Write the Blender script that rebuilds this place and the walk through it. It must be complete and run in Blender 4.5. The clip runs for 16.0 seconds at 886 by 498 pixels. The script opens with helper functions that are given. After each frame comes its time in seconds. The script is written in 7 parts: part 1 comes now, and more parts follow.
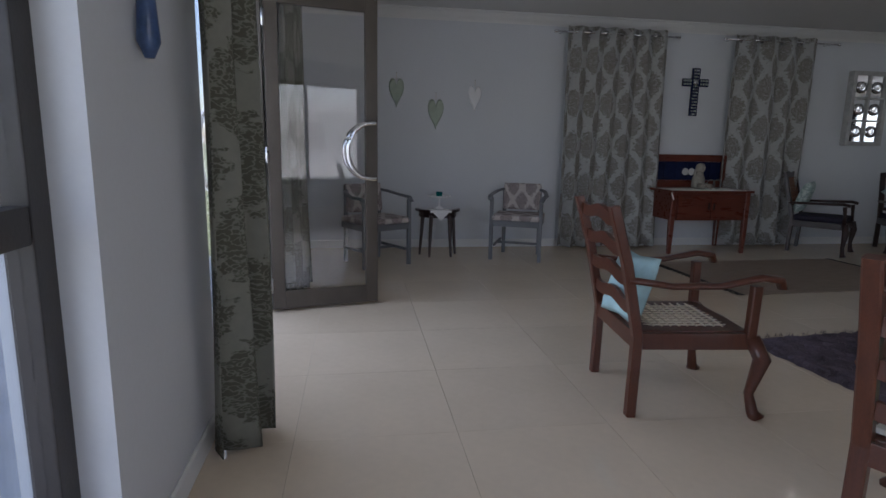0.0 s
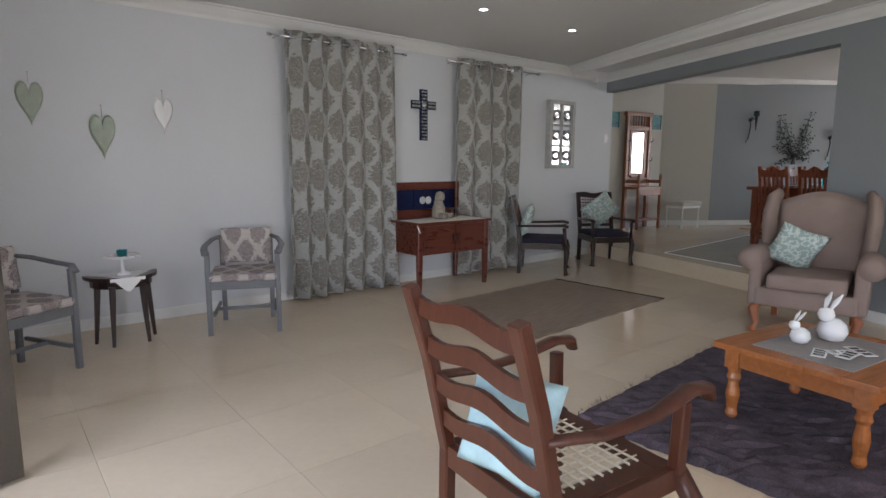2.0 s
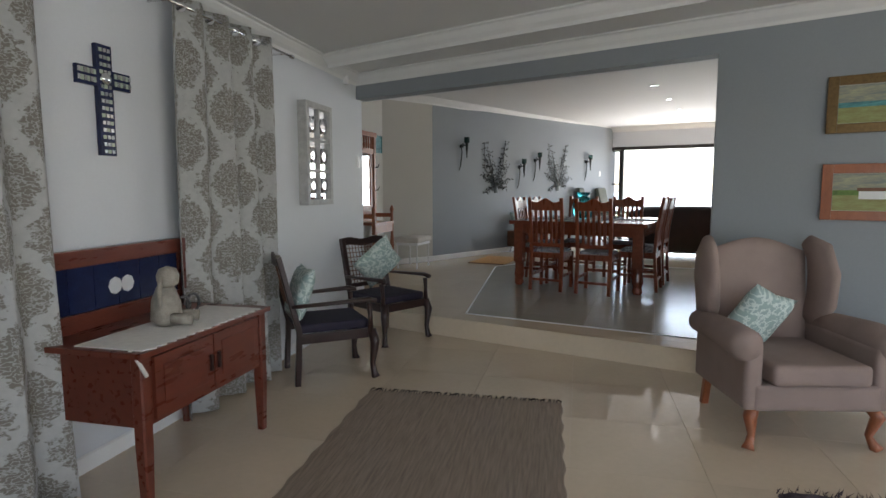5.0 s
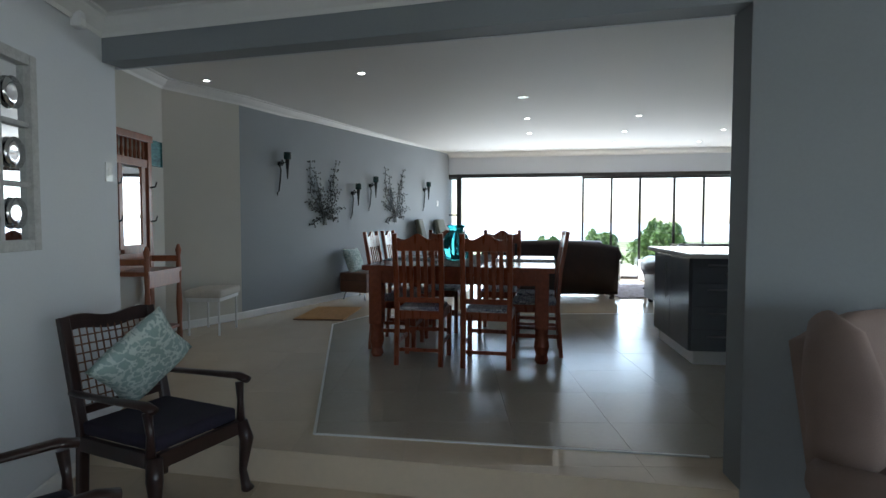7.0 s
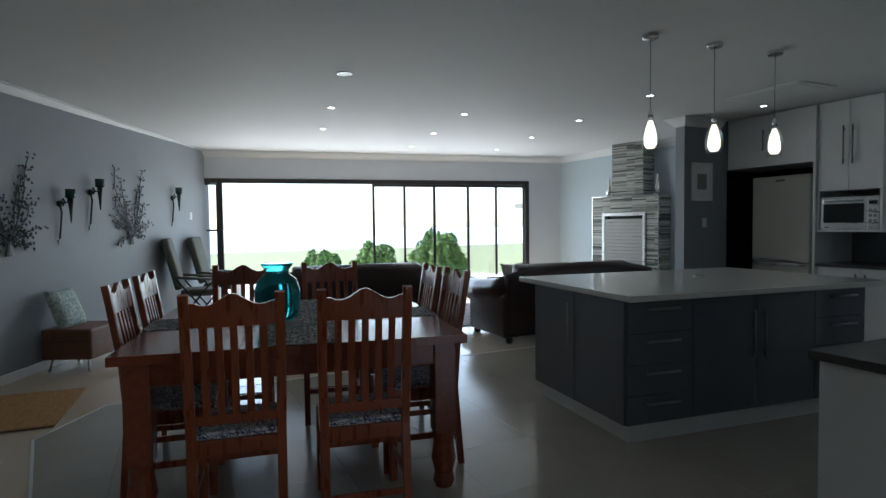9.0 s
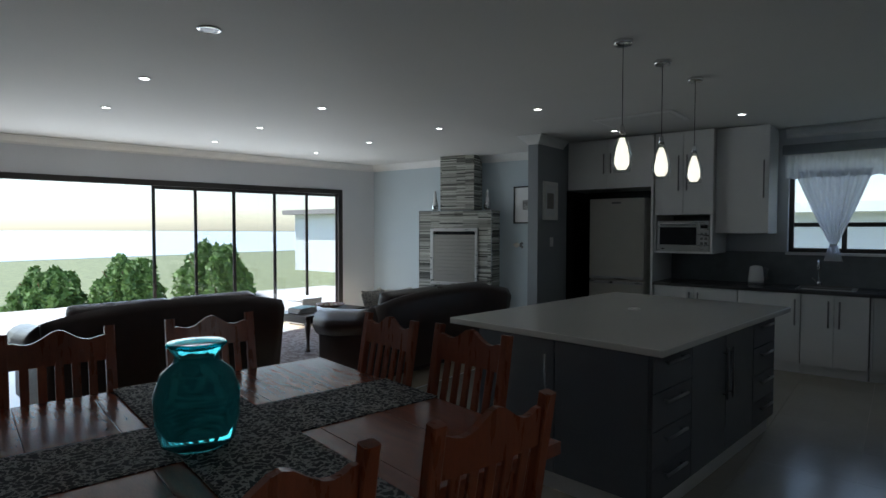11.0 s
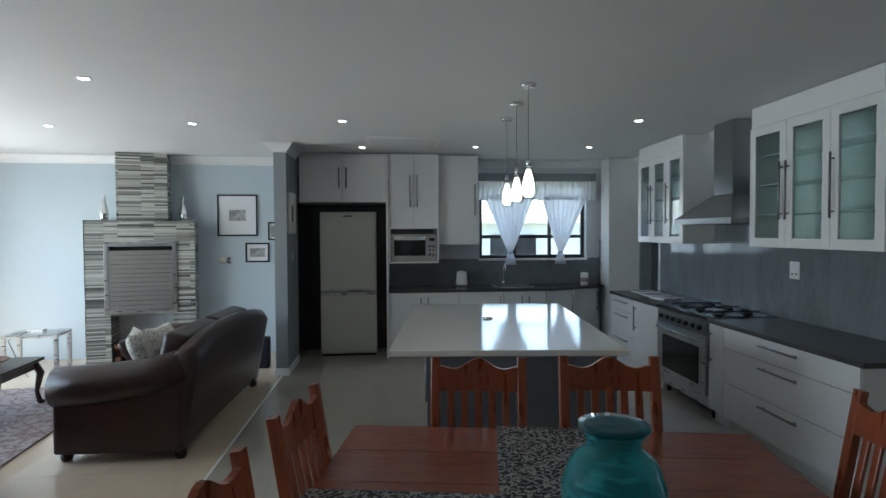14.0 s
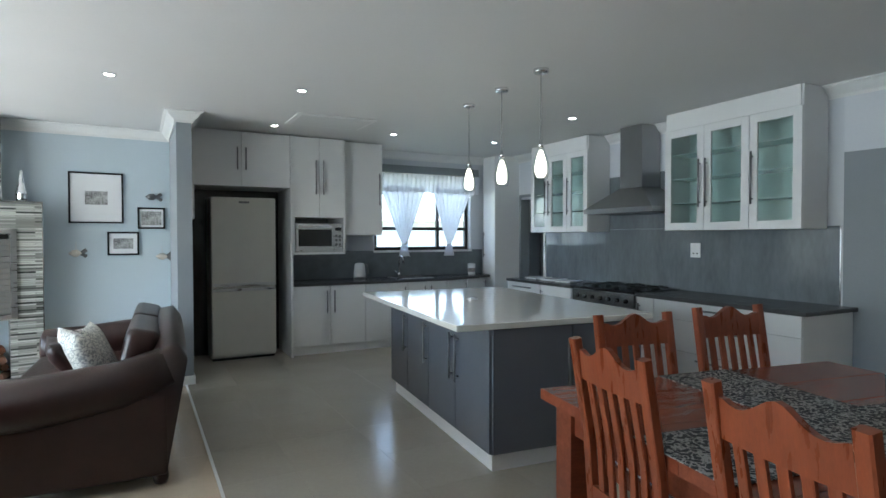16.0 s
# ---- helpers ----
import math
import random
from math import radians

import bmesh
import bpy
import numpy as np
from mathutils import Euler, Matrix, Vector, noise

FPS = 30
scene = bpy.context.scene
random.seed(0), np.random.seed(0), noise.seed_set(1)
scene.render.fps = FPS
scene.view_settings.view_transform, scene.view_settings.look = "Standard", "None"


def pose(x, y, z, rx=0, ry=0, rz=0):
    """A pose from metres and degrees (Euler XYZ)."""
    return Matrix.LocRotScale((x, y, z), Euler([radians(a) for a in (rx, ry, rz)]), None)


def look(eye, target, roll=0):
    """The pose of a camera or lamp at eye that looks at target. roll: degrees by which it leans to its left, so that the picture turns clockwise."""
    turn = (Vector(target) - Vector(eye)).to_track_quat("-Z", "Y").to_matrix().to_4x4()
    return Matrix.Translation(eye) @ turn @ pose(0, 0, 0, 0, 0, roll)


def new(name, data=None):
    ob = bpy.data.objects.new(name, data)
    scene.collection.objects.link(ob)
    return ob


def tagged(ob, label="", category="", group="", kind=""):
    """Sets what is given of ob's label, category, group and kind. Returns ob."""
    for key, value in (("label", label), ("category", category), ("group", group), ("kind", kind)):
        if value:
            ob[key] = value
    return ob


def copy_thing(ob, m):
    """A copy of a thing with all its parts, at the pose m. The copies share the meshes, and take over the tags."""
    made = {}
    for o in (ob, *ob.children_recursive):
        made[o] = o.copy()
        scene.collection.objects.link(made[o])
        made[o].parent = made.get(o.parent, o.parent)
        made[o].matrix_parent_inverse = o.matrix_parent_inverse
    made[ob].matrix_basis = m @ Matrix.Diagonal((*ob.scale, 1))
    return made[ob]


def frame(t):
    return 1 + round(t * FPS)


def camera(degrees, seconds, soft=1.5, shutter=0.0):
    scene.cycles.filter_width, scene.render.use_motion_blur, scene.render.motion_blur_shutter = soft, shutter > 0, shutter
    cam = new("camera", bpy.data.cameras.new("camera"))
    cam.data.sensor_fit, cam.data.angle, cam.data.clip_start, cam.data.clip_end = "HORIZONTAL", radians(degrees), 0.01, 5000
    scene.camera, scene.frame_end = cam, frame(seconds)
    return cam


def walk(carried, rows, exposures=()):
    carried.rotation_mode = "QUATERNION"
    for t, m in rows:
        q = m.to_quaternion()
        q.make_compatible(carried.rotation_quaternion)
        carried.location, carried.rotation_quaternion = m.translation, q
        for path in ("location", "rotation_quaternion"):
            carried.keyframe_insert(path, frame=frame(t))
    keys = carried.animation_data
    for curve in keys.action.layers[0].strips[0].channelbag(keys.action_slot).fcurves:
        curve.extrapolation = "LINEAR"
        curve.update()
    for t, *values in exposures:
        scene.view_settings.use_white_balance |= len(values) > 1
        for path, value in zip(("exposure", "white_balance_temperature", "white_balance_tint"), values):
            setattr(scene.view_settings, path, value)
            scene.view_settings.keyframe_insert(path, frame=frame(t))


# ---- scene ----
cam = camera(76.1, 16.0)
PATH = [
    (0, (-0.304, 2.446, 0.967), (0.0, 4.39, 0.609), 1.1),
    (0.5, (-0.332, 2.681, 1.022), (0.385, 4.517, 0.684), 0.7),
    (1, (-0.239, 2.986, 1.076), (0.685, 4.732, 0.764), 0.4),
    (1.5, (-0.19, 3.32, 1.067), (0.881, 4.985, 0.78), 0.3),
    (2, (-0.188, 3.759, 1.095), (1.063, 5.292, 0.805), 0.2),
    (2.5, (-0.137, 4.293, 1.114), (1.251, 5.703, 0.823), -0.4),
    (3, (0.04, 4.704, 1.147), (1.568, 5.96, 0.854), 0.1),
    (3.5, (0.257, 5.179, 1.168), (1.9, 6.283, 0.885), -0.3),
    (4, (0.495, 5.579, 1.171), (2.242, 6.523, 0.932), -0.3),
    (4.2, (0.609, 5.799, 1.194), (2.413, 6.63, 0.959), -0.3),
    (6.5, (2.812, 7.053, 1.199), (4.809, 7.047, 1.093), -0.0),
    (6.8, (3.141, 7.109, 1.2), (5.135, 6.984, 1.104), -0.1),
    (7, (3.356, 7.129, 1.206), (5.344, 6.926, 1.109), 0.1),
    (7.2, (3.588, 7.181, 1.214), (5.565, 6.893, 1.123), -0.2),
    (7.5, (3.89, 7.237, 1.229), (5.845, 6.826, 1.138), -0.1),
    (8, (4.525, 7.324, 1.308), (6.426, 6.71, 1.216), -0.2),
    (8.3, (4.815, 7.354, 1.339), (6.684, 6.647, 1.256), -0.5),
    (8.5, (5.032, 7.404, 1.355), (6.861, 6.599, 1.271), -0.4),
    (9, (5.484, 7.359, 1.382), (7.185, 6.311, 1.3), -0.7),
    (11.3, (7.408, 7.627, 1.622), (8.363, 5.871, 1.552), -0.4),
    (11.5, (7.535, 7.681, 1.687), (8.4, 5.879, 1.615), -0.8),
    (12, (7.877, 7.822, 1.678), (8.486, 5.918, 1.611), -0.5),
    (12.5, (8.303, 7.887, 1.691), (8.617, 5.913, 1.621), -0.7),
    (13, (8.709, 7.873, 1.699), (8.757, 5.875, 1.632), -0.4),
    (13.5, (9.171, 7.884, 1.704), (8.962, 5.897, 1.635), -0.4),
    (14, (9.614, 7.771, 1.671), (9.201, 5.815, 1.612), -0.3),
    (14.5, (10.118, 7.647, 1.646), (9.52, 5.739, 1.59), -0.3),
    (15, (10.546, 7.463, 1.558), (9.768, 5.621, 1.51), -0.3),
    (15.5, (10.908, 7.282, 1.509), (9.953, 5.525, 1.474), -0.3),
    (16, (11.205, 7.01, 1.469), (10.065, 5.368, 1.428), -0.1),
]
EXPOSURES = [(0.0, 0.85, 6050, 18), (0.5, 1.1, 6050, 16), (1.0, 1.55, 6100, 16), (2.0, 2.2, 6650, 18), (3.5, 2.5, 6900, 17), (4.2, 2.5, 6800, 17), (6.3, 1.8, 6100, 7), (7.0, 1.8, 5900, 7), (9.0, 1.45, 5850, 7), (11.4, 0.78, 5900, 7), (12.0, 0.95, 5900, 7), (13.0, 1.7, 5900, 7), (14.5, 2.45, 5900, 6), (16.0, 2.78, 5900, 6)]
walk(cam, [(t, look(eye, target, roll)) for t, eye, target, roll in PATH], EXPOSURES)


DINING = pose(-1.0077, 1.0167, 0, 0, 0, -6.477)  # frame of the dining wing, turned against the living room
SITE = Matrix()  # frame of the wing being built
def local(x, y):
    """A point of the plan in the dining wing's frame."""
    v = DINING.inverted() @ Vector((x, y, 0))
    return (v.x, v.y)


# ---- world, sun, large lights ----
SUN_AZ, SUN_EL = 62.0, 58.0  # degrees, clockwise from +y
w = bpy.data.worlds.new("sky")
scene.world = w
w.use_nodes = True
sky = w.node_tree.nodes.new("ShaderNodeTexSky")
sky.sky_type = "NISHITA"
sky.sun_disc = False
sky.sun_elevation = radians(SUN_EL)
sky.sun_rotation = radians(SUN_AZ)
bg = w.node_tree.nodes["Background"]
w.node_tree.links.new(sky.outputs[0], bg.inputs[0])
bg.inputs[1].default_value = 0.15
sun = new("sun", bpy.data.lights.new("sun", "SUN"))
sun.data.energy, sun.data.angle, sun.data.color = 4.8, radians(0.5), (1.0, 0.96, 0.9)
def window_light(p, target, w, h, power, col=(0.86, 0.93, 1.0)):
    """Sky light coming in through an opening."""
    a = new("window_light", bpy.data.lights.new("window_light", "AREA"))
    a.data.shape, a.data.size, a.data.size_y, a.data.energy, a.data.color = "RECTANGLE", w, h, power, col
    a.matrix_world = look(p, target)


window_light((-1.07, 5.55, 0.9), (5, 5.55, 0.6), 1.5, 1.9, 8.5)
window_light((-1.07, 2.45, 0.9), (5, 2.9, 0.7), 2.1, 1.9, 8, (0.95, 0.97, 1.0))
# fill from the south, through a window assumed there
window_light((2.6, 0.02, 1.2), (2.6, 5, 0.9), 3.2, 1.7, 19, (1.0, 0.97, 0.93))
window_light(DINING @ Vector((15.72, 3.5, 1.12)), DINING @ Vector((10, 4.4, 1.0)), 5.5, 2.1, 27, (0.88, 0.95, 1.0))
window_light(DINING @ Vector((7.67, -0.48, 1.85)), DINING @ Vector((7.8, 4, 1.2)), 1.5, 1.0, 1.2, (0.85, 0.93, 1.0))
sun.matrix_world = look((0, 0, 0), (-math.sin(radians(SUN_AZ)) * math.cos(radians(SUN_EL)), -math.cos(radians(SUN_AZ)) * math.cos(radians(SUN_EL)), -math.sin(radians(SUN_EL))))


# ---- materials ----
def mat(name, col, rough=0.5, metal=0.0, var=0.12, scale=6.0, fine=90.0, bump=0.1, col2=None, spec=0.5, stretch=(1, 1, 1), coat=0.0, rvar=0.1):
    """Colour varied at two scales, with roughness variation and fine relief."""
    m = bpy.data.materials.new(name)
    m.use_nodes = True
    nt = m.node_tree
    b = nt.nodes["Principled BSDF"]
    tc = nt.nodes.new("ShaderNodeTexCoord")
    mp = nt.nodes.new("ShaderNodeMapping")
    mp.inputs["Scale"].default_value = stretch
    nt.links.new(tc.outputs["Object"], mp.inputs[0])
    n1 = nt.nodes.new("ShaderNodeTexNoise")
    n1.inputs["Scale"].default_value, n1.inputs["Detail"].default_value = scale, 4
    n2 = nt.nodes.new("ShaderNodeTexNoise")
    n2.inputs["Scale"].default_value, n2.inputs["Detail"].default_value = fine, 3
    nt.links.new(mp.outputs[0], n1.inputs[0])
    nt.links.new(mp.outputs[0], n2.inputs[0])
    mixn = nt.nodes.new("ShaderNodeMix")
    mixn.data_type = "FLOAT"
    mixn.inputs[0].default_value = 0.4
    nt.links.new(n1.outputs[0], mixn.inputs[2])
    nt.links.new(n2.outputs[0], mixn.inputs[3])
    ramp = nt.nodes.new("ShaderNodeValToRGB")
    c2 = col2 or [c * (1 + var) for c in col]
    ramp.color_ramp.elements[0].position, ramp.color_ramp.elements[1].position = 0.3, 0.7
    ramp.color_ramp.elements[0].color = [*(c * (1 - var) for c in col), 1]
    ramp.color_ramp.elements[1].color = [*c2, 1]
    nt.links.new(mixn.outputs[0], ramp.inputs[0])
    nt.links.new(ramp.outputs[0], b.inputs["Base Color"])
    mr = nt.nodes.new("ShaderNodeMapRange")
    mr.inputs["To Min"].default_value, mr.inputs["To Max"].default_value = max(0.02, rough * (1 - rvar)), min(1, rough * (1 + rvar))
    nt.links.new(n1.outputs[0], mr.inputs[0])
    nt.links.new(mr.outputs[0], b.inputs["Roughness"])
    b.inputs["Metallic"].default_value = metal
    b.inputs["Specular IOR Level"].default_value = spec
    b.inputs["Coat Weight"].default_value = coat
    if bump:
        bp = nt.nodes.new("ShaderNodeBump")
        bp.inputs["Strength"].default_value, bp.inputs["Distance"].default_value = bump, 0.004
        nt.links.new(n2.outputs[0], bp.inputs["Height"])
        nt.links.new(bp.outputs[0], b.inputs["Normal"])
    return m


def glass(name, col=(1, 1, 1), rough=0.0, trans=0.9):
    """Thin pane: mostly clear, with a little mirror gloss."""
    m = bpy.data.materials.new(name)
    m.use_nodes = True
    nt = m.node_tree
    nt.nodes.remove(nt.nodes["Principled BSDF"])
    out = nt.nodes["Material Output"]
    t = nt.nodes.new("ShaderNodeBsdfTransparent")
    g = nt.nodes.new("ShaderNodeBsdfGlossy")
    g.inputs["Roughness"].default_value = rough
    t.inputs[0].default_value = (*col, 1)
    mx = nt.nodes.new("ShaderNodeMixShader")
    lw = nt.nodes.new("ShaderNodeLayerWeight")
    pw = nt.nodes.new("ShaderNodeMath")
    pw.operation = "POWER"
    pw.inputs[1].default_value = 4.0
    nt.links.new(lw.outputs["Facing"], pw.inputs[0])
    ad = nt.nodes.new("ShaderNodeMath")
    ad.operation = "MULTIPLY_ADD"
    ad.inputs[1].default_value, ad.inputs[2].default_value = 0.7, 0.045
    nt.links.new(pw.outputs[0], ad.inputs[0])
    nt.links.new(ad.outputs[0], mx.inputs[0])
    nt.links.new(t.outputs[0], mx.inputs[1])
    nt.links.new(g.outputs[0], mx.inputs[2])
    nt.links.new(mx.outputs[0], out.inputs[0])
    return m


def emit(name, col, strength):
    m = bpy.data.materials.new(name)
    m.use_nodes = True
    b = m.node_tree.nodes["Principled BSDF"]
    b.inputs["Base Color"].default_value = (*col, 1)
    b.inputs["Emission Color"].default_value = (*col, 1)
    b.inputs["Emission Strength"].default_value = strength
    return m


M = {}
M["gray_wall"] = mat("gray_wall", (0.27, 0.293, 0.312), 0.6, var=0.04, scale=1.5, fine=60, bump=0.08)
M["cream_wall"] = mat("cream_wall", (0.55, 0.53, 0.48), 0.65, var=0.03, scale=1.5, fine=60, bump=0.08)
M["ceiling"] = mat("ceiling_paint", (0.72, 0.72, 0.71), 0.7, var=0.03, scale=1.0, fine=80, bump=0.06)
M["trim"] = mat("trim_paint", (0.78, 0.78, 0.77), 0.45, var=0.03, bump=0.03)
M["tile"] = mat("floor_tile", (0.68, 0.565, 0.425), 0.07, var=0.05, scale=2.5, fine=25, bump=0.012, spec=0.5)
M["tile_gray"] = mat("floor_tile_gray", (0.42, 0.385, 0.325), 0.2, var=0.06, scale=2.5, fine=30, bump=0.03)
M["grout"] = mat("grout", (0.58, 0.49, 0.38), 0.6)
M["dark_frame"] = mat("dark_frame", (0.035, 0.03, 0.028), 0.4, var=0.15)
M["bronze"] = mat("bronze_frame", (0.075, 0.062, 0.05), 0.45, var=0.15, metal=0.3)
M["pane"] = glass("pane_glass")
M["cab_white"] = mat("cabinet_white", (0.78, 0.78, 0.78), 0.18, var=0.02, bump=0.01)
M["cab_gray"] = mat("cabinet_gray", (0.135, 0.145, 0.165), 0.22, var=0.05, bump=0.01)
M["granite"] = mat("granite", (0.07, 0.068, 0.07), 0.25, var=0.5, scale=120, fine=400, bump=0.02)
M["quartz"] = mat("quartz", (0.74, 0.73, 0.69), 0.10, var=0.06, scale=150, fine=500, bump=0.005)
M["handle_steel"] = mat("handle_steel", (0.26, 0.26, 0.27), 0.36, metal=1.0, var=0.06, bump=0.0)
M["hood_steel"] = mat("hood_steel", (0.36, 0.36, 0.36), 0.3, metal=1.0, var=0.05, bump=0.0, rvar=0.03)
M["lace"] = mat("lace_cotton", (0.80, 0.78, 0.74), 0.9, var=0.08, scale=30, fine=500, bump=0.3)
M["shutter_steel"] = mat("shutter_steel", (0.27, 0.26, 0.245), 0.42, metal=0.7, var=0.05, bump=0.0, rvar=0.03)
M["steel"] = mat("steel", (0.55, 0.55, 0.55), 0.28, metal=1.0, var=0.06, stretch=(1, 1, 8), bump=0.02)
M["chrome"] = mat("chrome", (0.75, 0.75, 0.76), 0.1, metal=1.0, var=0.03, bump=0)
M["leather"] = mat("leather", (0.031, 0.013, 0.0105), 0.30, var=0.3, scale=8, fine=220, bump=0.25)
M["table_wood"] = mat("table_wood", (0.23, 0.058, 0.027), 0.22, var=0.25, scale=5, fine=40, stretch=(1, 6, 6), bump=0.05)
M["chair_wood"] = mat("chair_wood", (0.25, 0.058, 0.022), 0.28, var=0.3, scale=6, fine=50, stretch=(6, 6, 1), bump=0.05)



def pattern_mat(name, kind, c0, c1, size=0.2, rough=0.85):
    """Two-tone woven pattern on the UV map, which is in metres."""
    m = mat(name, c0, rough, var=0.1, scale=30, fine=700, bump=0.3)
    nt = m.node_tree
    L = nt.links.new

    def math_node(op, a, b=None, c=None):
        n = nt.nodes.new("ShaderNodeMath")
        n.operation = op
        for k, v in enumerate((a, b, c)):
            if v is None:
                continue
            if isinstance(v, (int, float)):
                n.inputs[k].default_value = v
            else:
                L(v, n.inputs[k])
        return n.outputs[0]

    uv = nt.nodes.new("ShaderNodeUVMap")
    nz = nt.nodes.new("ShaderNodeTexNoise")
    nz.inputs["Scale"].default_value, nz.inputs["Detail"].default_value = 10.0 / size, 3.0
    L(uv.outputs[0], nz.inputs[0])
    if kind == "damask":
        sx = nt.nodes.new("ShaderNodeSeparateXYZ")
        L(uv.outputs[0], sx.inputs[0])
        ca = math_node("COSINE", math_node("MULTIPLY", sx.outputs[0], 2 * math.pi / size))
        cb = math_node("COSINE", math_node("MULTIPLY", sx.outputs[1], 2 * math.pi / (size * 1.55)))
        f = math_node("ABSOLUTE", math_node("ADD", ca, cb))
        g = math_node("ADD", math_node("MULTIPLY", f, 0.5), math_node("MULTIPLY", math_node("SUBTRACT", nz.outputs[0], 0.5), 1.25))
        mr = nt.nodes.new("ShaderNodeMapRange")
        mr.inputs["From Min"].default_value, mr.inputs["From Max"].default_value = 0.235, 0.32
        L(g, mr.inputs[0])
        nf = nt.nodes.new("ShaderNodeTexNoise")
        nf.inputs["Scale"].default_value, nf.inputs["Detail"].default_value = 17.0 / size, 1.0
        L(uv.outputs[0], nf.inputs[0])
        fil = nt.nodes.new("ShaderNodeMapRange")
        fil.inputs["From Min"].default_value, fil.inputs["From Max"].default_value = 0.015, 0.07
        fil.inputs["To Min"].default_value = 0.25
        L(math_node("ABSOLUTE", math_node("SUBTRACT", nf.outputs[0], 0.5)), fil.inputs[0])
        mask = math_node("MULTIPLY", mr.outputs[0], fil.outputs[0])
    else:
        d = math_node("ABSOLUTE", math_node("SUBTRACT", nz.outputs[0], 0.5))
        mr = nt.nodes.new("ShaderNodeMapRange")
        mr.inputs["From Min"].default_value, mr.inputs["From Max"].default_value = 0.035, 0.055
        L(d, mr.inputs[0])
        mask = mr.outputs[0]
    mx = nt.nodes.new("ShaderNodeMix")
    mx.data_type = "RGBA"
    L(mask, mx.inputs[0])
    bs = nt.nodes["Principled BSDF"]
    old = bs.inputs["Base Color"].links[0].from_socket
    mx2 = nt.nodes.new("ShaderNodeMix")
    mx2.data_type = "RGBA"
    mx2.blend_type = "MULTIPLY"
    mx2.inputs[0].default_value = 1.0
    L(old, mx.inputs[6])
    mx.inputs[7].default_value = (*c1, 1)
    L(mx.outputs[2], bs.inputs["Base Color"])
    return m


M["white_wall"] = mat("white_wall_paint", (0.66, 0.68, 0.71), 0.6, var=0.03, scale=1.5, fine=60, bump=0.08)
M["blue_wall"] = mat("blue_wall_paint", (0.50, 0.575, 0.62), 0.6, var=0.03, scale=1.5, fine=60, bump=0.08)
M["curtain"] = pattern_mat("damask_curtain", "damask", (0.45, 0.455, 0.45), (0.20, 0.185, 0.16), 0.30)
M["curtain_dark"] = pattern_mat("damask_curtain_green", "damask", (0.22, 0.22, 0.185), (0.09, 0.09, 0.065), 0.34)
M["damask_seat"] = pattern_mat("damask_seat", "damask", (0.55, 0.50, 0.48), (0.20, 0.16, 0.16), 0.19)
M["runner"] = pattern_mat("scroll_runner", "scroll", (0.36, 0.34, 0.32), (0.02, 0.02, 0.024), 0.30)
M["seat_blue"] = pattern_mat("scroll_seat", "scroll", (0.02, 0.025, 0.09), (0.66, 0.66, 0.68), 0.22)
M["green_print"] = pattern_mat("green_print", "damask", (0.02, 0.16, 0.10), (0.25, 0.45, 0.36), 0.03)
M["pillow_blue"] = pattern_mat("pillow_blue", "scroll", (0.62, 0.70, 0.66), (0.34, 0.45, 0.43), 0.5)
M["pillow_cream"] = pattern_mat("pillow_cream", "scroll", (0.35, 0.36, 0.34), (0.72, 0.70, 0.64), 0.3)
M["teal_cloth"] = mat("teal_cloth", (0.42, 0.62, 0.66), 0.85, var=0.2, scale=12, fine=300, bump=0.3)
M["brown_wood"] = mat("brown_wood", (0.085, 0.026, 0.014), 0.3, var=0.3, scale=7, fine=60, stretch=(5, 5, 1), bump=0.06)
M["dark_wood"] = mat("dark_wood", (0.03, 0.014, 0.012), 0.3, var=0.3, scale=7, fine=60, stretch=(5, 5, 1), bump=0.06)
M["pine"] = mat("pine", (0.40, 0.135, 0.04), 0.25, var=0.25, scale=5, fine=50, stretch=(1, 8, 8), bump=0.04)
M["orange_wood"] = mat("orange_wood", (0.30, 0.10, 0.045), 0.3, var=0.25, scale=5, fine=50, stretch=(5, 5, 1), bump=0.04)
M["gray_wood"] = mat("gray_painted_wood", (0.16, 0.165, 0.18), 0.5, var=0.15, scale=9, fine=80, bump=0.08)
M["navy"] = mat("navy_seat", (0.022, 0.018, 0.035), 0.85, var=0.3, scale=20, fine=400, bump=0.3)
M["taupe"] = mat("taupe_velvet", (0.29, 0.215, 0.19), 0.9, var=0.14, scale=6, fine=350, bump=0.25)
M["riempie"] = mat("riempie", (0.72, 0.65, 0.52), 0.7, var=0.12, scale=60)
M["rug_flat"] = mat("rug_flatweave", (0.31, 0.24, 0.185), 0.95, var=0.35, scale=5, fine=120, stretch=(1, 14, 1), bump=0.8)
M["rug_shag"] = mat("rug_shag", (0.085, 0.066, 0.085), 0.95, var=0.75, scale=9, fine=120, bump=0.8)
M["black_thread"] = mat("black_thread", (0.03, 0.025, 0.022), 0.95)
M["ceramic"] = mat("white_ceramic", (0.82, 0.82, 0.83), 0.2, var=0.02, bump=0.0)
M["linen"] = mat("linen", (0.62, 0.58, 0.52), 0.9, var=0.1, scale=30, fine=600, bump=0.3)
M["gray_linen"] = mat("gray_linen", (0.28, 0.26, 0.25), 0.9, var=0.15, scale=30, fine=600, bump=0.3)
M["pewter"] = mat("pewter", (0.20, 0.20, 0.20), 0.4, metal=0.8, var=0.3, scale=40)
M["black_iron"] = mat("black_iron", (0.02, 0.024, 0.022), 0.45, metal=0.4, var=0.3, scale=40)
M["sage"] = mat("sage_heart", (0.40, 0.46, 0.38), 0.7, var=0.12, scale=20)
M["mirror"] = mat("mirror", (0.85, 0.87, 0.88), 0.02, metal=1.0, var=0.01, bump=0)
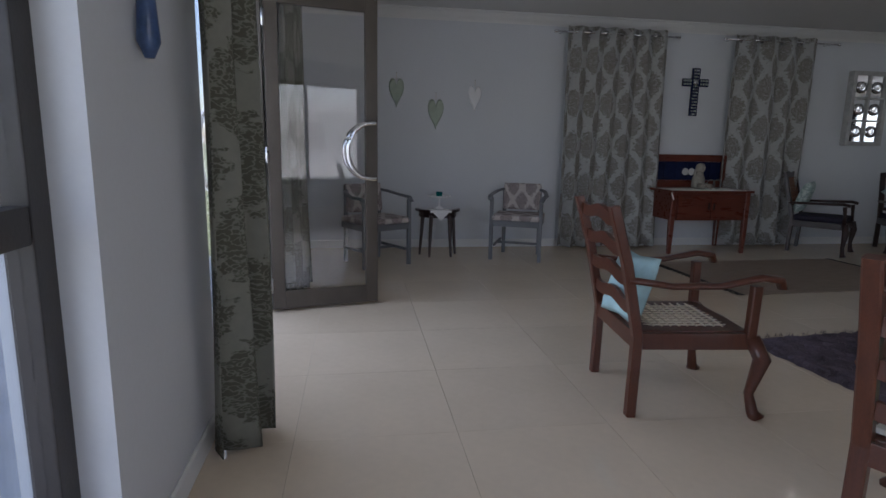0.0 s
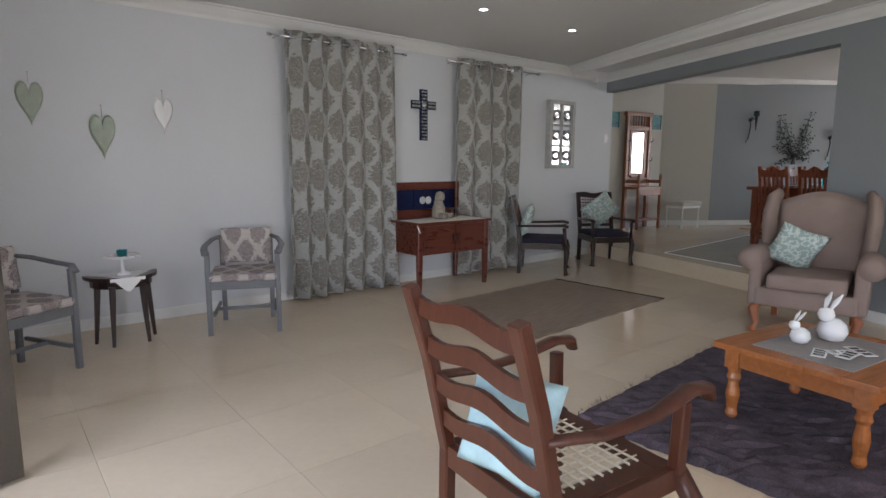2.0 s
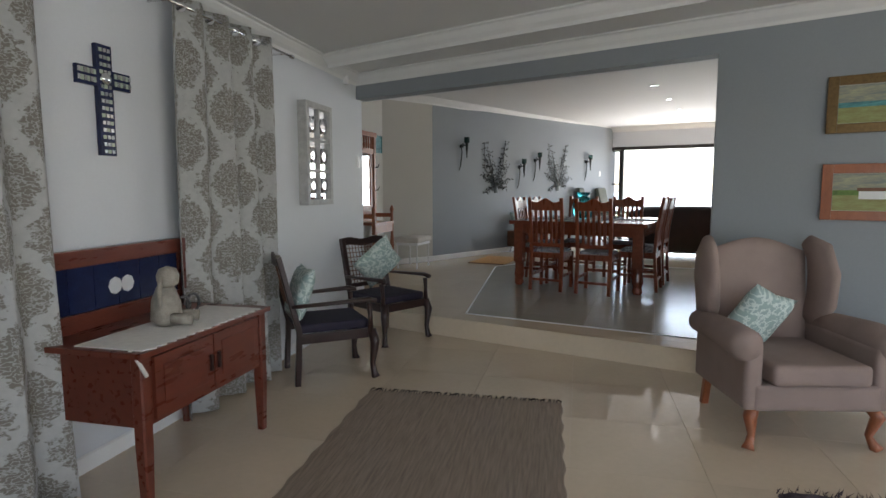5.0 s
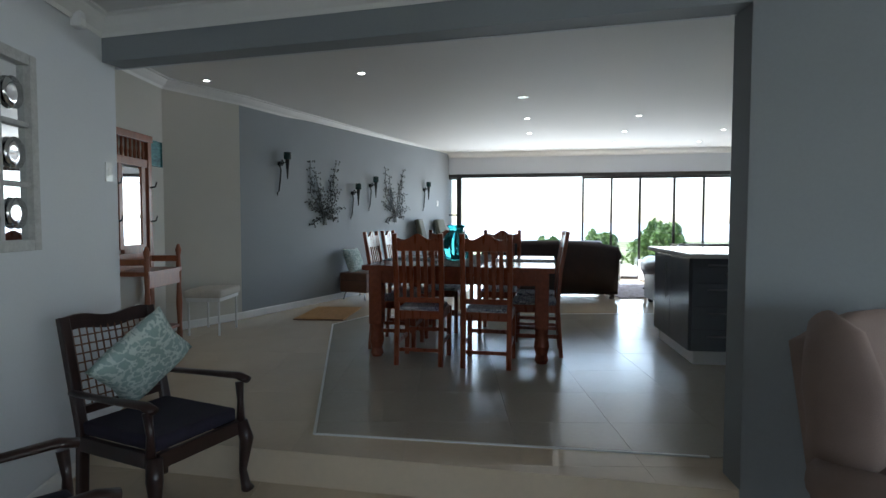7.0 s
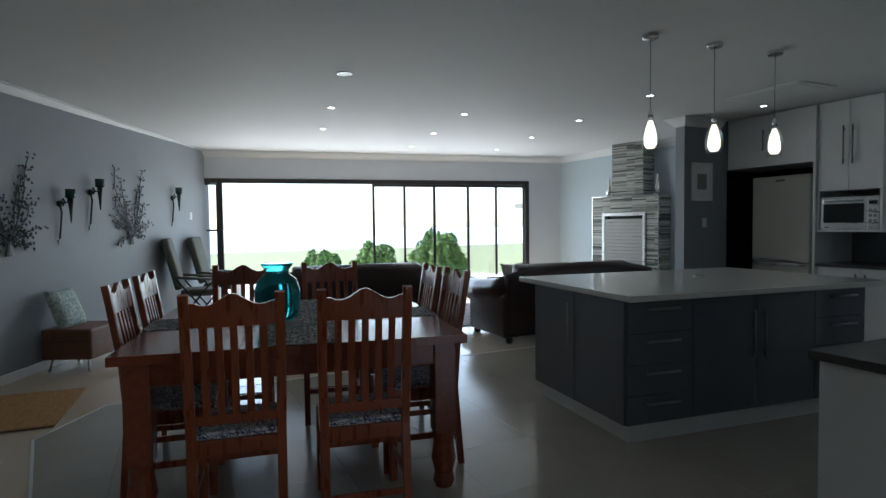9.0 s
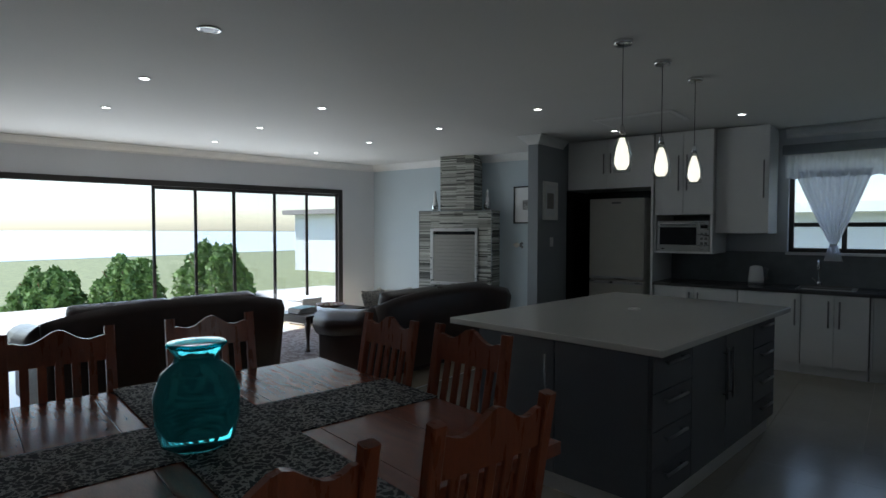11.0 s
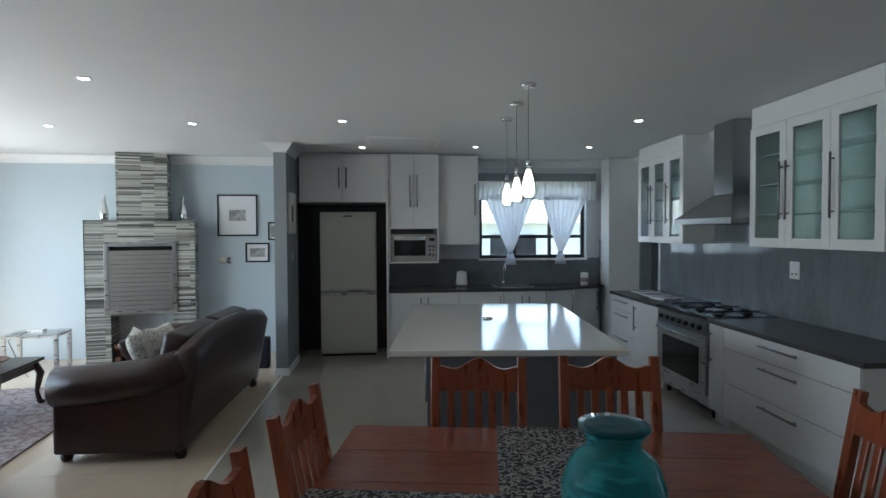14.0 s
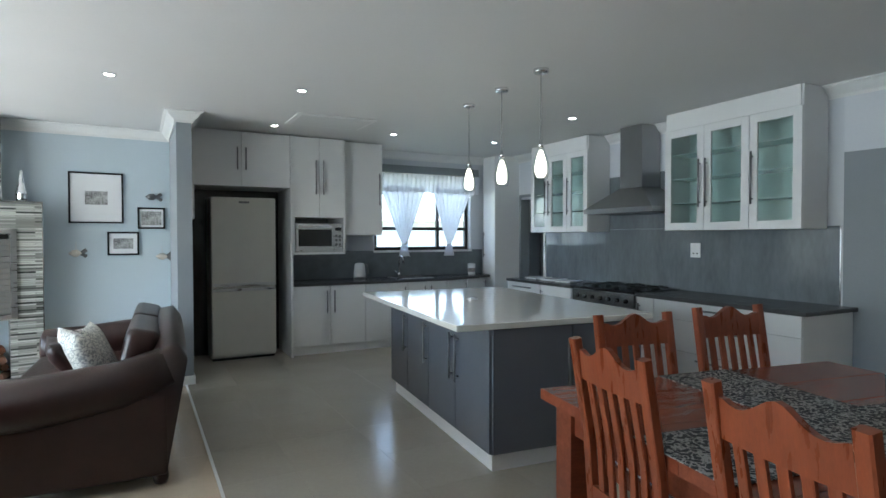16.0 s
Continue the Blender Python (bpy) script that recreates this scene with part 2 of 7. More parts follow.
M["blue_tile"] = mat("blue_tile", (0.012, 0.018, 0.06), 0.15, var=0.3, scale=15)
M["gold"] = mat("gilt_frame", (0.16, 0.10, 0.04), 0.35, metal=0.6, var=0.3, scale=40)
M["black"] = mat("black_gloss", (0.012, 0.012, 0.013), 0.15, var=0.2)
M["fridge"] = mat("fridge_enamel", (0.60, 0.585, 0.53), 0.3, var=0.03, bump=0.02)
M["backsplash"] = mat("backsplash", (0.17, 0.19, 0.205), 0.08, var=0.2, scale=2.2, fine=9, stretch=(1, 3, 1), bump=0.0)
M["frost"] = mat("frosted_glass", (0.70, 0.84, 0.82), 0.12, var=0.04, scale=3, bump=0)
M["sheer"] = mat("sheer_curtain", (0.80, 0.81, 0.84), 0.9, var=0.08, scale=20, fine=200, bump=0.2)
M["sheer"].node_tree.nodes["Principled BSDF"].inputs["Transmission Weight"].default_value = 0.0
M["log"] = mat("firewood", (0.15, 0.07, 0.04), 0.9, var=0.5, scale=14, fine=80, bump=0.8)
M["stone"] = mat("weathered_stone", (0.33, 0.30, 0.255), 0.85, var=0.3, scale=30, fine=200, bump=0.4)
M["olive"] = mat("olive_padding", (0.10, 0.10, 0.075), 0.8, var=0.25, scale=15, fine=200, bump=0.3)
M["tan"] = mat("tan_leather", (0.17, 0.075, 0.04), 0.5, var=0.2, scale=12, fine=200, bump=0.2)
M["mat_orange"] = mat("orange_mat", (0.42, 0.22, 0.07), 0.95, var=0.35, scale=9, fine=150, stretch=(1, 6, 1), bump=0.6)
M["lounge_rug"] = pattern_mat("lounge_rug", "scroll", (0.20, 0.15, 0.15), (0.33, 0.29, 0.285), 1.2)
M["teal_vase"] = glass("teal_glass", (0.05, 0.55, 0.60), 0.03)
M["clear"] = glass("clear_glass", (0.93, 0.96, 0.95), 0.0)
M["lamp_glow"] = emit("lamp_glow", (1.0, 0.88, 0.70), 0.75)
M["spot_glow"] = emit("spot_glow", (1.0, 0.96, 0.9), 5.0)
M["picture_sky"] = mat("picture_landscape", (0.22, 0.30, 0.38), 0.5, var=0.5, scale=6, fine=30, stretch=(1, 1, 4), col2=(0.45, 0.42, 0.25))
M["picture_field"] = mat("picture_field", (0.36, 0.30, 0.10), 0.5, var=0.4, scale=9, fine=40, stretch=(1, 1, 5), col2=(0.30, 0.36, 0.14))
M["picture_sea"] = mat("picture_sea", (0.02, 0.13, 0.22), 0.5, var=0.5, scale=7, fine=30, stretch=(1, 1, 5), col2=(0.12, 0.42, 0.42))
M["picture_bw"] = mat("picture_bw", (0.10, 0.10, 0.10), 0.5, var=0.8, scale=14, fine=60, col2=(0.6, 0.6, 0.6))
M["paper"] = mat("paper_mount", (0.74, 0.75, 0.76), 0.6, var=0.02)
M["grass"] = mat("lawn", (0.16, 0.18, 0.09), 0.9, var=0.4, scale=3, fine=60, bump=0.5)
M["leaf"] = mat("leaves", (0.12, 0.21, 0.045), 0.6, var=0.5, scale=8, fine=40)
M["paving"] = mat("paving", (0.45, 0.43, 0.40), 0.8, var=0.2, scale=4)
M["sea"] = mat("sea", (0.42, 0.47, 0.50), 0.3, var=0.2, scale=0.05)

mo = mat("strip_mosaic", (0.3, 0.31, 0.29), 0.25)
nt = mo.node_tree
br = nt.nodes.new("ShaderNodeTexBrick")
br.inputs["Color1"].default_value, br.inputs["Color2"].default_value, br.inputs["Mortar"].default_value = (0.58, 0.58, 0.53, 1), (0.03, 0.034, 0.03, 1), (0.20, 0.20, 0.18, 1)
br.inputs["Scale"].default_value, br.inputs["Brick Width"].default_value, br.inputs["Row Height"].default_value = 1.0, 0.42, 0.0185
br.inputs["Mortar Size"].default_value, br.inputs["Bias"].default_value, br.offset = 0.0016, 0.0, 0.37
uvn = nt.nodes.new("ShaderNodeUVMap")
nt.links.new(uvn.outputs[0], br.inputs[0])
nt.links.new(br.outputs[0], nt.nodes["Principled BSDF"].inputs["Base Color"])
M["mosaic"] = mo

tr = M["sheer"].node_tree  # light passes the thin cloth
mxs, tb = tr.nodes.new("ShaderNodeMixShader"), tr.nodes.new("ShaderNodeBsdfTranslucent")
tb.inputs[0].default_value = (0.85, 0.87, 0.92, 1)
mxs.inputs[0].default_value = 0.3
tr.links.new(tr.nodes["Principled BSDF"].outputs[0], mxs.inputs[1])
tr.links.new(tb.outputs[0], mxs.inputs[2])
tr.links.new(mxs.outputs[0], tr.nodes["Material Output"].inputs[0])


# ---- helpers for building ----
def mesh_ob(name, bm, material, smooth=False):
    me = bpy.data.meshes.new(name)
    bmesh.ops.recalc_face_normals(bm, faces=bm.faces[:])
    bm.to_mesh(me)
    bm.free()
    me.materials.append(material)
    if smooth:
        for p in me.polygons:
            p.use_smooth = True
    return new(name, me)


def part(name, bm, material, parent, label="", smooth=False):
    ob = mesh_ob(name, bm, material, smooth)
    ob.parent = parent
    if label:
        ob["label"] = label
    return ob


def thing(name, label, category, m=None, group="", kind=""):
    e = new(name)
    e.empty_display_size = 0.1
    e.matrix_basis = SITE @ m if m is not None else SITE
    return tagged(e, label, category, group, kind)


def add_box(bm, x0, x1, y0, y1, z0, z1, bevel=0.0, m=None, seg=2):
    r = bmesh.ops.create_cube(bm, size=1.0)
    vs = r["verts"]
    for v in vs:
        v.co = Vector(((x0 + x1) / 2 + v.co.x * (x1 - x0), (y0 + y1) / 2 + v.co.y * (y1 - y0), (z0 + z1) / 2 + v.co.z * (z1 - z0)))
    if bevel:
        es = list({e for v in vs for e in v.link_edges})
        g = bmesh.ops.bevel(bm, geom=es, offset=bevel, segments=seg, affect="EDGES", profile=0.7)
        vs = list({v for f in g["faces"] for v in f.verts} | {v for v in vs if v.is_valid})
        seen, todo = set(vs), list(vs)
        while todo:
            v = todo.pop()
            for e in v.link_edges:
                o = e.other_vert(v)
                if o not in seen:
                    seen.add(o)
                    todo.append(o)
        vs = list(seen)
    if m is not None:
        bmesh.ops.transform(bm, matrix=m, verts=vs)
    return vs


def box(x0, x1, y0, y1, z0, z1, bevel=0.0, m=None, seg=2):
    bm = bmesh.new()
    add_box(bm, x0, x1, y0, y1, z0, z1, bevel, m, seg)
    return bm


def add_prism(bm, pts, z0, z1):
    lo = [bm.verts.new((x, y, z0)) for x, y in pts]
    hi = [bm.verts.new((x, y, z1)) for x, y in pts]
    bm.faces.new(lo[::-1])
    bm.faces.new(hi)
    n = len(pts)
    for i in range(n):
        j = (i + 1) % n
        bm.faces.new((lo[i], lo[j], hi[j], hi[i]))
    return lo + hi


def prism(pts, z0, z1):
    bm = bmesh.new()
    add_prism(bm, pts, z0, z1)
    return bm


def add_lathe(bm, prof, seg=16, m=None):
    """Solid of revolution round z from (radius, height) pairs."""
    rings = []
    for r, z in prof:
        rings.append([bm.verts.new((r * math.cos(2 * math.pi * k / seg), r * math.sin(2 * math.pi * k / seg), z)) for k in range(seg)])
    for a, b in zip(rings, rings[1:]):
        for k in range(seg):
            j = (k + 1) % seg
            bm.faces.new((a[k], a[j], b[j], b[k]))
    bm.faces.new(rings[0][::-1])
    bm.faces.new(rings[-1])
    vs = [v for r in rings for v in r]
    if m is not None:
        bmesh.ops.transform(bm, matrix=m, verts=vs)
    return vs


def lathe(prof, seg=16, m=None):
    bm = bmesh.new()
    add_lathe(bm, prof, seg, m)
    return bm


def add_sweep(bm, path, sizes, flat=None, seg=8, square=False):
    """Tube along path; sizes: (a, b) half widths per point, or one radius; flat: the direction of a."""
    n = len(path)
    pts = [Vector(p) for p in path]
    rings = []
    up = Vector(flat) if flat else None
    for i, p in enumerate(pts):
        t = (pts[min(i + 1, n - 1)] - pts[max(i - 1, 0)]).normalized()
        ref = up or (Vector((0, 0, 1)) if abs(t.z) < 0.9 else Vector((1, 0, 0)))
        a = (ref - t * ref.dot(t)).normalized()
        b = t.cross(a)
        s = sizes[i] if isinstance(sizes, (list, tuple)) and isinstance(sizes[0], (list, tuple)) else (sizes if isinstance(sizes, (list, tuple)) else (sizes, sizes))
        if square:
            ring = [bm.verts.new(p + a * s[0] * u + b * s[1] * v) for u, v in ((1, 0.75), (0.75, 1), (-0.75, 1), (-1, 0.75), (-1, -0.75), (-0.75, -1), (0.75, -1), (1, -0.75))]
        else:
            ring = [bm.verts.new(p + a * s[0] * math.cos(2 * math.pi * k / seg) + b * s[1] * math.sin(2 * math.pi * k / seg)) for k in range(seg)]
        rings.append(ring)
    m = len(rings[0])
    for r0, r1 in zip(rings, rings[1:]):
        for k in range(m):
            j = (k + 1) % m
            bm.faces.new((r0[k], r0[j], r1[j], r1[k]))
    bm.faces.new(rings[0][::-1])
    bm.faces.new(rings[-1])


def sweep(path, sizes, flat=None, seg=8, square=False):
    bm = bmesh.new()
    add_sweep(bm, path, sizes, flat, seg, square)
    return bm


def wall_mesh(p0, p1, thick, z0, z1, openings=()):
    """Wall from p0 to p1, thickness to the right of that way; openings (s0, s1, low, high) along it."""
    p0, p1 = Vector(p0), Vector(p1)
    d = (p1 - p0).normalized()
    ln = (p1 - p0).length
    nrm = Vector((d.y, -d.x))
    bm = bmesh.new()

    def piece(s0, s1, a, b):
        if s1 - s0 > 1e-4 and b - a > 1e-4:
            q = [p0 + d * s0, p0 + d * s1, p0 + d * s1 + nrm * thick, p0 + d * s0 + nrm * thick]
            add_prism(bm, [(v.x, v.y) for v in q], a, b)

    s = 0.0
    for s0, s1, lo, hi in sorted(openings):
        piece(s, s0, z0, z1)
        piece(s0, s1, z0, lo)
        piece(s0, s1, hi, z1)
        s = s1
    piece(s, ln, z0, z1)
    return bm


def fixed(ob, label, category):
    """A piece of the setting, laid into the wing being built."""
    ob.matrix_basis = SITE
    return tagged(ob, label, category, kind="structure")


def wall(name, p0, p1, thick, z0, z1, material, openings=(), label=""):
    return fixed(mesh_ob(name, wall_mesh(p0, p1, thick, z0, z1, openings), material), label, "wall")


def run_profile(name, path, prof, material, label, category, closed=False, flip=1):
    """Moulding: profile of (out, z) pairs carried along a plan path with mitred corners; out is to the left of the way."""
    pts = [Vector(p) for p in path]
    n = len(pts)
    bm = bmesh.new()
    rings = []
    for i, p in enumerate(pts):
        d0 = (pts[i] - pts[i - 1]).normalized() if i else (pts[1] - pts[0]).normalized()
        d1 = (pts[i + 1] - pts[i]).normalized() if i < n - 1 else d0
        n0, n1 = Vector((-d0.y, d0.x)), Vector((-d1.y, d1.x))
        mit = (n0 + n1).normalized()
        mit = mit / max(0.3, mit.dot(n0))
        rings.append([bm.verts.new((p.x + mit.x * o * flip, p.y + mit.y * o * flip, z)) for o, z in prof])
    k = len(prof)
    for a, b in zip(rings, rings[1:]):
        for i in range(k):
            j = (i + 1) % k
            bm.faces.new((a[i], a[j], b[j], b[i]))
    bm.faces.new(rings[0][::-1])
    bm.faces.new(rings[-1])
    return fixed(mesh_ob(name, bm, material), label, category)


# ---- plan ----
LF, DF = -0.18, 0.0  # living and dining floor heights
LC, DC = 2.41, 2.72  # living and dining ceilings
NY, WX, SY = 8.82, -0.87, 0.2
GA = (7.0, 8.82)
SLOPE = 0.395  # lean of the grey wall and the beam against the living room
def on_grey(y):
    return GA[0] - SLOPE * (GA[1] - y)
JY = 5.54  # jamb of the opening
STEP_A, STEP_B = (5.71, 5.55), (6.72, 8.82)  # nosing of the step
# the dining wing, in its own frame
SLA, SLB = (15.016, -0.6), (16.312, 6.675)  # sliding door wall
GWA, GWB = (10.55, 9.12), (16.25, 6.6)  # torch wall
EA, EB = (6.9, 9.63), (9.70, 9.63)  # entry wall
KX, KY = 6.2, -0.30  # kitchen west and south walls
WEST_RUN = pose(6.616, 0.931, 0, 0, 0, -1.7) @ pose(-6.565, -0.86, 0)  # the hob wall stands a little askew
FWA, FWB = (15.35, 0.01), (11.02, -0.20)  # fireplace wall


def uv_box(ob, s=1.0):
    """Box-projected UV in metres."""
    me = ob.data
    uvl = me.uv_layers.new(name="UVMap")
    for p in me.polygons:
        n = p.normal
        for li in p.loop_indices:
            c = me.vertices[me.loops[li].vertex_index].co
            if abs(n.z) > 0.75:
                uvl.data[li].uv = (c.x * s, c.y * s)
            elif abs(n.x) > abs(n.y):
                uvl.data[li].uv = (c.y * s, c.z * s)
            else:
                uvl.data[li].uv = (c.x * s, c.z * s)
    return ob


def clip(poly, region):
    """Part of a convex polygon inside a convex region given anticlockwise."""
    out = poly
    n = len(region)
    for i in range(n):
        a, b = region[i], region[(i + 1) % n]
        src, out = out, []
        for k in range(len(src)):
            p, q = src[k], src[(k + 1) % len(src)]
            dp = (b[0] - a[0]) * (p[1] - a[1]) - (b[1] - a[1]) * (p[0] - a[0])
            dq = (b[0] - a[0]) * (q[1] - a[1]) - (b[1] - a[1]) * (q[0] - a[0])
            if dp >= 0:
                out.append(p)
            if (dp > 0 > dq) or (dp < 0 < dq):
                t = dp / (dp - dq)
                out.append((p[0] + t * (q[0] - p[0]), p[1] + t * (q[1] - p[1])))
        if len(out) < 3:
            return []
    return out


# ---- structure ----
DPOLY = [(5.3, -0.6), SLA, (16.55, 6.75), (10.62, 9.35), (9.8, 9.85), (7.05, 9.85), local(*STEP_B), local(*STEP_A)]
DCEIL = [(5.0, -0.6), SLA, (16.55, 6.75), (10.62, 9.35), (9.8, 9.85), (6.9, 9.85), local(GA[0] + 0.1, NY), local(on_grey(JY) + 0.1, JY)]
floor_l = fixed(mesh_ob("floor_living", prism([(WX - 0.2, SY), (on_grey(SY) + 0.4, SY), (GA[0] + 0.3, NY), (WX - 0.2, NY)], LF - 0.12, LF - 0.004), M["grout"]), "polished cream porcelain tiles with thin joints", "floor")
wall("wall_north_living", (WX - 0.2, NY), (7.16, NY), -0.2, LF, DC, M["white_wall"], label="smooth pale grey-white painted wall")
wall("wall_west", (WX, SY - 0.2), (WX, NY), -0.22, LF, LC + 0.1, M["white_wall"], [(1.3, 3.79, LF + 0.02, 1.95), (4.72, 6.40, LF, 1.95)], label="pale painted wall with glazed doors")
wall("wall_south_living", (on_grey(SY) + 0.3, SY), (WX - 0.2, SY), -0.2, LF, LC + 0.1, M["white_wall"], [(0.7, 4.0, 0.25, 2.05)], label="pale painted wall with an assumed wide window")
wall("wall_grey_living", (on_grey(JY), JY), (on_grey(SY - 0.2), SY - 0.2), -0.22, LF, DC, M["gray_wall"], label="mid grey painted wall")
wall("beam", (GA[0], NY), (on_grey(JY), JY), -0.15, 2.16, DC, M["gray_wall"], label="grey painted beam over a wide opening")
wall("beam_lining", (GA[0] + 0.164, NY), (on_grey(JY) + 0.164, JY), -0.02, 2.158, DC, M["white_wall"], label="pale facing on the dining side of the beam")
fixed(mesh_ob("ceiling_living", prism([(WX - 0.2, SY - 0.2), (on_grey(SY) + 0.1, SY - 0.2), (GA[0] + 0.1, NY), (WX - 0.2, NY)], LC, LC + 0.05), M["ceiling"]), "smooth white plaster ceiling", "ceiling")
SITE = DINING
floor_d = fixed(mesh_ob("floor_dining", prism(DPOLY, LF - 0.1, DF - 0.004), M["grout"]), "grey and cream floor tiles on a raised level", "floor")
fixed(mesh_ob("ceiling_dining", prism(DCEIL, DC, DC + 0.05), M["ceiling"]), "smooth white plaster ceiling", "ceiling")
RET = local(7.16, NY + 0.19)
wall("wall_return", RET, EA, -0.2, 0, DC, M["cream_wall"], label="cream painted wall")
wall("wall_entry", EA, EB, -0.2, 0, DC, M["cream_wall"], label="cream painted wall of the entry")
wall("wall_cream", EB, GWA, -0.2, 0, DC, M["cream_wall"], label="cream painted wall")
wall("wall_torches", GWA, (16.45, GWB[1] - 0.09), -0.2, 0, DC, M["gray_wall"], label="long mid grey painted wall")
wall("wall_sliding", SLB, SLA, -0.22, 0, DC, M["white_wall"], [(0.05, 6.105, 0, 2.25)], label="pale wall over wide sliding doors")
wall("wall_fireplace", FWA, FWB, -0.2, 0, DC, M["blue_wall"], label="pale blue-grey painted wall")
wall("wall_kitchen_south", (11.0, KY), (5.3, KY), -0.22, 0, DC, M["white_wall"], [(2.53, 4.14, 1.28, 2.38)], label="white kitchen wall with a window")
wall("wall_nib", (11.12, -0.42), (11.12, 1.16), -0.14, 0, DC, M["gray_wall"], label="grey painted end wall beside the fridge")
K0, K1 = WEST_RUN @ Vector((KX - 0.2, 4.72, 0)), WEST_RUN @ Vector((KX, 4.72, 0))
JAMB = [(K0.x, K0.y), (K1.x, K1.y), local(on_grey(JY) + 0.18, JY - 0.03), local(on_grey(JY) + 0.002, JY + 0.001), local(on_grey(4.72) + 0.1, 4.72)]
fixed(mesh_ob("jamb_wall", prism(JAMB, LF, 2.16), M["gray_wall"]), "grey painted jamb wall", "wall")
fixed(mesh_ob("jamb_lintel", prism(JAMB, 2.161, DC), M["white_wall"]), "pale wall over the jamb", "wall")
# unseen passage, added to keep outside light out of the doorway
fixed(mesh_ob("passage_wall", box(5.42, 5.5, -0.3, 1.2, 0, DC), M["gray_wall"]), "grey screen added behind the dim doorway", "wall")
wall("wall_passage_north", (5.5, 1.25), (6.05, 1.25), -0.1, 0, DC, M["gray_wall"], label="grey screen added beside the dim doorway")
SITE = DINING @ WEST_RUN
wall("wall_kitchen_west", (KX, -0.45), (KX, 4.72), -0.2, 0, DC, M["white_wall"], [(0.2, 1.2, 0, 2.05)], label="kitchen wall behind the hob")
SITE = Matrix()

COVE = [(0.0, 0.0), (0.0, -0.105), (0.012, -0.11), (0.02, -0.085), (0.05, -0.06), (0.075, -0.03), (0.08, -0.018), (0.105, -0.012), (0.105, 0.0)]
def cornice(name, path, top, flip=-1):
    run_profile(name, path, [(o, top + z - 0.003) for o, z in COVE], M["trim"], "white moulded plaster cornice", "cornice", flip=flip)
cornice("cornice_living_north", [(WX, SY), (WX, NY), (GA[0], NY), (on_grey(SY), SY)], LC)
cornice("cornice_beam_inner", [(on_grey(NY - 0.11) - 0.85, NY - 0.11), (on_grey(SY) - 0.85, SY)], LC)
SITE = DINING
cornice("cornice_dining", [RET, EA, EB, GWA, SLB, SLA], DC)
cornice("cornice_fireplace", [(15.1, 0.0), (11.12, -0.19), (11.12, 1.16), (10.98, 1.16), (10.98, 0.5)], DC)
K2 = WEST_RUN @ Vector((KX, KY, 0))
cornice("cornice_kitchen", [(8.5, KY), (K2.x, KY), (K1.x, K1.y), local(on_grey(JY) + 0.18, JY - 0.03), local(GA[0] + 0.184, NY - 0.01)], DC)
SITE = Matrix()
BASE = [(0.0, 0.0), (0.0, 0.085), (0.008, 0.09), (0.014, 0.08), (0.014, 0.0)]
def skirting(name, path, z):
    run_profile(name, path, [(o, z + h) for o, h in BASE], M["trim"], "white painted skirting board", "baseboard", flip=-1)
skirting("baseboard_north", [(WX, 6.6), (WX, NY), (6.66, NY)], LF)
skirting("baseboard_west", [(WX, 3.82), (WX, 4.66)], LF)
skirting("baseboard_grey", [(on_grey(JY) + 0.17, JY - 0.035), (on_grey(JY), JY), (on_grey(SY), SY)], LF)
SITE = DINING
skirting("baseboard_dining", [RET, EA, EB, GWA, (16.0, 6.71)], DF)
skirting("baseboard_nib", [(11.12, -0.2), (11.12, 1.16), (10.98, 1.16), (10.98, 0.4)], DF)
SITE = Matrix()

# outside
tagged(mesh_ob("ground", prism([(-400, -400), (700, -400), (700, 400), (-400, 400)], -0.6, -0.3), M["grass"]), "rough green lawn reaching the horizon", "ground", kind="structure")
# both pavings are assumed, added so less green light bounces indoors
tagged(mesh_ob("pavement", prism([(14.2, -4), (18.5, -4), (20.5, 6), (16.2, 6)], -0.3, -0.03), M["paving"]), "assumed pale paved patio outside the sliding doors", "pavement", kind="structure")
tagged(mesh_ob("pavement_west", prism([(-5, 0), (-1.09, 0), (-1.09, 8.5), (-5, 8.5)], -0.3, -0.2), M["paving"]), "assumed pale paved terrace outside the glazed doors", "pavement", kind="structure")


def glazed_frame(parent, w, h, bars, t=0.05, d=0.045, material=None, label="", hz=()):
    """Frame in local xz with panes; bars: mullion positions."""
    material = material or M["dark_frame"]
    xs = [0, *bars, w]
    for x in (0, w - t):
        part("stile", box(x, x + t, -d / 2, d / 2, 0, h, 0.004), material, parent)
    for z in (0, h - t):
        part("rail", box(t, w - t, -d / 2, d / 2, z, z + t, 0.004), material, parent)
    for x in bars:
        part("mullion", box(x - t / 2, x + t / 2, -d / 2 + 0.002, d / 2 - 0.002, t, h - t, 0.004), material, parent)
    for z in hz:
        part("transom", box(t, w - t, -d / 2 + 0.003, d / 2 - 0.003, z - t / 2, z + t / 2, 0.004), material, parent)
    g = part("pane", box(t, w - t, -0.003, 0.003, t, h - t), M["pane"], parent, "clear glass pane")
    g.visible_shadow = False


# sliding doors: one wide opening and stacked panels
SITE = DINING
sd = (Vector(SLA) - Vector(SLB)).normalized()
s_ang = math.degrees(math.atan2(sd.y, sd.x))
def on_slide(s, off=0.0):
    p = Vector(SLB) + sd * s + Vector((-sd.y, sd.x)) * off
    return p
fr = thing("door_1", "black aluminium sliding door frame in the lounge wall", "door", kind="structure")
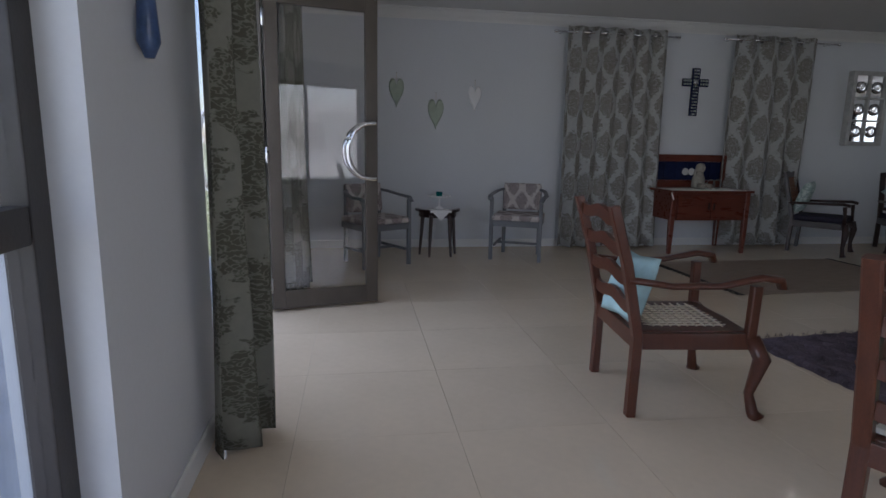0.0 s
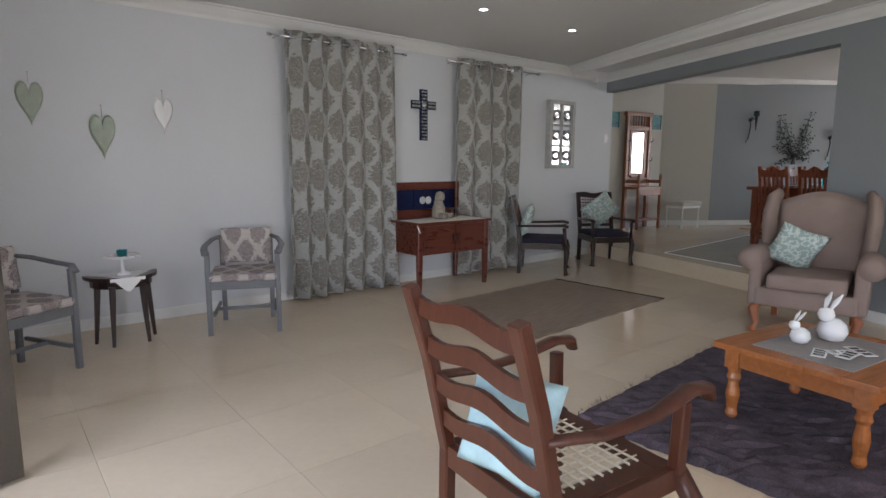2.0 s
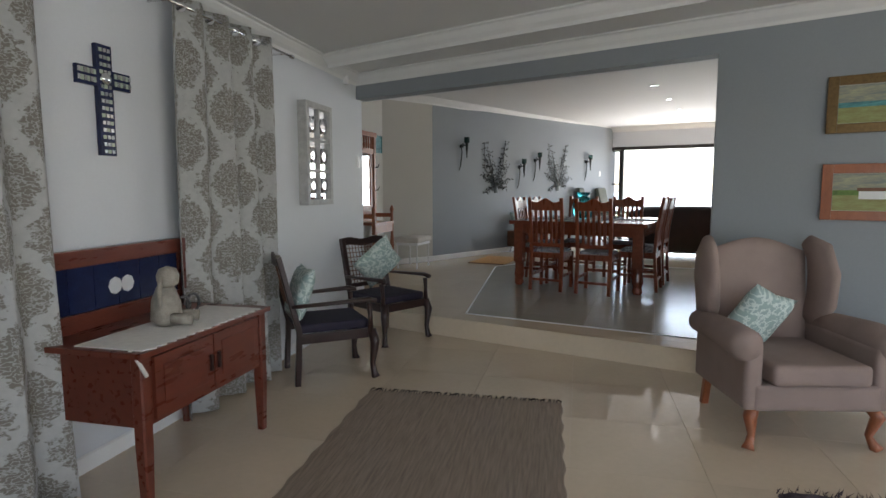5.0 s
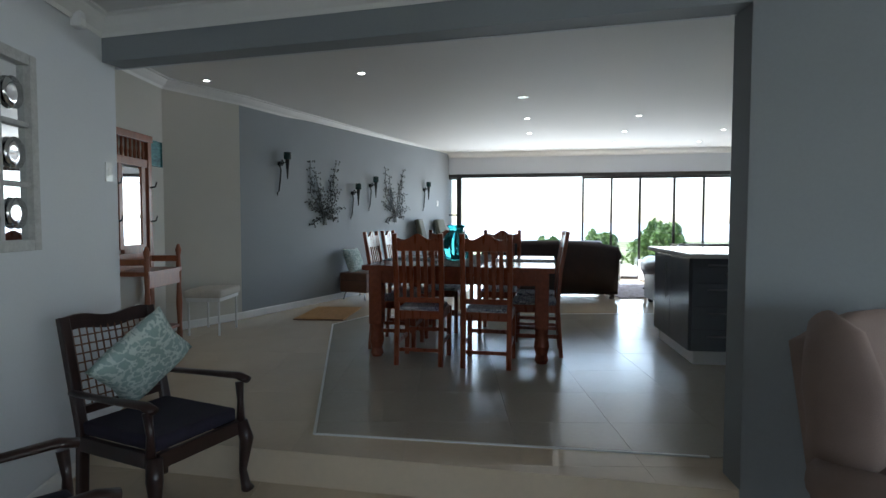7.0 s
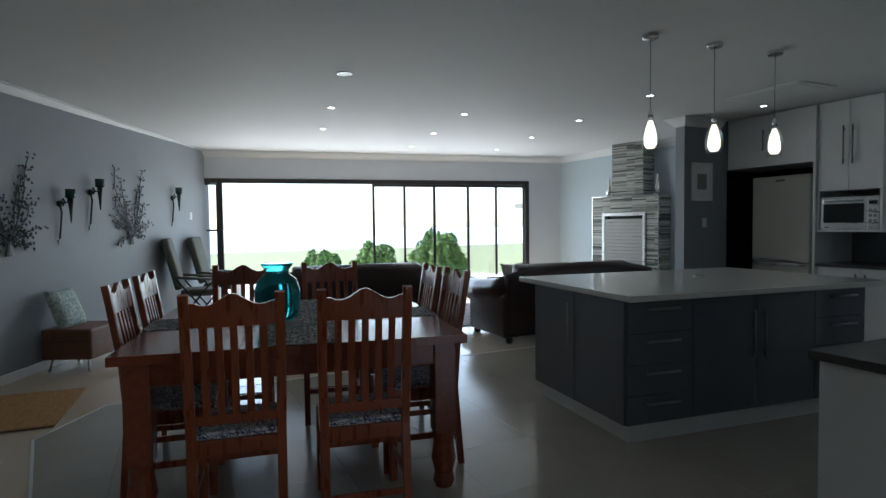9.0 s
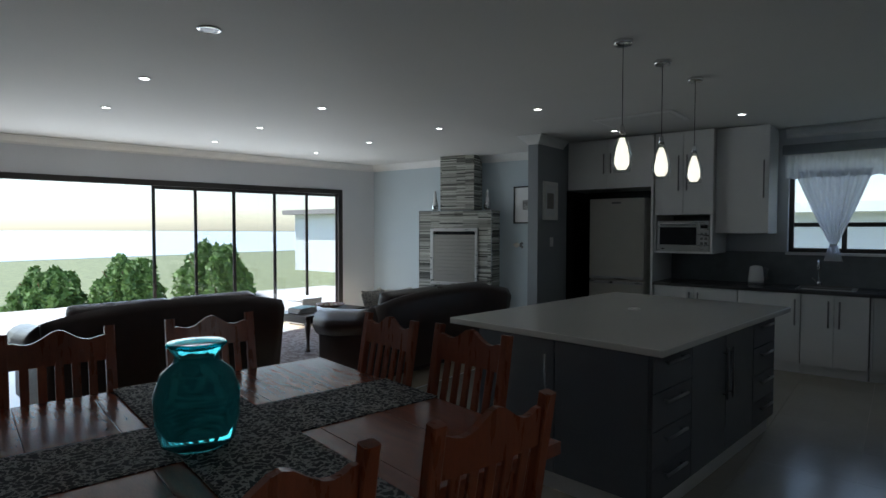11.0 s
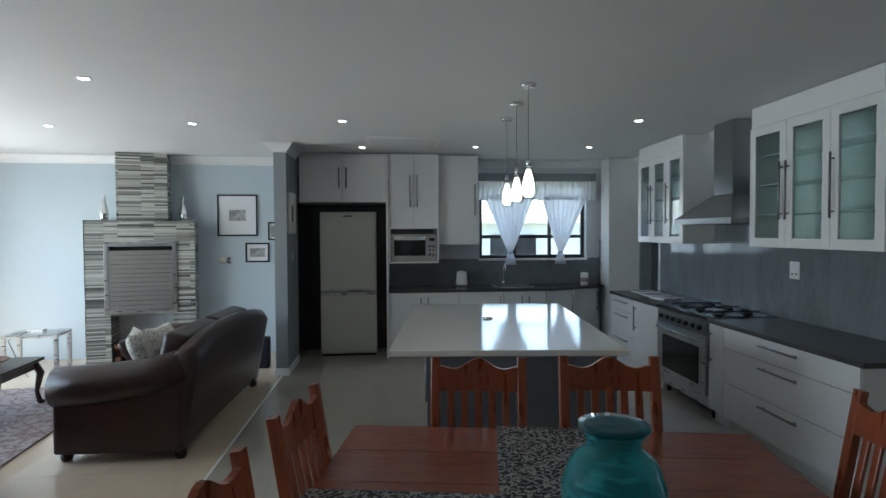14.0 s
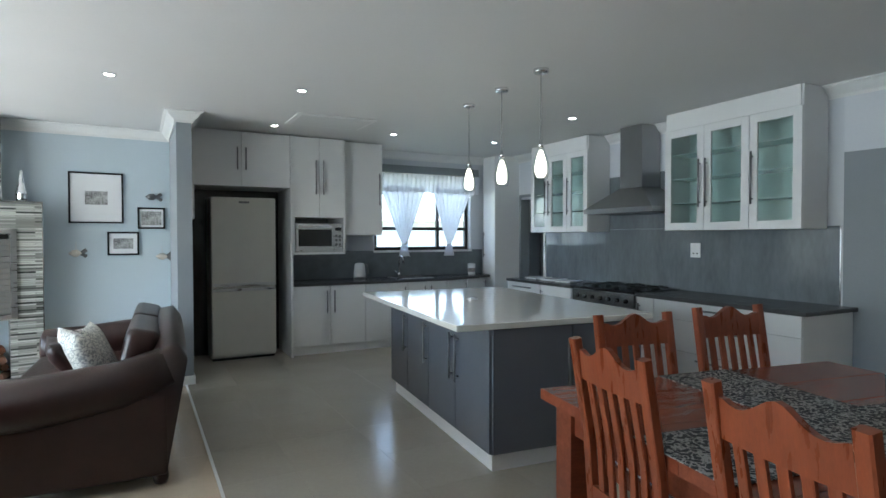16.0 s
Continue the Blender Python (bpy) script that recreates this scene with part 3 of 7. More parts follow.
for s0, s1, z0, z1 in ((0.30, 0.376, 0, 2.25), (6.02, 6.105, 0, 2.25)):
    p = on_slide(s0, 0.03)
    part("jamb", box(0, s1 - s0, -0.04, 0.08, z0, z1, 0.004, pose(p.x, p.y, 0, 0, 0, s_ang)), M["dark_frame"], fr)
p = on_slide(0.05, 0.03)
part("head", box(0, 6.055, -0.04, 0.08, 2.17, 2.248, 0.004, pose(p.x, p.y, 0, 0, 0, s_ang)), M["dark_frame"], fr)
part("track", box(0.33, 6.05, -0.04, 0.12, -0.02, 0.012, 0.003, pose(p.x, p.y, 0, 0, 0, s_ang)), M["dark_frame"], fr)
for k, (s0, s1) in enumerate(((2.98, 4.19), (3.57, 4.87), (4.14, 5.44), (4.83, 6.04))):
    p = on_slide(s0, 0.03 + 0.03 * (k % 2))
    t = thing("sliding_panel", "glass sliding door panel in slim black frame", "door", pose(p.x, p.y, 0.012, 0, 0, s_ang), "sliding door panels", "structure")
    glazed_frame(t, s1 - s0, 2.155, [], 0.045, 0.026)
    if k == 0:
        part("handle", box(0.008, 0.03, -0.05, -0.012, 0.95, 1.2, 0.004), M["black"], t)
p = on_slide(0.06, 0.03)
t = thing("window_1", "narrow side window with white blind bar", "window", pose(p.x, p.y, 0.0, 0, 0, s_ang), kind="structure")
glazed_frame(t, 0.24, 2.165, [], 0.03, 0.03, hz=(1.35,))

# kitchen window
t = thing("window_2", "dark framed kitchen window with top hung panes", "window", pose(6.87, KY - 0.1, 1.28), kind="structure")
glazed_frame(t, 1.6, 1.1, [0.53, 1.06], 0.05, 0.05, hz=(0.32,))
part("window_sill", box(-0.02, 1.62, -0.02, 0.13, -0.03, 0.0, 0.004), M["trim"], t)

SITE = Matrix()
# glazing of the west wall; the south window is unseen, added for light
t = thing("window_3", "tall glazed panel in dark bronze frame", "window", pose(WX - 0.12, 3.79, LF + 0.02, 0, 0, -90), kind="structure")
glazed_frame(t, 2.49, 2.11, [1.25], 0.08, 0.06, M["dark_frame"], hz=(0.95,))
t = thing("window_4", "dark framed window assumed in the unseen south wall", "window", pose(on_grey(SY) + 0.3 - 0.7, SY - 0.1, 0.25, 0, 0, 180), kind="structure")
glazed_frame(t, 3.3, 1.8, [1.1, 2.2], 0.06, 0.06)


def c_handle(parent, x, z, side):
    """Half-round pull, both ends fixed to the stile at x."""
    pts = []
    for k in range(17):
        a = radians(90 + 180 * k / 16)
        pts.append((x + 0.17 * math.cos(a), side * 0.055, z + 0.19 * math.sin(a)))
    pts = [(x + 0.03, side * 0.055, z + 0.19)] + pts + [(x + 0.03, side * 0.055, z - 0.19)]
    h = part("handle", sweep(pts, 0.015, seg=10), M["chrome"], parent, "curved polished steel pull handle", True)
    for dz in (0.19, -0.19):
        part("handle_post", sweep([(x + 0.005, 0, z + dz), (x + 0.005, side * 0.055, z + dz)], 0.01), M["chrome"], h, smooth=True)


def door_leaf(w, h, m, name, label):
    t = thing(name, label, "door", m, kind="structure")
    f = 0.085
    part("stile", box(0, f, -0.02, 0.02, 0, h, 0.006), M["bronze"], t)
    part("stile", box(w - f, w, -0.02, 0.02, 0, h, 0.006), M["bronze"], t)
    part("rail", box(f, w - f, -0.02, 0.02, 0, f * 1.3, 0.006), M["bronze"], t)
    part("rail", box(f, w - f, -0.02, 0.02, h - f, h, 0.006), M["bronze"], t)
    part("bead", box(f, w - f, -0.026, -0.022, f * 1.3, f * 1.3 + 0.02), M["bronze"], t)
    g = part("pane", box(f, w - f, -0.004, 0.004, f * 1.3, h - f), M["pane"], t, "reflecting clear glass")
    g.visible_shadow = False
    for s in (-1, 1):
        c_handle(t, w - 0.05, 1.08, s)
    for z in (0.12, 1.0, 1.85):
        part("hinge", lathe([(0.012, z), (0.012, z + 0.1)], 10, pose(-0.005, -0.022, 0)), M["steel"], t, smooth=True)
    return t


door_leaf(0.74, 2.08, pose(WX + 0.0, 6.33, LF + 0.02, 0, 0, 14), "door_2", "bronze framed glass door leaf standing open")
door_leaf(0.80, 2.06, pose(WX - 0.12, 4.77, LF + 0.02, 0, 0, 90), "door_3", "bronze framed glass door leaf, closed")
t = thing("door_frame", "bronze aluminium door frame in the outer wall", "door frame", kind="structure")
part("jamb", box(WX - 0.18, WX - 0.02, 6.35, 6.396, LF, 1.945, 0.004), M["bronze"], t)
part("jamb", box(WX - 0.18, WX - 0.02, 4.724, 4.765, LF, 1.945, 0.004), M["bronze"], t)


def curtain(name, length, height, folds, m, material, label, depth=0.06, seed=1, rings=True, group="damask curtains"):
    rnd = random.Random(seed)
    t = thing(name, label, "curtain", m, group)
    nx, nz = folds * 12, 14
    bm = bmesh.new()
    uvl = bm.loops.layers.uv.new("UVMap")
    ph = [rnd.uniform(-0.5, 0.5) for _ in range(folds + 1)]
    grid, arc = [], []
    for i in range(nx + 1):
        u = i / nx
        col = []
        for j in range(nz + 1):
            v = j / nz
            a = 2 * math.pi * folds * u + 0.5 * ph[min(folds, int(u * folds))] * (1 - v)
            amp = depth * (0.6 + 0.5 * (1 - v)) * (1 + 0.25 * ph[min(folds, int(u * folds))])
            sway = 0.025 * math.sin(9 * u + 3 * v + seed) * (1 - v)
            x = length * (u + (1 - v) * 0.03 * math.sin(5 * u + seed)) + 0.012 * math.sin(2 * a)
            z = height * v + (0.012 * math.sin(a) if j == 0 else 0)
            col.append(bm.verts.new((x, amp * math.sin(a) + sway, max(z, 0.0))))
        grid.append(col)
    for i in range(nx):
        for j in range(nz):
            f = bm.faces.new((grid[i][j], grid[i + 1][j], grid[i + 1][j + 1], grid[i][j + 1]))
            for lp, (a, b) in zip(f.loops, ((i, j), (i + 1, j), (i + 1, j + 1), (i, j + 1))):
                lp[uvl].uv = (length * 1.45 * a / nx, height * b / nz)
    ob = part("drape", bm, material, t, smooth=True)
    so = ob.modifiers.new("thick", "SOLIDIFY")
    so.thickness = 0.004
    if rings:
        for k in range(folds * 2):
            x = length * (k + 0.5) / (folds * 2)
            part("eyelet", lathe([(0.022, -0.003), (0.028, -0.003), (0.028, 0.003), (0.022, 0.003)], 14, pose(x, 0, height - 0.06, 90, 0, 60 if k % 2 else -60)), M["chrome"], t, "chrome eyelet ring")
    return t


def rod(p0, p1, label="slim chrome curtain rod with end caps"):
    t = thing("curtain_rod", label, "curtain rod")
    part("pole", sweep([p0, p1], 0.010, seg=10), M["chrome"], t, smooth=True)
    d = (Vector(p1) - Vector(p0)).normalized()
    for p, s in ((p0, -1), (p1, 1)):
        part("finial", sweep([p, Vector(p) + d * s * 0.03], 0.016, seg=10), M["chrome"], t, smooth=True)
        q = Vector(p) - d * s * 0.08
        part("bracket", sweep([q, (q.x, NY, q.z)], 0.007, seg=8), M["chrome"], t, smooth=True)


curtain("curtain", 1.17, 2.45, 6, pose(2.02, NY - 0.13, LF + 0.02), M["curtain"], "grey and cream damask eyelet curtain, drawn", seed=3)
curtain("curtain", 1.04, 2.45, 4, pose(4.05, NY - 0.12, LF + 0.02), M["curtain"], "grey and cream damask eyelet curtain beside the cross", seed=5)
rod((1.89, NY - 0.13, 2.225), (3.31, NY - 0.13, 2.225))
rod((3.92, NY - 0.13, 2.235), (5.36, NY - 0.13, 2.235))
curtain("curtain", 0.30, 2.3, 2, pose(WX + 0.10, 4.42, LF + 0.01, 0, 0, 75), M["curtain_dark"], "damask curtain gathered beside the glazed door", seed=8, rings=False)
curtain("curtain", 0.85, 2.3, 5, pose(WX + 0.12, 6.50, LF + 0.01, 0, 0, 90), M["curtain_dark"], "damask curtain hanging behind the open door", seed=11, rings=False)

# downlights
SPOTS_D = [(9.79, 9.18), (9.50, 7.47), (10.62, 5.67), (12.04, 5.43), (13.43, 5.20), (11.82, 3.87), (13.23, 3.64), (14.62, 3.42), (11.64, 2.30), (13.05, 2.08), (14.44, 1.87), (10.22, 2.51), (7.43, 2.72), (10.11, 0.88), (8.72, 0.99), (7.31, 1.06)]
SPOTS_L = [(2.08, 7.44), (3.25, 7.44), (4.42, 7.43), (5.57, 7.40), (2.06, 4.6), (4.2, 4.4)]
def downlight(x, y, z, big=False, lit=True):
    r = 0.047 if not big else 0.07
    t = thing("downlight", "small round recessed ceiling downlight, lit" if lit else "round recessed ceiling fitting, unlit", "downlight", pose(x, y, z), "ceiling downlights")
    part("ring", lathe([(r * 0.72, -0.001), (r * 0.75, -0.008), (r, -0.006), (r, 0.0)], 20), M["chrome"], t, smooth=True)
    part("lamp", lathe([(r * 0.7, -0.006), (r * 0.7, -0.001)], 16), M["spot_glow"] if lit else M["black"], t)
SITE = DINING
for k, (x, y) in enumerate(SPOTS_D):
    downlight(x, y, DC, lit=k != 2, big=k == 2)
SITE = Matrix()
for x, y in SPOTS_L:
    downlight(x, y, LC)


# ---- kitchen ----
SITE = DINING
def bar_handle(parent, x, y, z, length, axis, out=(0, 1), r=0.0085):
    """Straight steel bar handle, standing off along out."""
    ox, oy = out
    c = Vector((x, y, z))
    d = Vector((0, 0, 1)) if axis == "z" else Vector((-oy, ox, 0))
    o = Vector((ox, oy, 0)) * 0.03
    h = part("handle", sweep([c + o - d * length / 2, c + o + d * length / 2], r, seg=8), M["handle_steel"], parent, "brushed steel bar handle", True)
    for s in (-0.4, 0.4):
        part("post", sweep([c + d * length * s, c + o + d * length * s], r * 0.8, seg=6), M["handle_steel"], h, smooth=True)


def unit(x0, x1, y0, y1, z0, z1, doors, face, name, label, material, category="cabinet", drawers=False, plinth=0.0, handle_len=0.28, pull="mid", group=""):
    """Cabinet box with door or drawer fronts. face: '+y', '+x'. doors: number, or list of drawer heights."""
    t = thing(name, label, category, group=group)
    part("body", box(x0, x1, y0, y1, z0 + plinth, z1, 0.002), material, t)
    if plinth:
        if face == "+y":
            part("plinth", box(x0, x1, y0, y1 - 0.045, z0, z0 + plinth), M["trim"], t)
        else:
            part("plinth", box(x0, x1 - 0.045, y0, y1, z0, z0 + plinth), M["trim"], t)
    lo, hi = (x0, x1) if face == "+y" else (y0, y1)
    g = 0.0025
    if drawers:
        z = z1
        for hgt in doors:
            a, b = z - hgt + g, z - g
            if face == "+y":
                d = part("drawer", box(lo + g, hi - g, y1, y1 + 0.018, a, b, 0.002), material, t)
                bar_handle(d, (lo + hi) / 2, y1 + 0.018, b - 0.055, min(0.34, (hi - lo) * 0.6), "h", (0, 1))
            else:
                d = part("drawer", box(x1, x1 + 0.018, lo + g, hi - g, a, b, 0.002), material, t)
                bar_handle(d, x1 + 0.018, (lo + hi) / 2, b - 0.055, min(0.42, (hi - lo) * 0.6), "h", (1, 0))
            z -= hgt
    else:
        w = (hi - lo) / doors
        for k in range(doors):
            a, b = lo + k * w + g, lo + (k + 1) * w - g
            hx = (b - 0.045) if k % 2 == 0 and doors > 1 else (a + 0.045)
            zc = {"mid": (z0 + z1) / 2, "top": z1 - 0.06 - handle_len / 2, "low": z0 + 0.08 + handle_len / 2}[pull]
            if face == "+y":
                d = part("door", box(a, b, y1, y1 + 0.018, z0 + plinth + g, z1 - g, 0.002), material, t)
                bar_handle(d, hx, y1 + 0.018, zc, handle_len, "z", (0, 1))
            else:
                d = part("door", box(x1, x1 + 0.018, a, b, z0 + plinth + g, z1 - g, 0.002), material, t)
                bar_handle(d, x1 + 0.018, hx, zc, handle_len, "z", (1, 0))
    return t


W = M["cab_white"]
# south run, front at y 0.40
FY = 0.38
unit(8.86, 9.79, KY, FY - 0.03, 0, 0.865, 2, "+y", "base_cabinet", "glossy white base cabinet with two doors", W, plinth=0.11, pull="top")
unit(8.25, 8.855, KY, FY - 0.03, 0, 0.865, 1, "+y", "base_cabinet", "glossy white sink base cabinet", W, plinth=0.11, pull="top")
unit(7.66, 8.245, KY, FY - 0.03, 0, 0.865, 2, "+y", "base_cabinet", "glossy white base cabinet beneath the worktop", W, plinth=0.11, pull="top")
t = thing("base_cabinet", "glossy white angled corner cabinet", "cabinet")
part("body", prism([(7.65, KY), (7.65, FY - 0.03), (6.80, 0.03), (6.72, KY)], 0.11, 0.865), W, t)
part("plinth", prism([(7.65, KY), (7.65, FY - 0.08), (6.80, -0.02), (6.72, KY)], 0, 0.11), M["trim"], t)
dd = Vector((6.80 - 7.65, 0.03 - (FY - 0.03))).normalized()
for s0, s1 in ((0.02, 0.45), (0.46, 0.9)):
    p0, p1 = Vector((7.65, FY - 0.03)) + dd * s0, Vector((7.65, FY - 0.03)) + dd * s1
    n = Vector((dd.y, -dd.x)) * -1
    n = n if n.y > 0 else -n
    d = part("door", prism([tuple(p0), tuple(p1), tuple(p1 + n * 0.018), tuple(p0 + n * 0.018)], 0.115, 0.86), W, t)
    q = p0.lerp(p1, 0.9)
    bar_handle(d, q.x + n.x * 0.018, q.y + n.y * 0.018, 0.68, 0.28, "z", (n.x, n.y))
t = thing("worktop", "dark grey speckled granite worktop along the window wall", "worktop")
part("slab", prism([(9.80, KY + 0.002), (9.80, FY + 0.02), (7.66, FY + 0.02), (6.72, 0.05), (6.64, KY + 0.002)], 0.866, 0.90), M["granite"], t)
part("sink", box(7.78, 8.32, -0.18, 0.22, 0.9, 0.906, 0.002), M["steel"], t, "inset steel sink rim")
# no hollow is cut; the bowl's shade is put into darker pewter
part("bowl", box(7.82, 8.28, -0.14, 0.18, 0.9005, 0.908, 0.02), M["pewter"], t, "flat dark plate coloured as the sink bowl's shade")
t = thing("tap", "chrome swan neck kitchen mixer tap", "tap", pose(8.14, -0.18, 0.9))
part("base", lathe([(0.026, 0), (0.026, 0.05), (0.02, 0.06)], 14), M["chrome"], t, smooth=True)
part("spout", sweep([(0, 0, 0.05), (0, 0, 0.22)] + [(0, 0.08 - 0.08 * math.cos(a), 0.22 + 0.08 * math.sin(a)) for a in (0.5, 1.0, 1.5, 2.0, 2.5)] + [(0, 0.16, 0.2)], 0.011, seg=10), M["chrome"], t, smooth=True)
part("lever", sweep([(0.02, 0, 0.05), (0.07, 0, 0.10)], 0.006), M["chrome"], t, smooth=True)
t = thing("kettle", "white cordless electric kettle on its base", "kettle", pose(8.76, -0.12, 0.9))
part("base", lathe([(0.085, 0), (0.085, 0.018), (0.075, 0.02)], 20), M["pewter"], t, smooth=True)
part("jug", lathe([(0.08, 0.022), (0.085, 0.05), (0.07, 0.19), (0.06, 0.21), (0.02, 0.22)], 20), M["ceramic"], t, smooth=True)
part("handle", sweep([(-0.065, 0, 0.19), (-0.12, 0, 0.18), (-0.125, 0, 0.08), (-0.08, 0, 0.05)], (0.012, 0.009), seg=8), M["pewter"], t, smooth=True)
t = thing("canister", "white printed canister on the worktop", "canister", pose(6.95, -0.12, 0.9))
part("body", lathe([(0.055, 0), (0.06, 0.14), (0.056, 0.15)], 18), M["ceramic"], t, smooth=True)
part("band", lathe([(0.0595, 0.04), (0.0612, 0.10)], 18), M["gray_linen"], t, "dark printed band", True)
part("lid", lathe([(0.062, 0.15), (0.062, 0.165), (0.02, 0.175)], 18), M["ceramic"], t, smooth=True)
part("splashback", box(6.65, 9.79, KY + 0.002, KY + 0.008, 0.9, 1.28), M["backsplash"], thing("splashback", "dark grey tiled splashback below the window", "splashback", kind="structure"))

# tall units, wall units
unit(9.83, 10.95, KY, FY, 2.07, DC - 0.01, 2, "+y", "wall_cabinet", "glossy white double cabinet over the fridge", W, pull="mid", handle_len=0.26)
t = thing("fridge_surround", "white side panel and black shade sheets of the fridge recess", "panel")
part("panel", box(9.80, 9.828, KY, FY + 0.03, 0, DC - 0.01, 0.002), W, t)
# black sheets put the recess's shade into colour
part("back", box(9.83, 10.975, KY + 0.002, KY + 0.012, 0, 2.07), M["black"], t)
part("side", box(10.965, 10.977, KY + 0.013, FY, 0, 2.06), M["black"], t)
unit(9.13, 9.795, KY, FY - 0.02, 1.72, DC - 0.01, 2, "+y", "wall_cabinet", "glossy white wall cabinet above the microwave", W, handle_len=0.42, pull="mid")
t = thing("microwave_shelf", "white open microwave housing", "shelf")
for a in ((9.13, 9.155, 1.26, 1.718), (9.77, 9.795, 1.26, 1.718)):
    part("side", box(a[0], a[1], KY, FY, a[2], a[3], 0.002), W, t)
part("bottom", box(9.155, 9.77, KY, FY, 1.26, 1.285, 0.002), W, t)
part("back", box(9.155, 9.77, KY + 0.001, KY + 0.012, 1.285, 1.718), M["pewter"], t)
t = thing("microwave", "silver microwave oven with wide dark glass door", "microwave", pose(9.462, 0.0, 1.286))
part("case", box(-0.295, 0.295, -0.2, 0.35, 0.0, 0.36, 0.006), M["steel"], t)
part("door", box(-0.18, 0.295, 0.35, 0.372, 0.005, 0.355, 0.005), M["steel"], t)
part("window", box(-0.155, 0.265, 0.372, 0.376, 0.075, 0.285, 0.001), M["black"], t, "dark glass window")
part("door_bar", box(-0.155, 0.265, 0.372, 0.385, 0.30, 0.33, 0.004), M["chrome"], t)
part("control_panel", box(-0.295, -0.185, 0.35, 0.37, 0.005, 0.355, 0.004), M["steel"], t)
part("display", box(-0.28, -0.20, 0.37, 0.373, 0.27, 0.31), M["black"], t, "small black display")
for k in range(3):
    for j in range(2):
        part("button", box(-0.275 + 0.045 * j, -0.245 + 0.045 * j, 0.37, 0.3735, 0.08 + 0.055 * k, 0.11 + 0.055 * k, 0.002), M["pewter"], t)
unit(8.58, 9.125, KY, FY - 0.12, 1.5, DC - 0.01, 1, "+y", "wall_cabinet", "glossy white single wall cabinet beside the window", W, handle_len=0.42, pull="mid")
t = thing("fridge", "off-white two-door fridge freezer in a dark recess", "fridge", pose(10.34, 0, 0))
part("body", box(-0.37, 0.37, KY + 0.02, 0.17, 0.03, 1.95, 0.01), M["fridge"], t)
d = part("door", box(-0.37, 0.37, 0.172, 0.23, 0.88, 1.95, 0.018), M["fridge"], t)
part("grip", box(-0.36, 0.36, 0.231, 0.24, 0.89, 0.93, 0.006), M["steel"], d, "recessed metal grip strip")
d = part("freezer_door", box(-0.37, 0.37, 0.172, 0.23, 0.06, 0.87, 0.018), M["fridge"], t)
part("grip", box(-0.36, 0.36, 0.231, 0.24, 0.83, 0.865, 0.006), M["steel"], d, "recessed metal grip strip")
part("kickplate", box(-0.36, 0.36, 0.0, 0.16, 0.0, 0.05), M["black"], t)
part("badge", box(-0.06, 0.06, 0.2305, 0.2335, 1.88, 1.905), M["pewter"], t, "small metal name badge")
# tall cabinet at the corner and dim doorway
SITE = DINING @ WEST_RUN
unit(KX, 6.63, KY, 0.04, 0, DC - 0.01, 1, "+x", "tall_cabinet", "glossy white tall pantry cabinet in the corner", W, plinth=0.1, pull="mid", handle_len=0.4)
t = thing("door_4", "dark framed doorway beside the wall cabinets", "door", kind="structure")
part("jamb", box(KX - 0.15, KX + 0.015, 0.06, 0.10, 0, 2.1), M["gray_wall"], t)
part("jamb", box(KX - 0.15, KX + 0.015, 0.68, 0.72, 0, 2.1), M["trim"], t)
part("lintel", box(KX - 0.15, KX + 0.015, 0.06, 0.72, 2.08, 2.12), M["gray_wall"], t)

# west run, front at x 6.87
FX = 6.88
unit(KX, FX - 0.02, 0.76, 1.50, 0, 0.865, [0.17, 0.29, 0.295], "+x", "base_cabinet", "glossy white drawer cabinet beside the hob", W, drawers=True, plinth=0.11)
unit(KX, FX - 0.02, 1.505, 2.12, 0, 0.865, 1, "+x", "base_cabinet", "glossy white narrow base cabinet beside the oven", W, plinth=0.11, pull="top")
unit(KX, FX - 0.02, 3.14, 3.36, 0, 0.865, 1, "+x", "base_cabinet", "glossy white slim base cabinet beside the oven", W, plinth=0.11, pull="top")
unit(KX, FX - 0.02, 3.365, 4.80, 0, 0.865, [0.17, 0.29, 0.295], "+x", "base_cabinet", "glossy white wide drawer cabinet with steel handles", W, drawers=True, plinth=0.11)
t = thing("worktop", "dark grey granite worktop beside the hob", "worktop")
part("slab", box(KX + 0.002, FX + 0.015, 3.13, 4.84, 0.866, 0.90, 0.003), M["granite"], t)
t = thing("worktop", "short dark grey granite worktop with plates on it", "worktop")
part("slab", box(KX + 0.002, FX + 0.015, 0.74, 2.12, 0.866, 0.90, 0.003), M["granite"], t)
t = thing("splashback", "glossy mottled grey-blue glass splashback", "splashback", kind="structure")
part("panel", box(KX + 0.001, KX + 0.009, 0.74, 4.70, 0.9, 1.56), M["backsplash"], t)
part("panel", box(KX + 0.001, KX + 0.009, 2.03, 3.21, 1.562, 2.2), M["backsplash"], t)
part("edge_strip", box(KX + 0.001, KX + 0.012, 4.70, 4.712, 0.9, 1.56), M["chrome"], t)
t = thing("wall_socket", "white double wall socket on the splashback", "socket", pose(KX + 0.01, 3.3, 1.33))
part("plate", box(0, 0.008, -0.06, 0.06, -0.075, 0.075, 0.003), M["ceramic"], t)
for dy in (-0.025, 0.025):
    part("switch", box(0.008, 0.012, dy - 0.01, dy + 0.01, 0.02, 0.05), M["trim"], t)
    part("pin_hole", box(0.008, 0.0095, dy - 0.007, dy + 0.007, -0.04, -0.025), M["black"], t)
# range cooker
t = thing("range_cooker", "stainless steel range cooker with gas hob", "cooker", pose(KX + 0.02, 2.63, 0))
part("body", box(0, 0.64, -0.49, 0.49, 0.1, 0.88, 0.006), M["steel"], t)
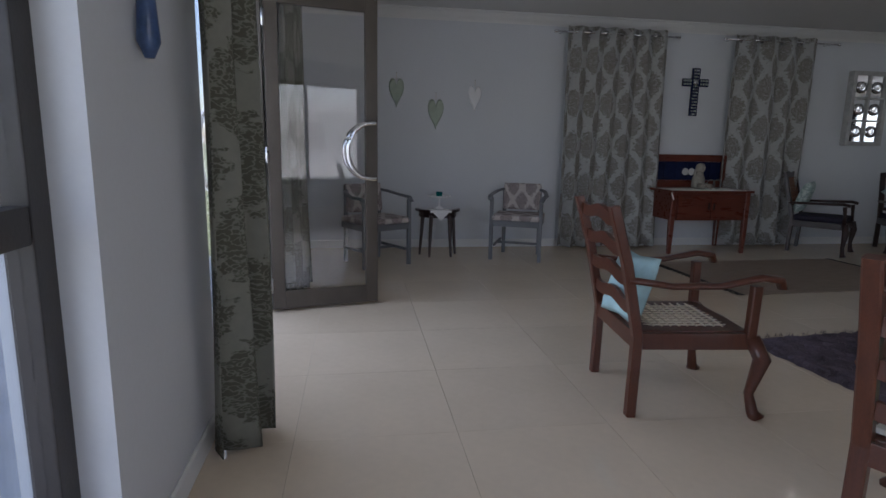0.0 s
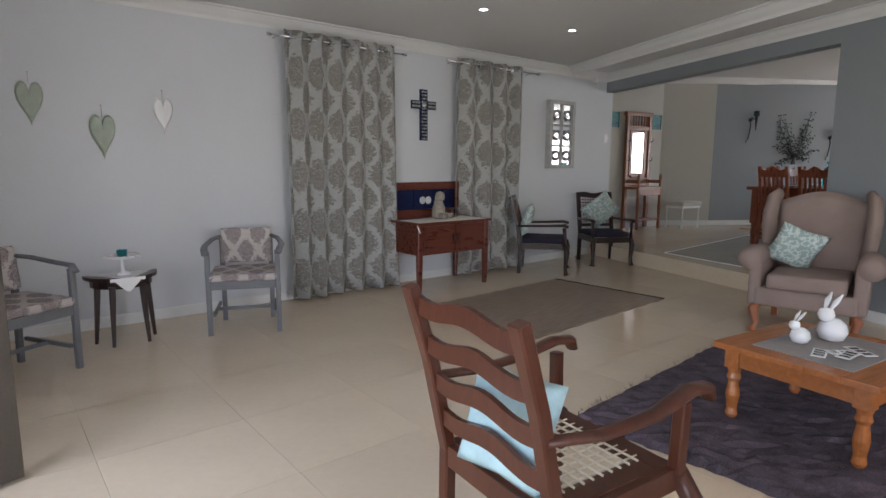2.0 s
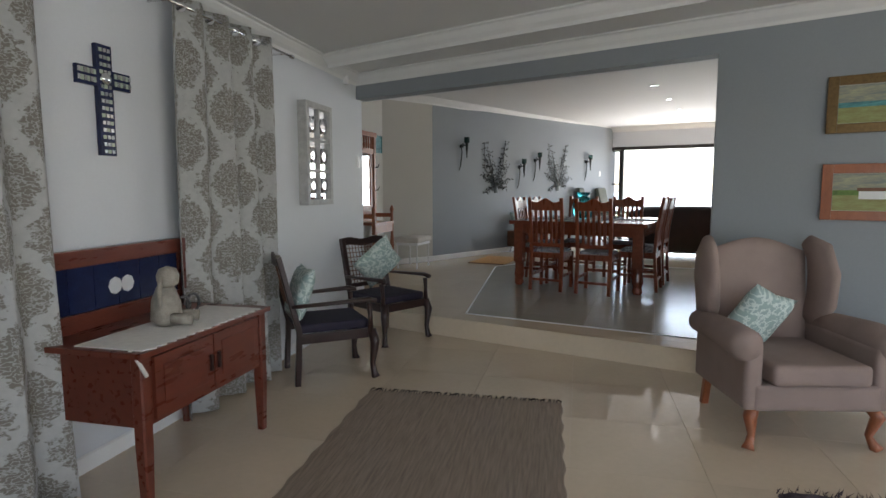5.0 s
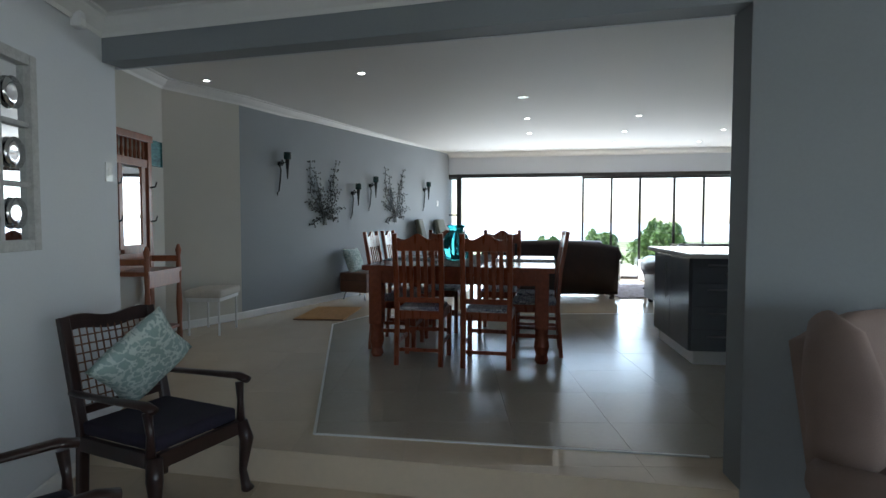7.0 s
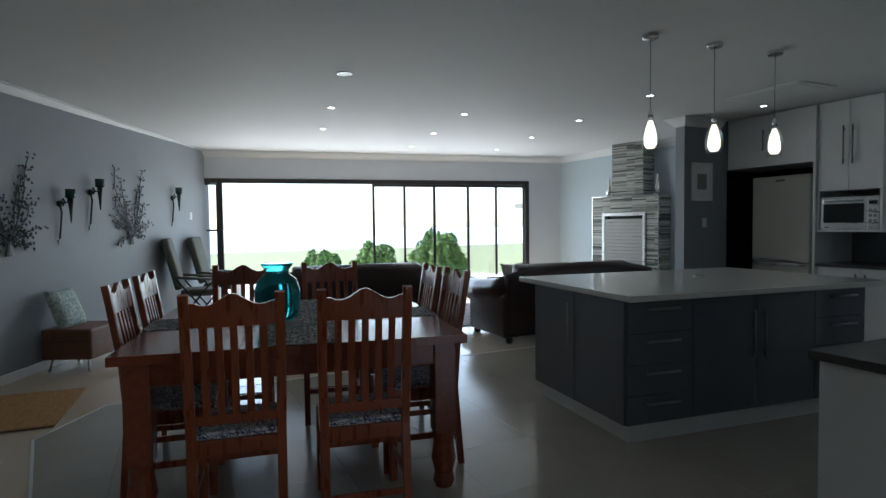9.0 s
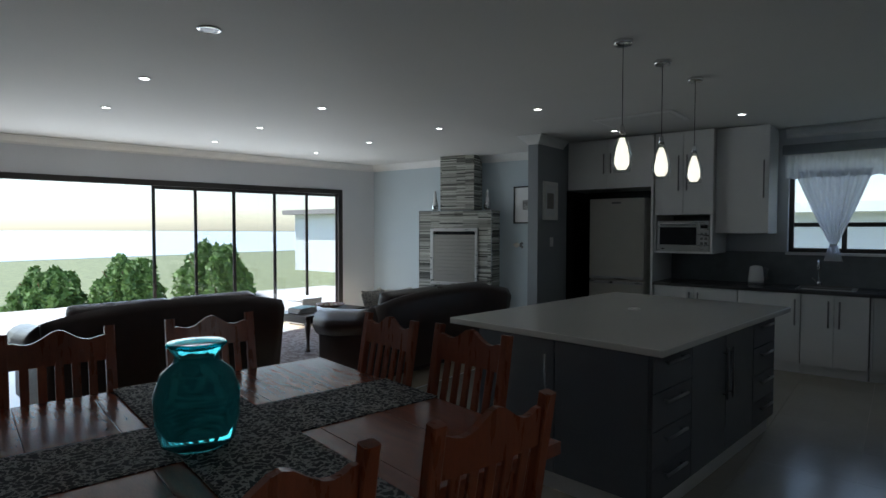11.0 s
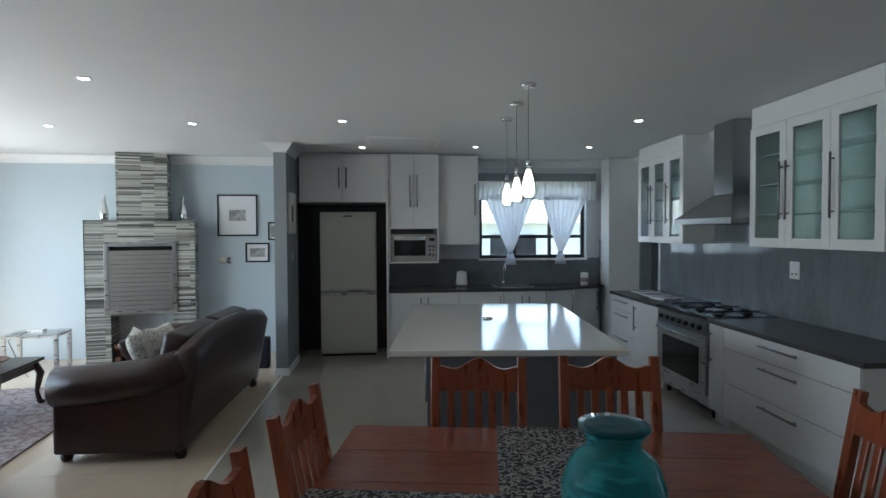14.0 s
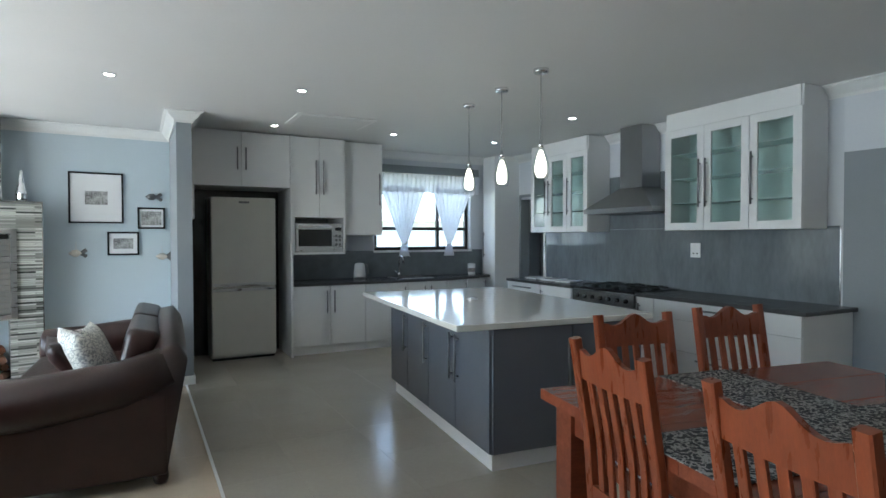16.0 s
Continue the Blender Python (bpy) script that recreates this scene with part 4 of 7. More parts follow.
part("hob", box(0, 0.66, -0.49, 0.49, 0.88, 0.905, 0.004), M["black"], t)
d = part("oven_door", box(0.64, 0.67, -0.47, 0.47, 0.2, 0.72, 0.006), M["steel"], t)
part("oven_glass", box(0.67, 0.674, -0.36, 0.36, 0.28, 0.62), M["black"], d, "dark oven glass")
part("oven_handle", sweep([(0.71, -0.42, 0.69), (0.71, 0.42, 0.69)], 0.011, seg=10), M["chrome"], d, smooth=True)
part("panel", box(0.64, 0.668, -0.48, 0.48, 0.735, 0.87, 0.005), M["pewter"], t)
for k in range(7):
    part("knob", lathe([(0.024, 0), (0.02, 0.028)], 14, pose(0.668, -0.38 + 0.127 * k, 0.80, 0, 90)), M["black"], t, smooth=True)
for k in range(4):
    part("foot", lathe([(0.02, 0), (0.02, 0.1)], 10, pose(0.06 + 0.5 * (k % 2), -0.44 + 0.88 * (k // 2), 0)), M["black"], t)
for k in range(3):
    y = -0.32 + 0.32 * k
    g = part("pan_support", box(0.08, 0.60, y - 0.006, y + 0.006, 0.925, 0.937), M["black_iron"], t)
    for x in (0.16, 0.34, 0.52):
        part("bar", box(x - 0.005, x + 0.005, y - 0.14, y + 0.14, 0.924, 0.936), M["black_iron"], g)
        part("bar_foot", box(x - 0.005, x + 0.005, y - 0.14, y - 0.13, 0.904, 0.926), M["black_iron"], g)
    for x in (0.19, 0.47):
        part("burner", lathe([(0.045, 0.905), (0.045, 0.917), (0.03, 0.922)], 14, pose(x, y, 0)), M["black_iron"], t, smooth=True)
for k in range(3):
    t = thing("plate", "white rectangular plate lying on the worktop", "plate", pose(6.55 + 0.02 * k, 1.02 + 0.34 * k, 0.90, 0, 0, 8 * k), "plates beside the hob")
    part("base", box(-0.12, 0.12, -0.11, 0.11, 0.0, 0.012, 0.005), M["ceramic"], t)
    part("rim", box(-0.14, 0.14, -0.13, 0.13, 0.012, 0.022, 0.006), M["ceramic"], t)


def glass_cabinet(y0, y1, doors, label):
    t = thing("glass_cabinet", label, "cabinet")
    z0, z1, x0, x1 = 1.535, DC - 0.01, KX + 0.012, 6.545
    part("back", box(x0, x0 + 0.012, y0 + 0.02, y1 - 0.02, z0 + 0.02, z1 - 0.02), M["frost"], t, "pale aqua lit back")
    part("side", box(x0, x1, y0, y0 + 0.018, z0, z1, 0.002), W, t)
    part("side", box(x0, x1, y1 - 0.018, y1, z0, z1, 0.002), W, t)
    part("bottom", box(x0, x1, y0 + 0.018, y1 - 0.018, z0, z0 + 0.02), W, t)
    part("top", box(x0, x1 + 0.018, y0 + 0.018, y1 - 0.018, z1 - 0.17, z1), W, t)
    for k in range(1, 4):
        z = z0 + 0.02 + k * (z1 - 0.19 - z0) / 4
        part("glass_shelf", box(x0 + 0.014, x1 - 0.03, y0 + 0.02, y1 - 0.02, z, z + 0.008), M["frost"], t)
    w = (y1 - y0) / doors
    for k in range(doors):
        a, b = y0 + k * w + 0.002, y0 + (k + 1) * w - 0.002
        zt = z1 - 0.172
        fw = 0.075
        d = part("door_frame", box(x1, x1 + 0.02, a, a + fw, z0, zt, 0.002), W, t)
        part("stile", box(x1, x1 + 0.02, b - fw, b, z0, zt, 0.002), W, d)
        part("rail", box(x1, x1 + 0.02, a + fw, b - fw, z0, z0 + fw, 0.002), W, d)
        part("rail", box(x1, x1 + 0.02, a + fw, b - fw, zt - fw, zt, 0.002), W, d)
        part("glass", box(x1 + 0.006, x1 + 0.011, a + fw, b - fw, z0 + fw, zt - fw), M["clear"], d, "clear cabinet glass")
        hy = b - 0.035 if k == 0 else (a + 0.035)
        bar_handle(d, x1 + 0.02, hy, (z0 + zt) / 2 - 0.05, 0.46, "z", (1, 0))


glass_cabinet(0.86, 2.03, 3, "white three-door glass-fronted wall cabinet")
glass_cabinet(3.21, 4.60, 3, "white three-door glass-fronted wall cabinet beside the hood")
t = thing("cooker_hood", "stainless steel chimney cooker hood", "cooker hood", pose(KX + 0.012, 2.66, 1.74))
bm = bmesh.new()
v = [bm.verts.new(c) for c in ((0, -0.52, 0), (0.50, -0.52, 0), (0.50, 0.52, 0), (0, 0.52, 0), (0, -0.52, 0.05), (0.50, -0.52, 0.05), (0.50, 0.52, 0.05), (0, 0.52, 0.05), (0, -0.17, 0.28), (0.28, -0.17, 0.28), (0.28, 0.17, 0.28), (0, 0.17, 0.28))]
for q in ((3, 2, 1, 0), (0, 1, 5, 4), (1, 2, 6, 5), (2, 3, 7, 6), (3, 0, 4, 7), (4, 5, 9, 8), (5, 6, 10, 9), (6, 7, 11, 10), (7, 4, 8, 11), (8, 9, 10, 11)):
    bm.faces.new([v[k] for k in q])
part("canopy", bm, M["hood_steel"], t)
part("chimney", box(0, 0.275, -0.165, 0.165, 0.282, 0.97, 0.004), M["hood_steel"], t)
part("filter", box(0.04, 0.46, -0.46, 0.46, -0.008, -0.001), M["pewter"], t)

SITE = DINING
# kitchen curtains
t = thing("valance", "grey white gathered sheer valance with lace edge", "curtain", pose(6.74, KY + 0.06, 2.12))
bm = bmesh.new()
grid = []
for i in range(121):
    u = i / 120
    grid.append([bm.verts.new((1.76 * u, 0.014 * math.sin(u * 150 + j * 0.3) + 0.004 * j, 0.07 * j + (0.02 * abs(math.sin(u * 40)) if j == 0 else 0))) for j in range(5)])
for a, b in zip(grid, grid[1:]):
    for j in range(4):
        bm.faces.new((a[j], b[j], b[j + 1], a[j + 1]))
part("frill", bm, M["sheer"], t, smooth=True)
part("rod", sweep([(-0.03, 0.0, 0.285), (1.79, 0.0, 0.285)], 0.008), M["trim"], t, smooth=True)


def tied_curtain(x, w0, lean):
    t = thing("curtain", "white sheer kitchen curtain tied at its lower end", "curtain", pose(x, KY + 0.05, 1.19), "kitchen window curtains")
    bm = bmesh.new()
    grid = []
    N, K = 40, 16
    for i in range(N + 1):
        u = i / N - 0.5
        col = []
        for j in range(K + 1):
            v = j / K
            z = 1.02 * v
            if z > 0.18:
                w = 0.05 + (w0 - 0.05) * ((z - 0.18) / 0.84) ** 0.9
                c = lean * ((z - 0.18) / 0.84)
            else:
                w = 0.05 + 0.13 * ((0.18 - z) / 0.18) ** 0.6
                c = 0
            col.append(bm.verts.new((c + u * w, 0.02 * math.sin(u * 50) * (0.4 + v), z)))
        grid.append(col)
    for a, b in zip(grid, grid[1:]):
        for j in range(K):
            bm.faces.new((a[j], b[j], b[j + 1], a[j + 1]))
    part("drape", bm, M["sheer"], t, smooth=True)
    part("tie", lathe([(0.028, 0.165), (0.04, 0.18), (0.028, 0.195)], 12), M["sheer"], t, smooth=True)


tied_curtain(8.02, 0.74, 0.02)
tied_curtain(7.27, 0.70, -0.06)
t = thing("pelmet", "dark grey board over the kitchen window", "pelmet", kind="structure")
part("board", box(6.72, 8.54, KY + 0.002, KY + 0.02, 2.405, 2.53, 0.003), M["gray_wall"], t)

# island
IM = pose(8.94, 3.37, 0, 0, 0, -6.2) @ Matrix.Diagonal((0.94, 0.86, 1.02, 1))
t = thing("kitchen_island", "dark grey gloss kitchen island on a white plinth", "island", IM)
G = M["cab_gray"]
part("plinth", box(-0.68, 0.50, -1.10, 1.24, 0, 0.115), M["trim"], t)
part("body", box(-0.70, 0.52, -1.14, 1.28, 0.115, 0.885, 0.002), G, t)
# north face: two panels; west face: drawers and doors; east face: doors
for a, b in ((-0.70, -0.10), (-0.095, 0.52)):
    part("end_panel", box(a + 0.002, b - 0.002, 1.28, 1.298, 0.12, 0.88, 0.002), G, t)
d = part("door", box(0.52, 0.538, 0.66, 1.276, 0.12, 0.88, 0.002), G, t)
bar_handle(d, 0.538, 0.72, 0.62, 0.32, "z", (1, 0))
d = part("door", box(0.52, 0.538, 0.04, 0.655, 0.12, 0.88, 0.002), G, t)
bar_handle(d, 0.538, 0.60, 0.62, 0.32, "z", (1, 0))
for a, b in ((-0.56, 0.035), (-1.135, -0.565)):
    d = part("door", box(0.52, 0.538, a + 0.002, b - 0.002, 0.12, 0.88, 0.002), G, t)
    bar_handle(d, 0.538, b - 0.05, 0.62, 0.32, "z", (1, 0))
for k, (z0, z1) in enumerate(((0.12, 0.295), (0.30, 0.485), (0.49, 0.68), (0.685, 0.88))):
    for a, b in ((0.70, 1.276), (-1.135, -0.56)):
        d = part("drawer", box(-0.718, -0.70, a + 0.002, b - 0.002, z0, z1, 0.002), G, t)
        bar_handle(d, -0.718, (a + b) / 2, z1 - 0.05, 0.30, "h", (-1, 0))
for a, b, hy in ((0.07, 0.695, 0.12), (-0.555, 0.065, 0.01)):
    d = part("door", box(-0.718, -0.70, a + 0.002, b - 0.002, 0.12, 0.88, 0.002), G, t)
    bar_handle(d, -0.718, hy, 0.62, 0.32, "z", (-1, 0))
part("end_handle", sweep([(-0.05, 1.33, 0.48), (-0.05, 1.33, 0.80)], 0.007), M["handle_steel"], t, "brushed steel bar handle", True)
t = thing("island_top", "white speckled quartz island top with rounded edge", "worktop", IM)
part("slab", box(-0.79, 0.79, -1.32, 1.32, 0.886, 0.925, 0.012, seg=3), M["quartz"], t)
t = thing("pop_up_socket", "round steel pop-up socket lid on the island", "socket", IM @ pose(0.05, -0.15, 0.925))
part("ring", lathe([(0.05, 0), (0.05, 0.006), (0.042, 0.008)], 20), M["steel"], t, smooth=True)
part("cap", lathe([(0.04, 0.006), (0.038, 0.014), (0.01, 0.016)], 20), M["chrome"], t, smooth=True)


def pendant(x, y):
    t = thing("pendant_lamp", "clear and frosted glass teardrop pendant lamp, lit", "pendant lamp", pose(x, y, DC) @ Matrix.Diagonal((1.05, 1.05, 1.04, 1)), "pendants over the island")
    part("canopy", lathe([(0.055, 0.0), (0.055, -0.02), (0.05, -0.026)], 20), M["chrome"], t, smooth=True)
    part("cord", sweep([(0, 0, -0.02), (0, 0, -0.53)], 0.003, seg=6), M["pewter"], t)
    part("cap", lathe([(0.008, -0.50), (0.016, -0.53), (0.02, -0.56)], 14), M["chrome"], t, smooth=True)
    bm = bmesh.new()
    prof = [(0.02, -0.55), (0.04, -0.61), (0.06, -0.68), (0.062, -0.73), (0.047, -0.785)]
    add_lathe(bm, prof, 20)
    part("shade", bm, M["clear"], t, "clear outer glass shade", True)
    part("diffuser", lathe([(0.014, -0.58), (0.03, -0.63), (0.042, -0.69), (0.042, -0.74), (0.026, -0.77)], 18), M["lamp_glow"], t, "glowing frosted inner glass", True)


for x, y in ((8.80, 3.94), (8.75, 3.35), (8.70, 2.73)):
    pendant(x, y)
t = thing("ceiling_hatch", "flush white ceiling hatch with a thin frame", "hatch", pose(9.62, 1.36, DC), kind="structure")
part("frame", box(-0.42, 0.42, -0.3, 0.3, -0.012, 0.0, 0.004), M["trim"], t)
part("panel", box(-0.37, 0.37, -0.25, 0.25, -0.018, -0.013), M["ceiling"], t)


# ---- dining ----
TM = pose(9.27, 6.37, 0, 0, 0, -10.0) @ Matrix.Diagonal((0.97, 0.97, 0.99, 1))
t = thing("dining_table", "large square red-brown wooden dining table", "dining table", TM)
TH = 0.83
for k in range(6):
    y0 = -0.86 + k * 1.72 / 6
    part("plank", box(-0.86, 0.86, y0 + 0.0006, y0 + 1.72 / 6 - 0.0006, TH - 0.045, TH, 0.003), M["table_wood"], t)
for a in ((-0.76, 0.76, -0.79, -0.76), (-0.76, 0.76, 0.76, 0.79), (-0.79, -0.76, -0.76, 0.76), (0.76, 0.79, -0.76, 0.76)):
    part("apron", box(*a, TH - 0.16, TH - 0.046, 0.003), M["table_wood"], t)
for sx in (-1, 1):
    for sy in (-1, 1):
        bm = bmesh.new()
        add_box(bm, -0.06, 0.06, -0.06, 0.06, 0.30, TH - 0.046, 0.006)
        add_lathe(bm, [(0.045, 0.0), (0.06, 0.03), (0.05, 0.08), (0.068, 0.15), (0.055, 0.24), (0.06, 0.30)], 14)
        bmesh.ops.translate(bm, vec=(sx * 0.75, sy * 0.75, 0), verts=bm.verts[:])
        part("leg", bm, M["table_wood"], t)


def runner(name, label, x0, x1, y0, y1, z, m, material):
    t = thing(name, label, "table runner", m)
    bm = box(x0, x1, y0, y1, z, z + 0.004)
    ob = uv_box(part("cloth", bm, material, t))
    return t


runner("table_runner", "black and silver scroll patterned table runner", -0.18, 0.22, -0.87, 0.87, TH, TM, M["runner"])
runner("table_runner", "black and silver scroll runner laid crosswise", -0.87, 0.87, -0.2, 0.2, TH + 0.004, TM, M["runner"])
vase_glass = mat("teal_vase_glass", (0.10, 0.62, 0.68), 0.06, var=0.25, scale=4, fine=14, bump=0.05)
vase_glass.node_tree.nodes["Principled BSDF"].inputs["Transmission Weight"].default_value = 0.8
vase_glass.node_tree.nodes["Principled BSDF"].inputs["IOR"].default_value = 1.2
t = thing("vase", "large turquoise glass vase with wide mouth", "vase", TM @ pose(-0.08, 0.12, TH + 0.008) @ Matrix.Diagonal((0.88, 0.88, 0.92, 1)))
part("body", lathe([(0.10, 0.0), (0.135, 0.02), (0.155, 0.10), (0.157, 0.2), (0.13, 0.27), (0.085, 0.305), (0.08, 0.33), (0.10, 0.355), (0.105, 0.37)], 32), vase_glass, t, smooth=True)
part("neck_ring", lathe([(0.106, 0.362), (0.112, 0.368), (0.106, 0.375), (0.07, 0.372)], 32), M["teal_vase"], t, smooth=True)


def dining_chair():
    t = thing("dining_chair", "red-brown wooden dining chair with slatted back and patterned seat", "chair", group="chairs round the table")
    w = M["chair_wood"]
    for sx in (-1, 1):
        part("back_leg", sweep([(sx * 0.20, -0.25, 0), (sx * 0.20, -0.215, 0.46), (sx * 0.205, -0.235, 0.75), (sx * 0.205, -0.30, 1.13)], (0.022, 0.018), (1, 0, 0), square=True), w, t)
        part("front_leg", sweep([(sx * 0.205, 0.20, 0), (sx * 0.205, 0.20, 0.46)], (0.021, 0.021), (1, 0, 0), square=True), w, t)
        part("side_stretcher", box(sx * 0.205 - 0.009, sx * 0.205 + 0.009, -0.23, 0.19, 0.17, 0.205, 0.003), w, t)
        part("side_rail", box(sx * 0.205 - 0.012, sx * 0.205 + 0.012, -0.21, 0.19, 0.40, 0.47, 0.003), w, t)
    part("front_rail", box(-0.19, 0.19, 0.19, 0.213, 0.40, 0.47, 0.003), w, t)
    part("back_rail", box(-0.19, 0.19, -0.228, -0.205, 0.40, 0.47, 0.003), w, t)
    part("front_stretcher", box(-0.19, 0.19, 0.19, 0.208, 0.22, 0.255, 0.003), w, t)
    part("back_stretcher", box(-0.185, 0.185, -0.245, -0.228, 0.12, 0.15, 0.003), w, t)
    bm = bmesh.new()  # humped top rail
    N = 16
    rows = []
    for i in range(N + 1):
        u = -1 + 2 * i / N
        top = 1.075 + 0.055 * math.exp(-(u / 0.36) ** 2) + 0.018 * math.exp(-((abs(u) - 0.95) / 0.2) ** 2)
        y = -0.285
        rows.append([bm.verts.new((u * 0.19, y + d + 0.012 * u * u, z)) for d, z in ((-0.011, 0.985), (0.011, 0.98), (0.0, top), (-0.022, top))])
    for a, b in zip(rows, rows[1:]):
        for j in range(4):
            k = (j + 1) % 4
            bm.faces.new((a[j], a[k], b[k], b[j]))
    bm.faces.new(rows[0][::-1])
    bm.faces.new(rows[-1])
    part("top_rail", bm, w, t)
    part("lower_rail", box(-0.19, 0.19, -0.236, -0.214, 0.54, 0.585, 0.003), w, t)
    for k in range(5):
        x = -0.13 + 0.065 * k
        part("slat", sweep([(x, -0.224, 0.58), (x, -0.236, 0.76), (x, -0.283, 1.0)], (0.017, 0.007), (1, 0, 0), square=True), w, t)
    uv_box(part("seat", box(-0.19, 0.19, -0.205, 0.195, 0.452, 0.50, 0.018, seg=3), M["seat_blue"], t, "blue and white patterned seat pad"))
    return t


proto = dining_chair()
HALF = 0.86
seats = []
for off in (-0.30, 0.30):
    seats.append((off, -HALF + 0.19, 0))          # south
    seats.append((off, HALF - 0.20, 180))         # north
    seats.append((-HALF + 0.06, off * 0.98, -90))  # west
    seats.append((HALF - 0.22, off * 1.1 + 0.07, 90))  # east
for k, (x, y, a) in enumerate(seats):
    m = DINING @ TM @ pose(x, y, 0, 0, 0, a + random.uniform(-2, 2))
    if k == 0:
        proto.matrix_basis = m
    else:
        copy_thing(proto, m)


# ---- living room things ----
SITE = Matrix()
def pillow(label, m, material, size=0.42, thick=0.13, name="cushion"):
    t = thing(name, label, "cushion", m)
    bm = bmesh.new()
    N = 12
    top, bot = [], []
    for i in range(N + 1):
        for lst, s in ((top, 1), (bot, -1)):
            row = []
            for j in range(N + 1):
                u, v = 2 * i / N - 1, 2 * j / N - 1
                e = max(0.0, (1 - u ** 4) * (1 - v ** 4)) ** 0.55
                k = 1 - 0.10 * (1 - abs(u * v)) * max(abs(u), abs(v)) ** 3
                row.append(bm.verts.new((u * size / 2 * k, v * size / 2 * k, s * thick / 2 * e)))
            lst.append(row)
    uvl = bm.loops.layers.uv.new("UVMap")
    for g in (top, bot):
        for i in range(N):
            for j in range(N):
                f = bm.faces.new((g[i][j], g[i + 1][j], g[i + 1][j + 1], g[i][j + 1]))
                for lp, (a, b) in zip(f.loops, ((i, j), (i + 1, j), (i + 1, j + 1), (i, j + 1))):
                    lp[uvl].uv = (size * a / N, size * b / N)
    bmesh.ops.remove_doubles(bm, verts=bm.verts[:], dist=0.0005)
    part("cover", bm, material, t, smooth=True)
    return t


def cabriole(parent, x, y, z1, material, dx, dy, name="leg"):
    part(name, sweep([(x, y, z1), (x + dx * 0.035, y + dy * 0.035, z1 * 0.75), (x + dx * 0.01, y + dy * 0.01, z1 * 0.3), (x + dx * 0.025, y + dy * 0.025, 0.03), (x + dx * 0.04, y + dy * 0.04, 0.0)], [(0.034, 0.034), (0.036, 0.036), (0.02, 0.02), (0.024, 0.024), (0.034, 0.034)], (1, 0, 0), seg=10), material, parent, smooth=True)


def wavy_slat(w, z, y, hgt, amp):
    bm = bmesh.new()
    N = 14
    rows = []
    for i in range(N + 1):
        u = -1 + 2 * i / N
        o = amp * math.cos(u * math.pi * 1.5)
        rows.append([bm.verts.new((u * w / 2, y + d, zz)) for d, zz in ((-0.009, z - hgt / 2 + o * 0.8), (0.009, z - hgt / 2 + o * 0.8), (0.009, z + hgt / 2 + o), (-0.009, z + hgt / 2 + o))])
    for a, b in zip(rows, rows[1:]):
        for j in range(4):
            k = (j + 1) % 4
            bm.faces.new((a[j], a[k], b[k], b[j]))
    bm.faces.new(rows[0][::-1])
    bm.faces.new(rows[-1])
    return bm


def riempie_chair(m, label):
    t = thing("armchair", label, "armchair", m, "riempie armchairs")
    w = M["brown_wood"]
    for s in (-1, 1):
        part("back_post", sweep([(s * 0.25, -0.24, 0), (s * 0.25, -0.235, 0.40), (s * 0.25, -0.30, 0.75), (s * 0.25, -0.37, 1.02)], (0.024, 0.02), (1, 0, 0), square=True), w, t)
        cabriole(t, s * 0.25, 0.25, 0.40, w, s, 1, "front_leg")
        part("arm_post", sweep([(s * 0.255, 0.24, 0.40), (s * 0.262, 0.24, 0.655)], (0.02, 0.02), (1, 0, 0), square=True), w, t)
        part("arm", sweep([(s * 0.262, -0.29, 0.68), (s * 0.28, -0.12, 0.655), (s * 0.285, 0.08, 0.66), (s * 0.28, 0.24, 0.70), (s * 0.28, 0.32, 0.69), (s * 0.28, 0.335, 0.65)], [(0.02, 0.016), (0.024, 0.016), (0.028, 0.016), (0.032, 0.018), (0.034, 0.02), (0.028, 0.016)], (1, 0, 0), seg=10), w, t, smooth=True)
        part("side_rail", box(s * 0.25 - 0.014, s * 0.25 + 0.014, -0.23, 0.25, 0.34, 0.42, 0.004), w, t)
    part("front_rail", wavy_slat(0.5, 0.375, 0.25, 0.075, 0.008), w, t)
    part("back_rail", box(-0.24, 0.24, -0.25, -0.225, 0.34, 0.42, 0.004), w, t)
    for z, y in ((0.96, -0.345), (0.82, -0.315), (0.68, -0.285), (0.54, -0.258)):
        part("ladder_slat", wavy_slat(0.5, z, y, 0.062, 0.014), w, t)
    for a in ((-0.236, 0.236, -0.225, -0.15), (-0.236, 0.236, 0.17, 0.245), (-0.236, -0.16, -0.15, 0.17), (0.16, 0.236, -0.15, 0.17)):
        part("seat_frame", box(*a, 0.395, 0.425, 0.004), w, t)
    for k in range(9):
        x = -0.15 + 0.0375 * k
        part("thong", sweep([(x, -0.17, 0.424), (x, 0.19, 0.424)], (0.005, 0.003)), M["riempie"], t)
        y = -0.14 + 0.0375 * k
        part("thong", sweep([(-0.18, y, 0.43), (0.18, y, 0.43)], (0.005, 0.003)), M["riempie"], t)
    return t


CA = pose(1.15, 4.83, LF, 0, 0, -96) @ Matrix.Diagonal((1.0, 1.04, 0.9, 1))
riempie_chair(CA, "dark brown wooden armchair with woven thong seat")
pillow("pale blue cushion leaning on the wooden armchair", CA @ pose(0, -0.19, 0.585, 72, 0, 4), M["teal_cloth"], 0.35, 0.08)
CB = pose(1.42, 3.60, LF, 0, 0, -62) @ Matrix.Diagonal((1.0, 1.04, 0.88, 1))
riempie_chair(CB, "dark brown wooden armchair with green cushion, seen from behind")
pillow("green printed cushion with white piping", CB @ pose(0, -0.12, 0.55, 62, 0, 0), M["green_print"], 0.44, 0.13)
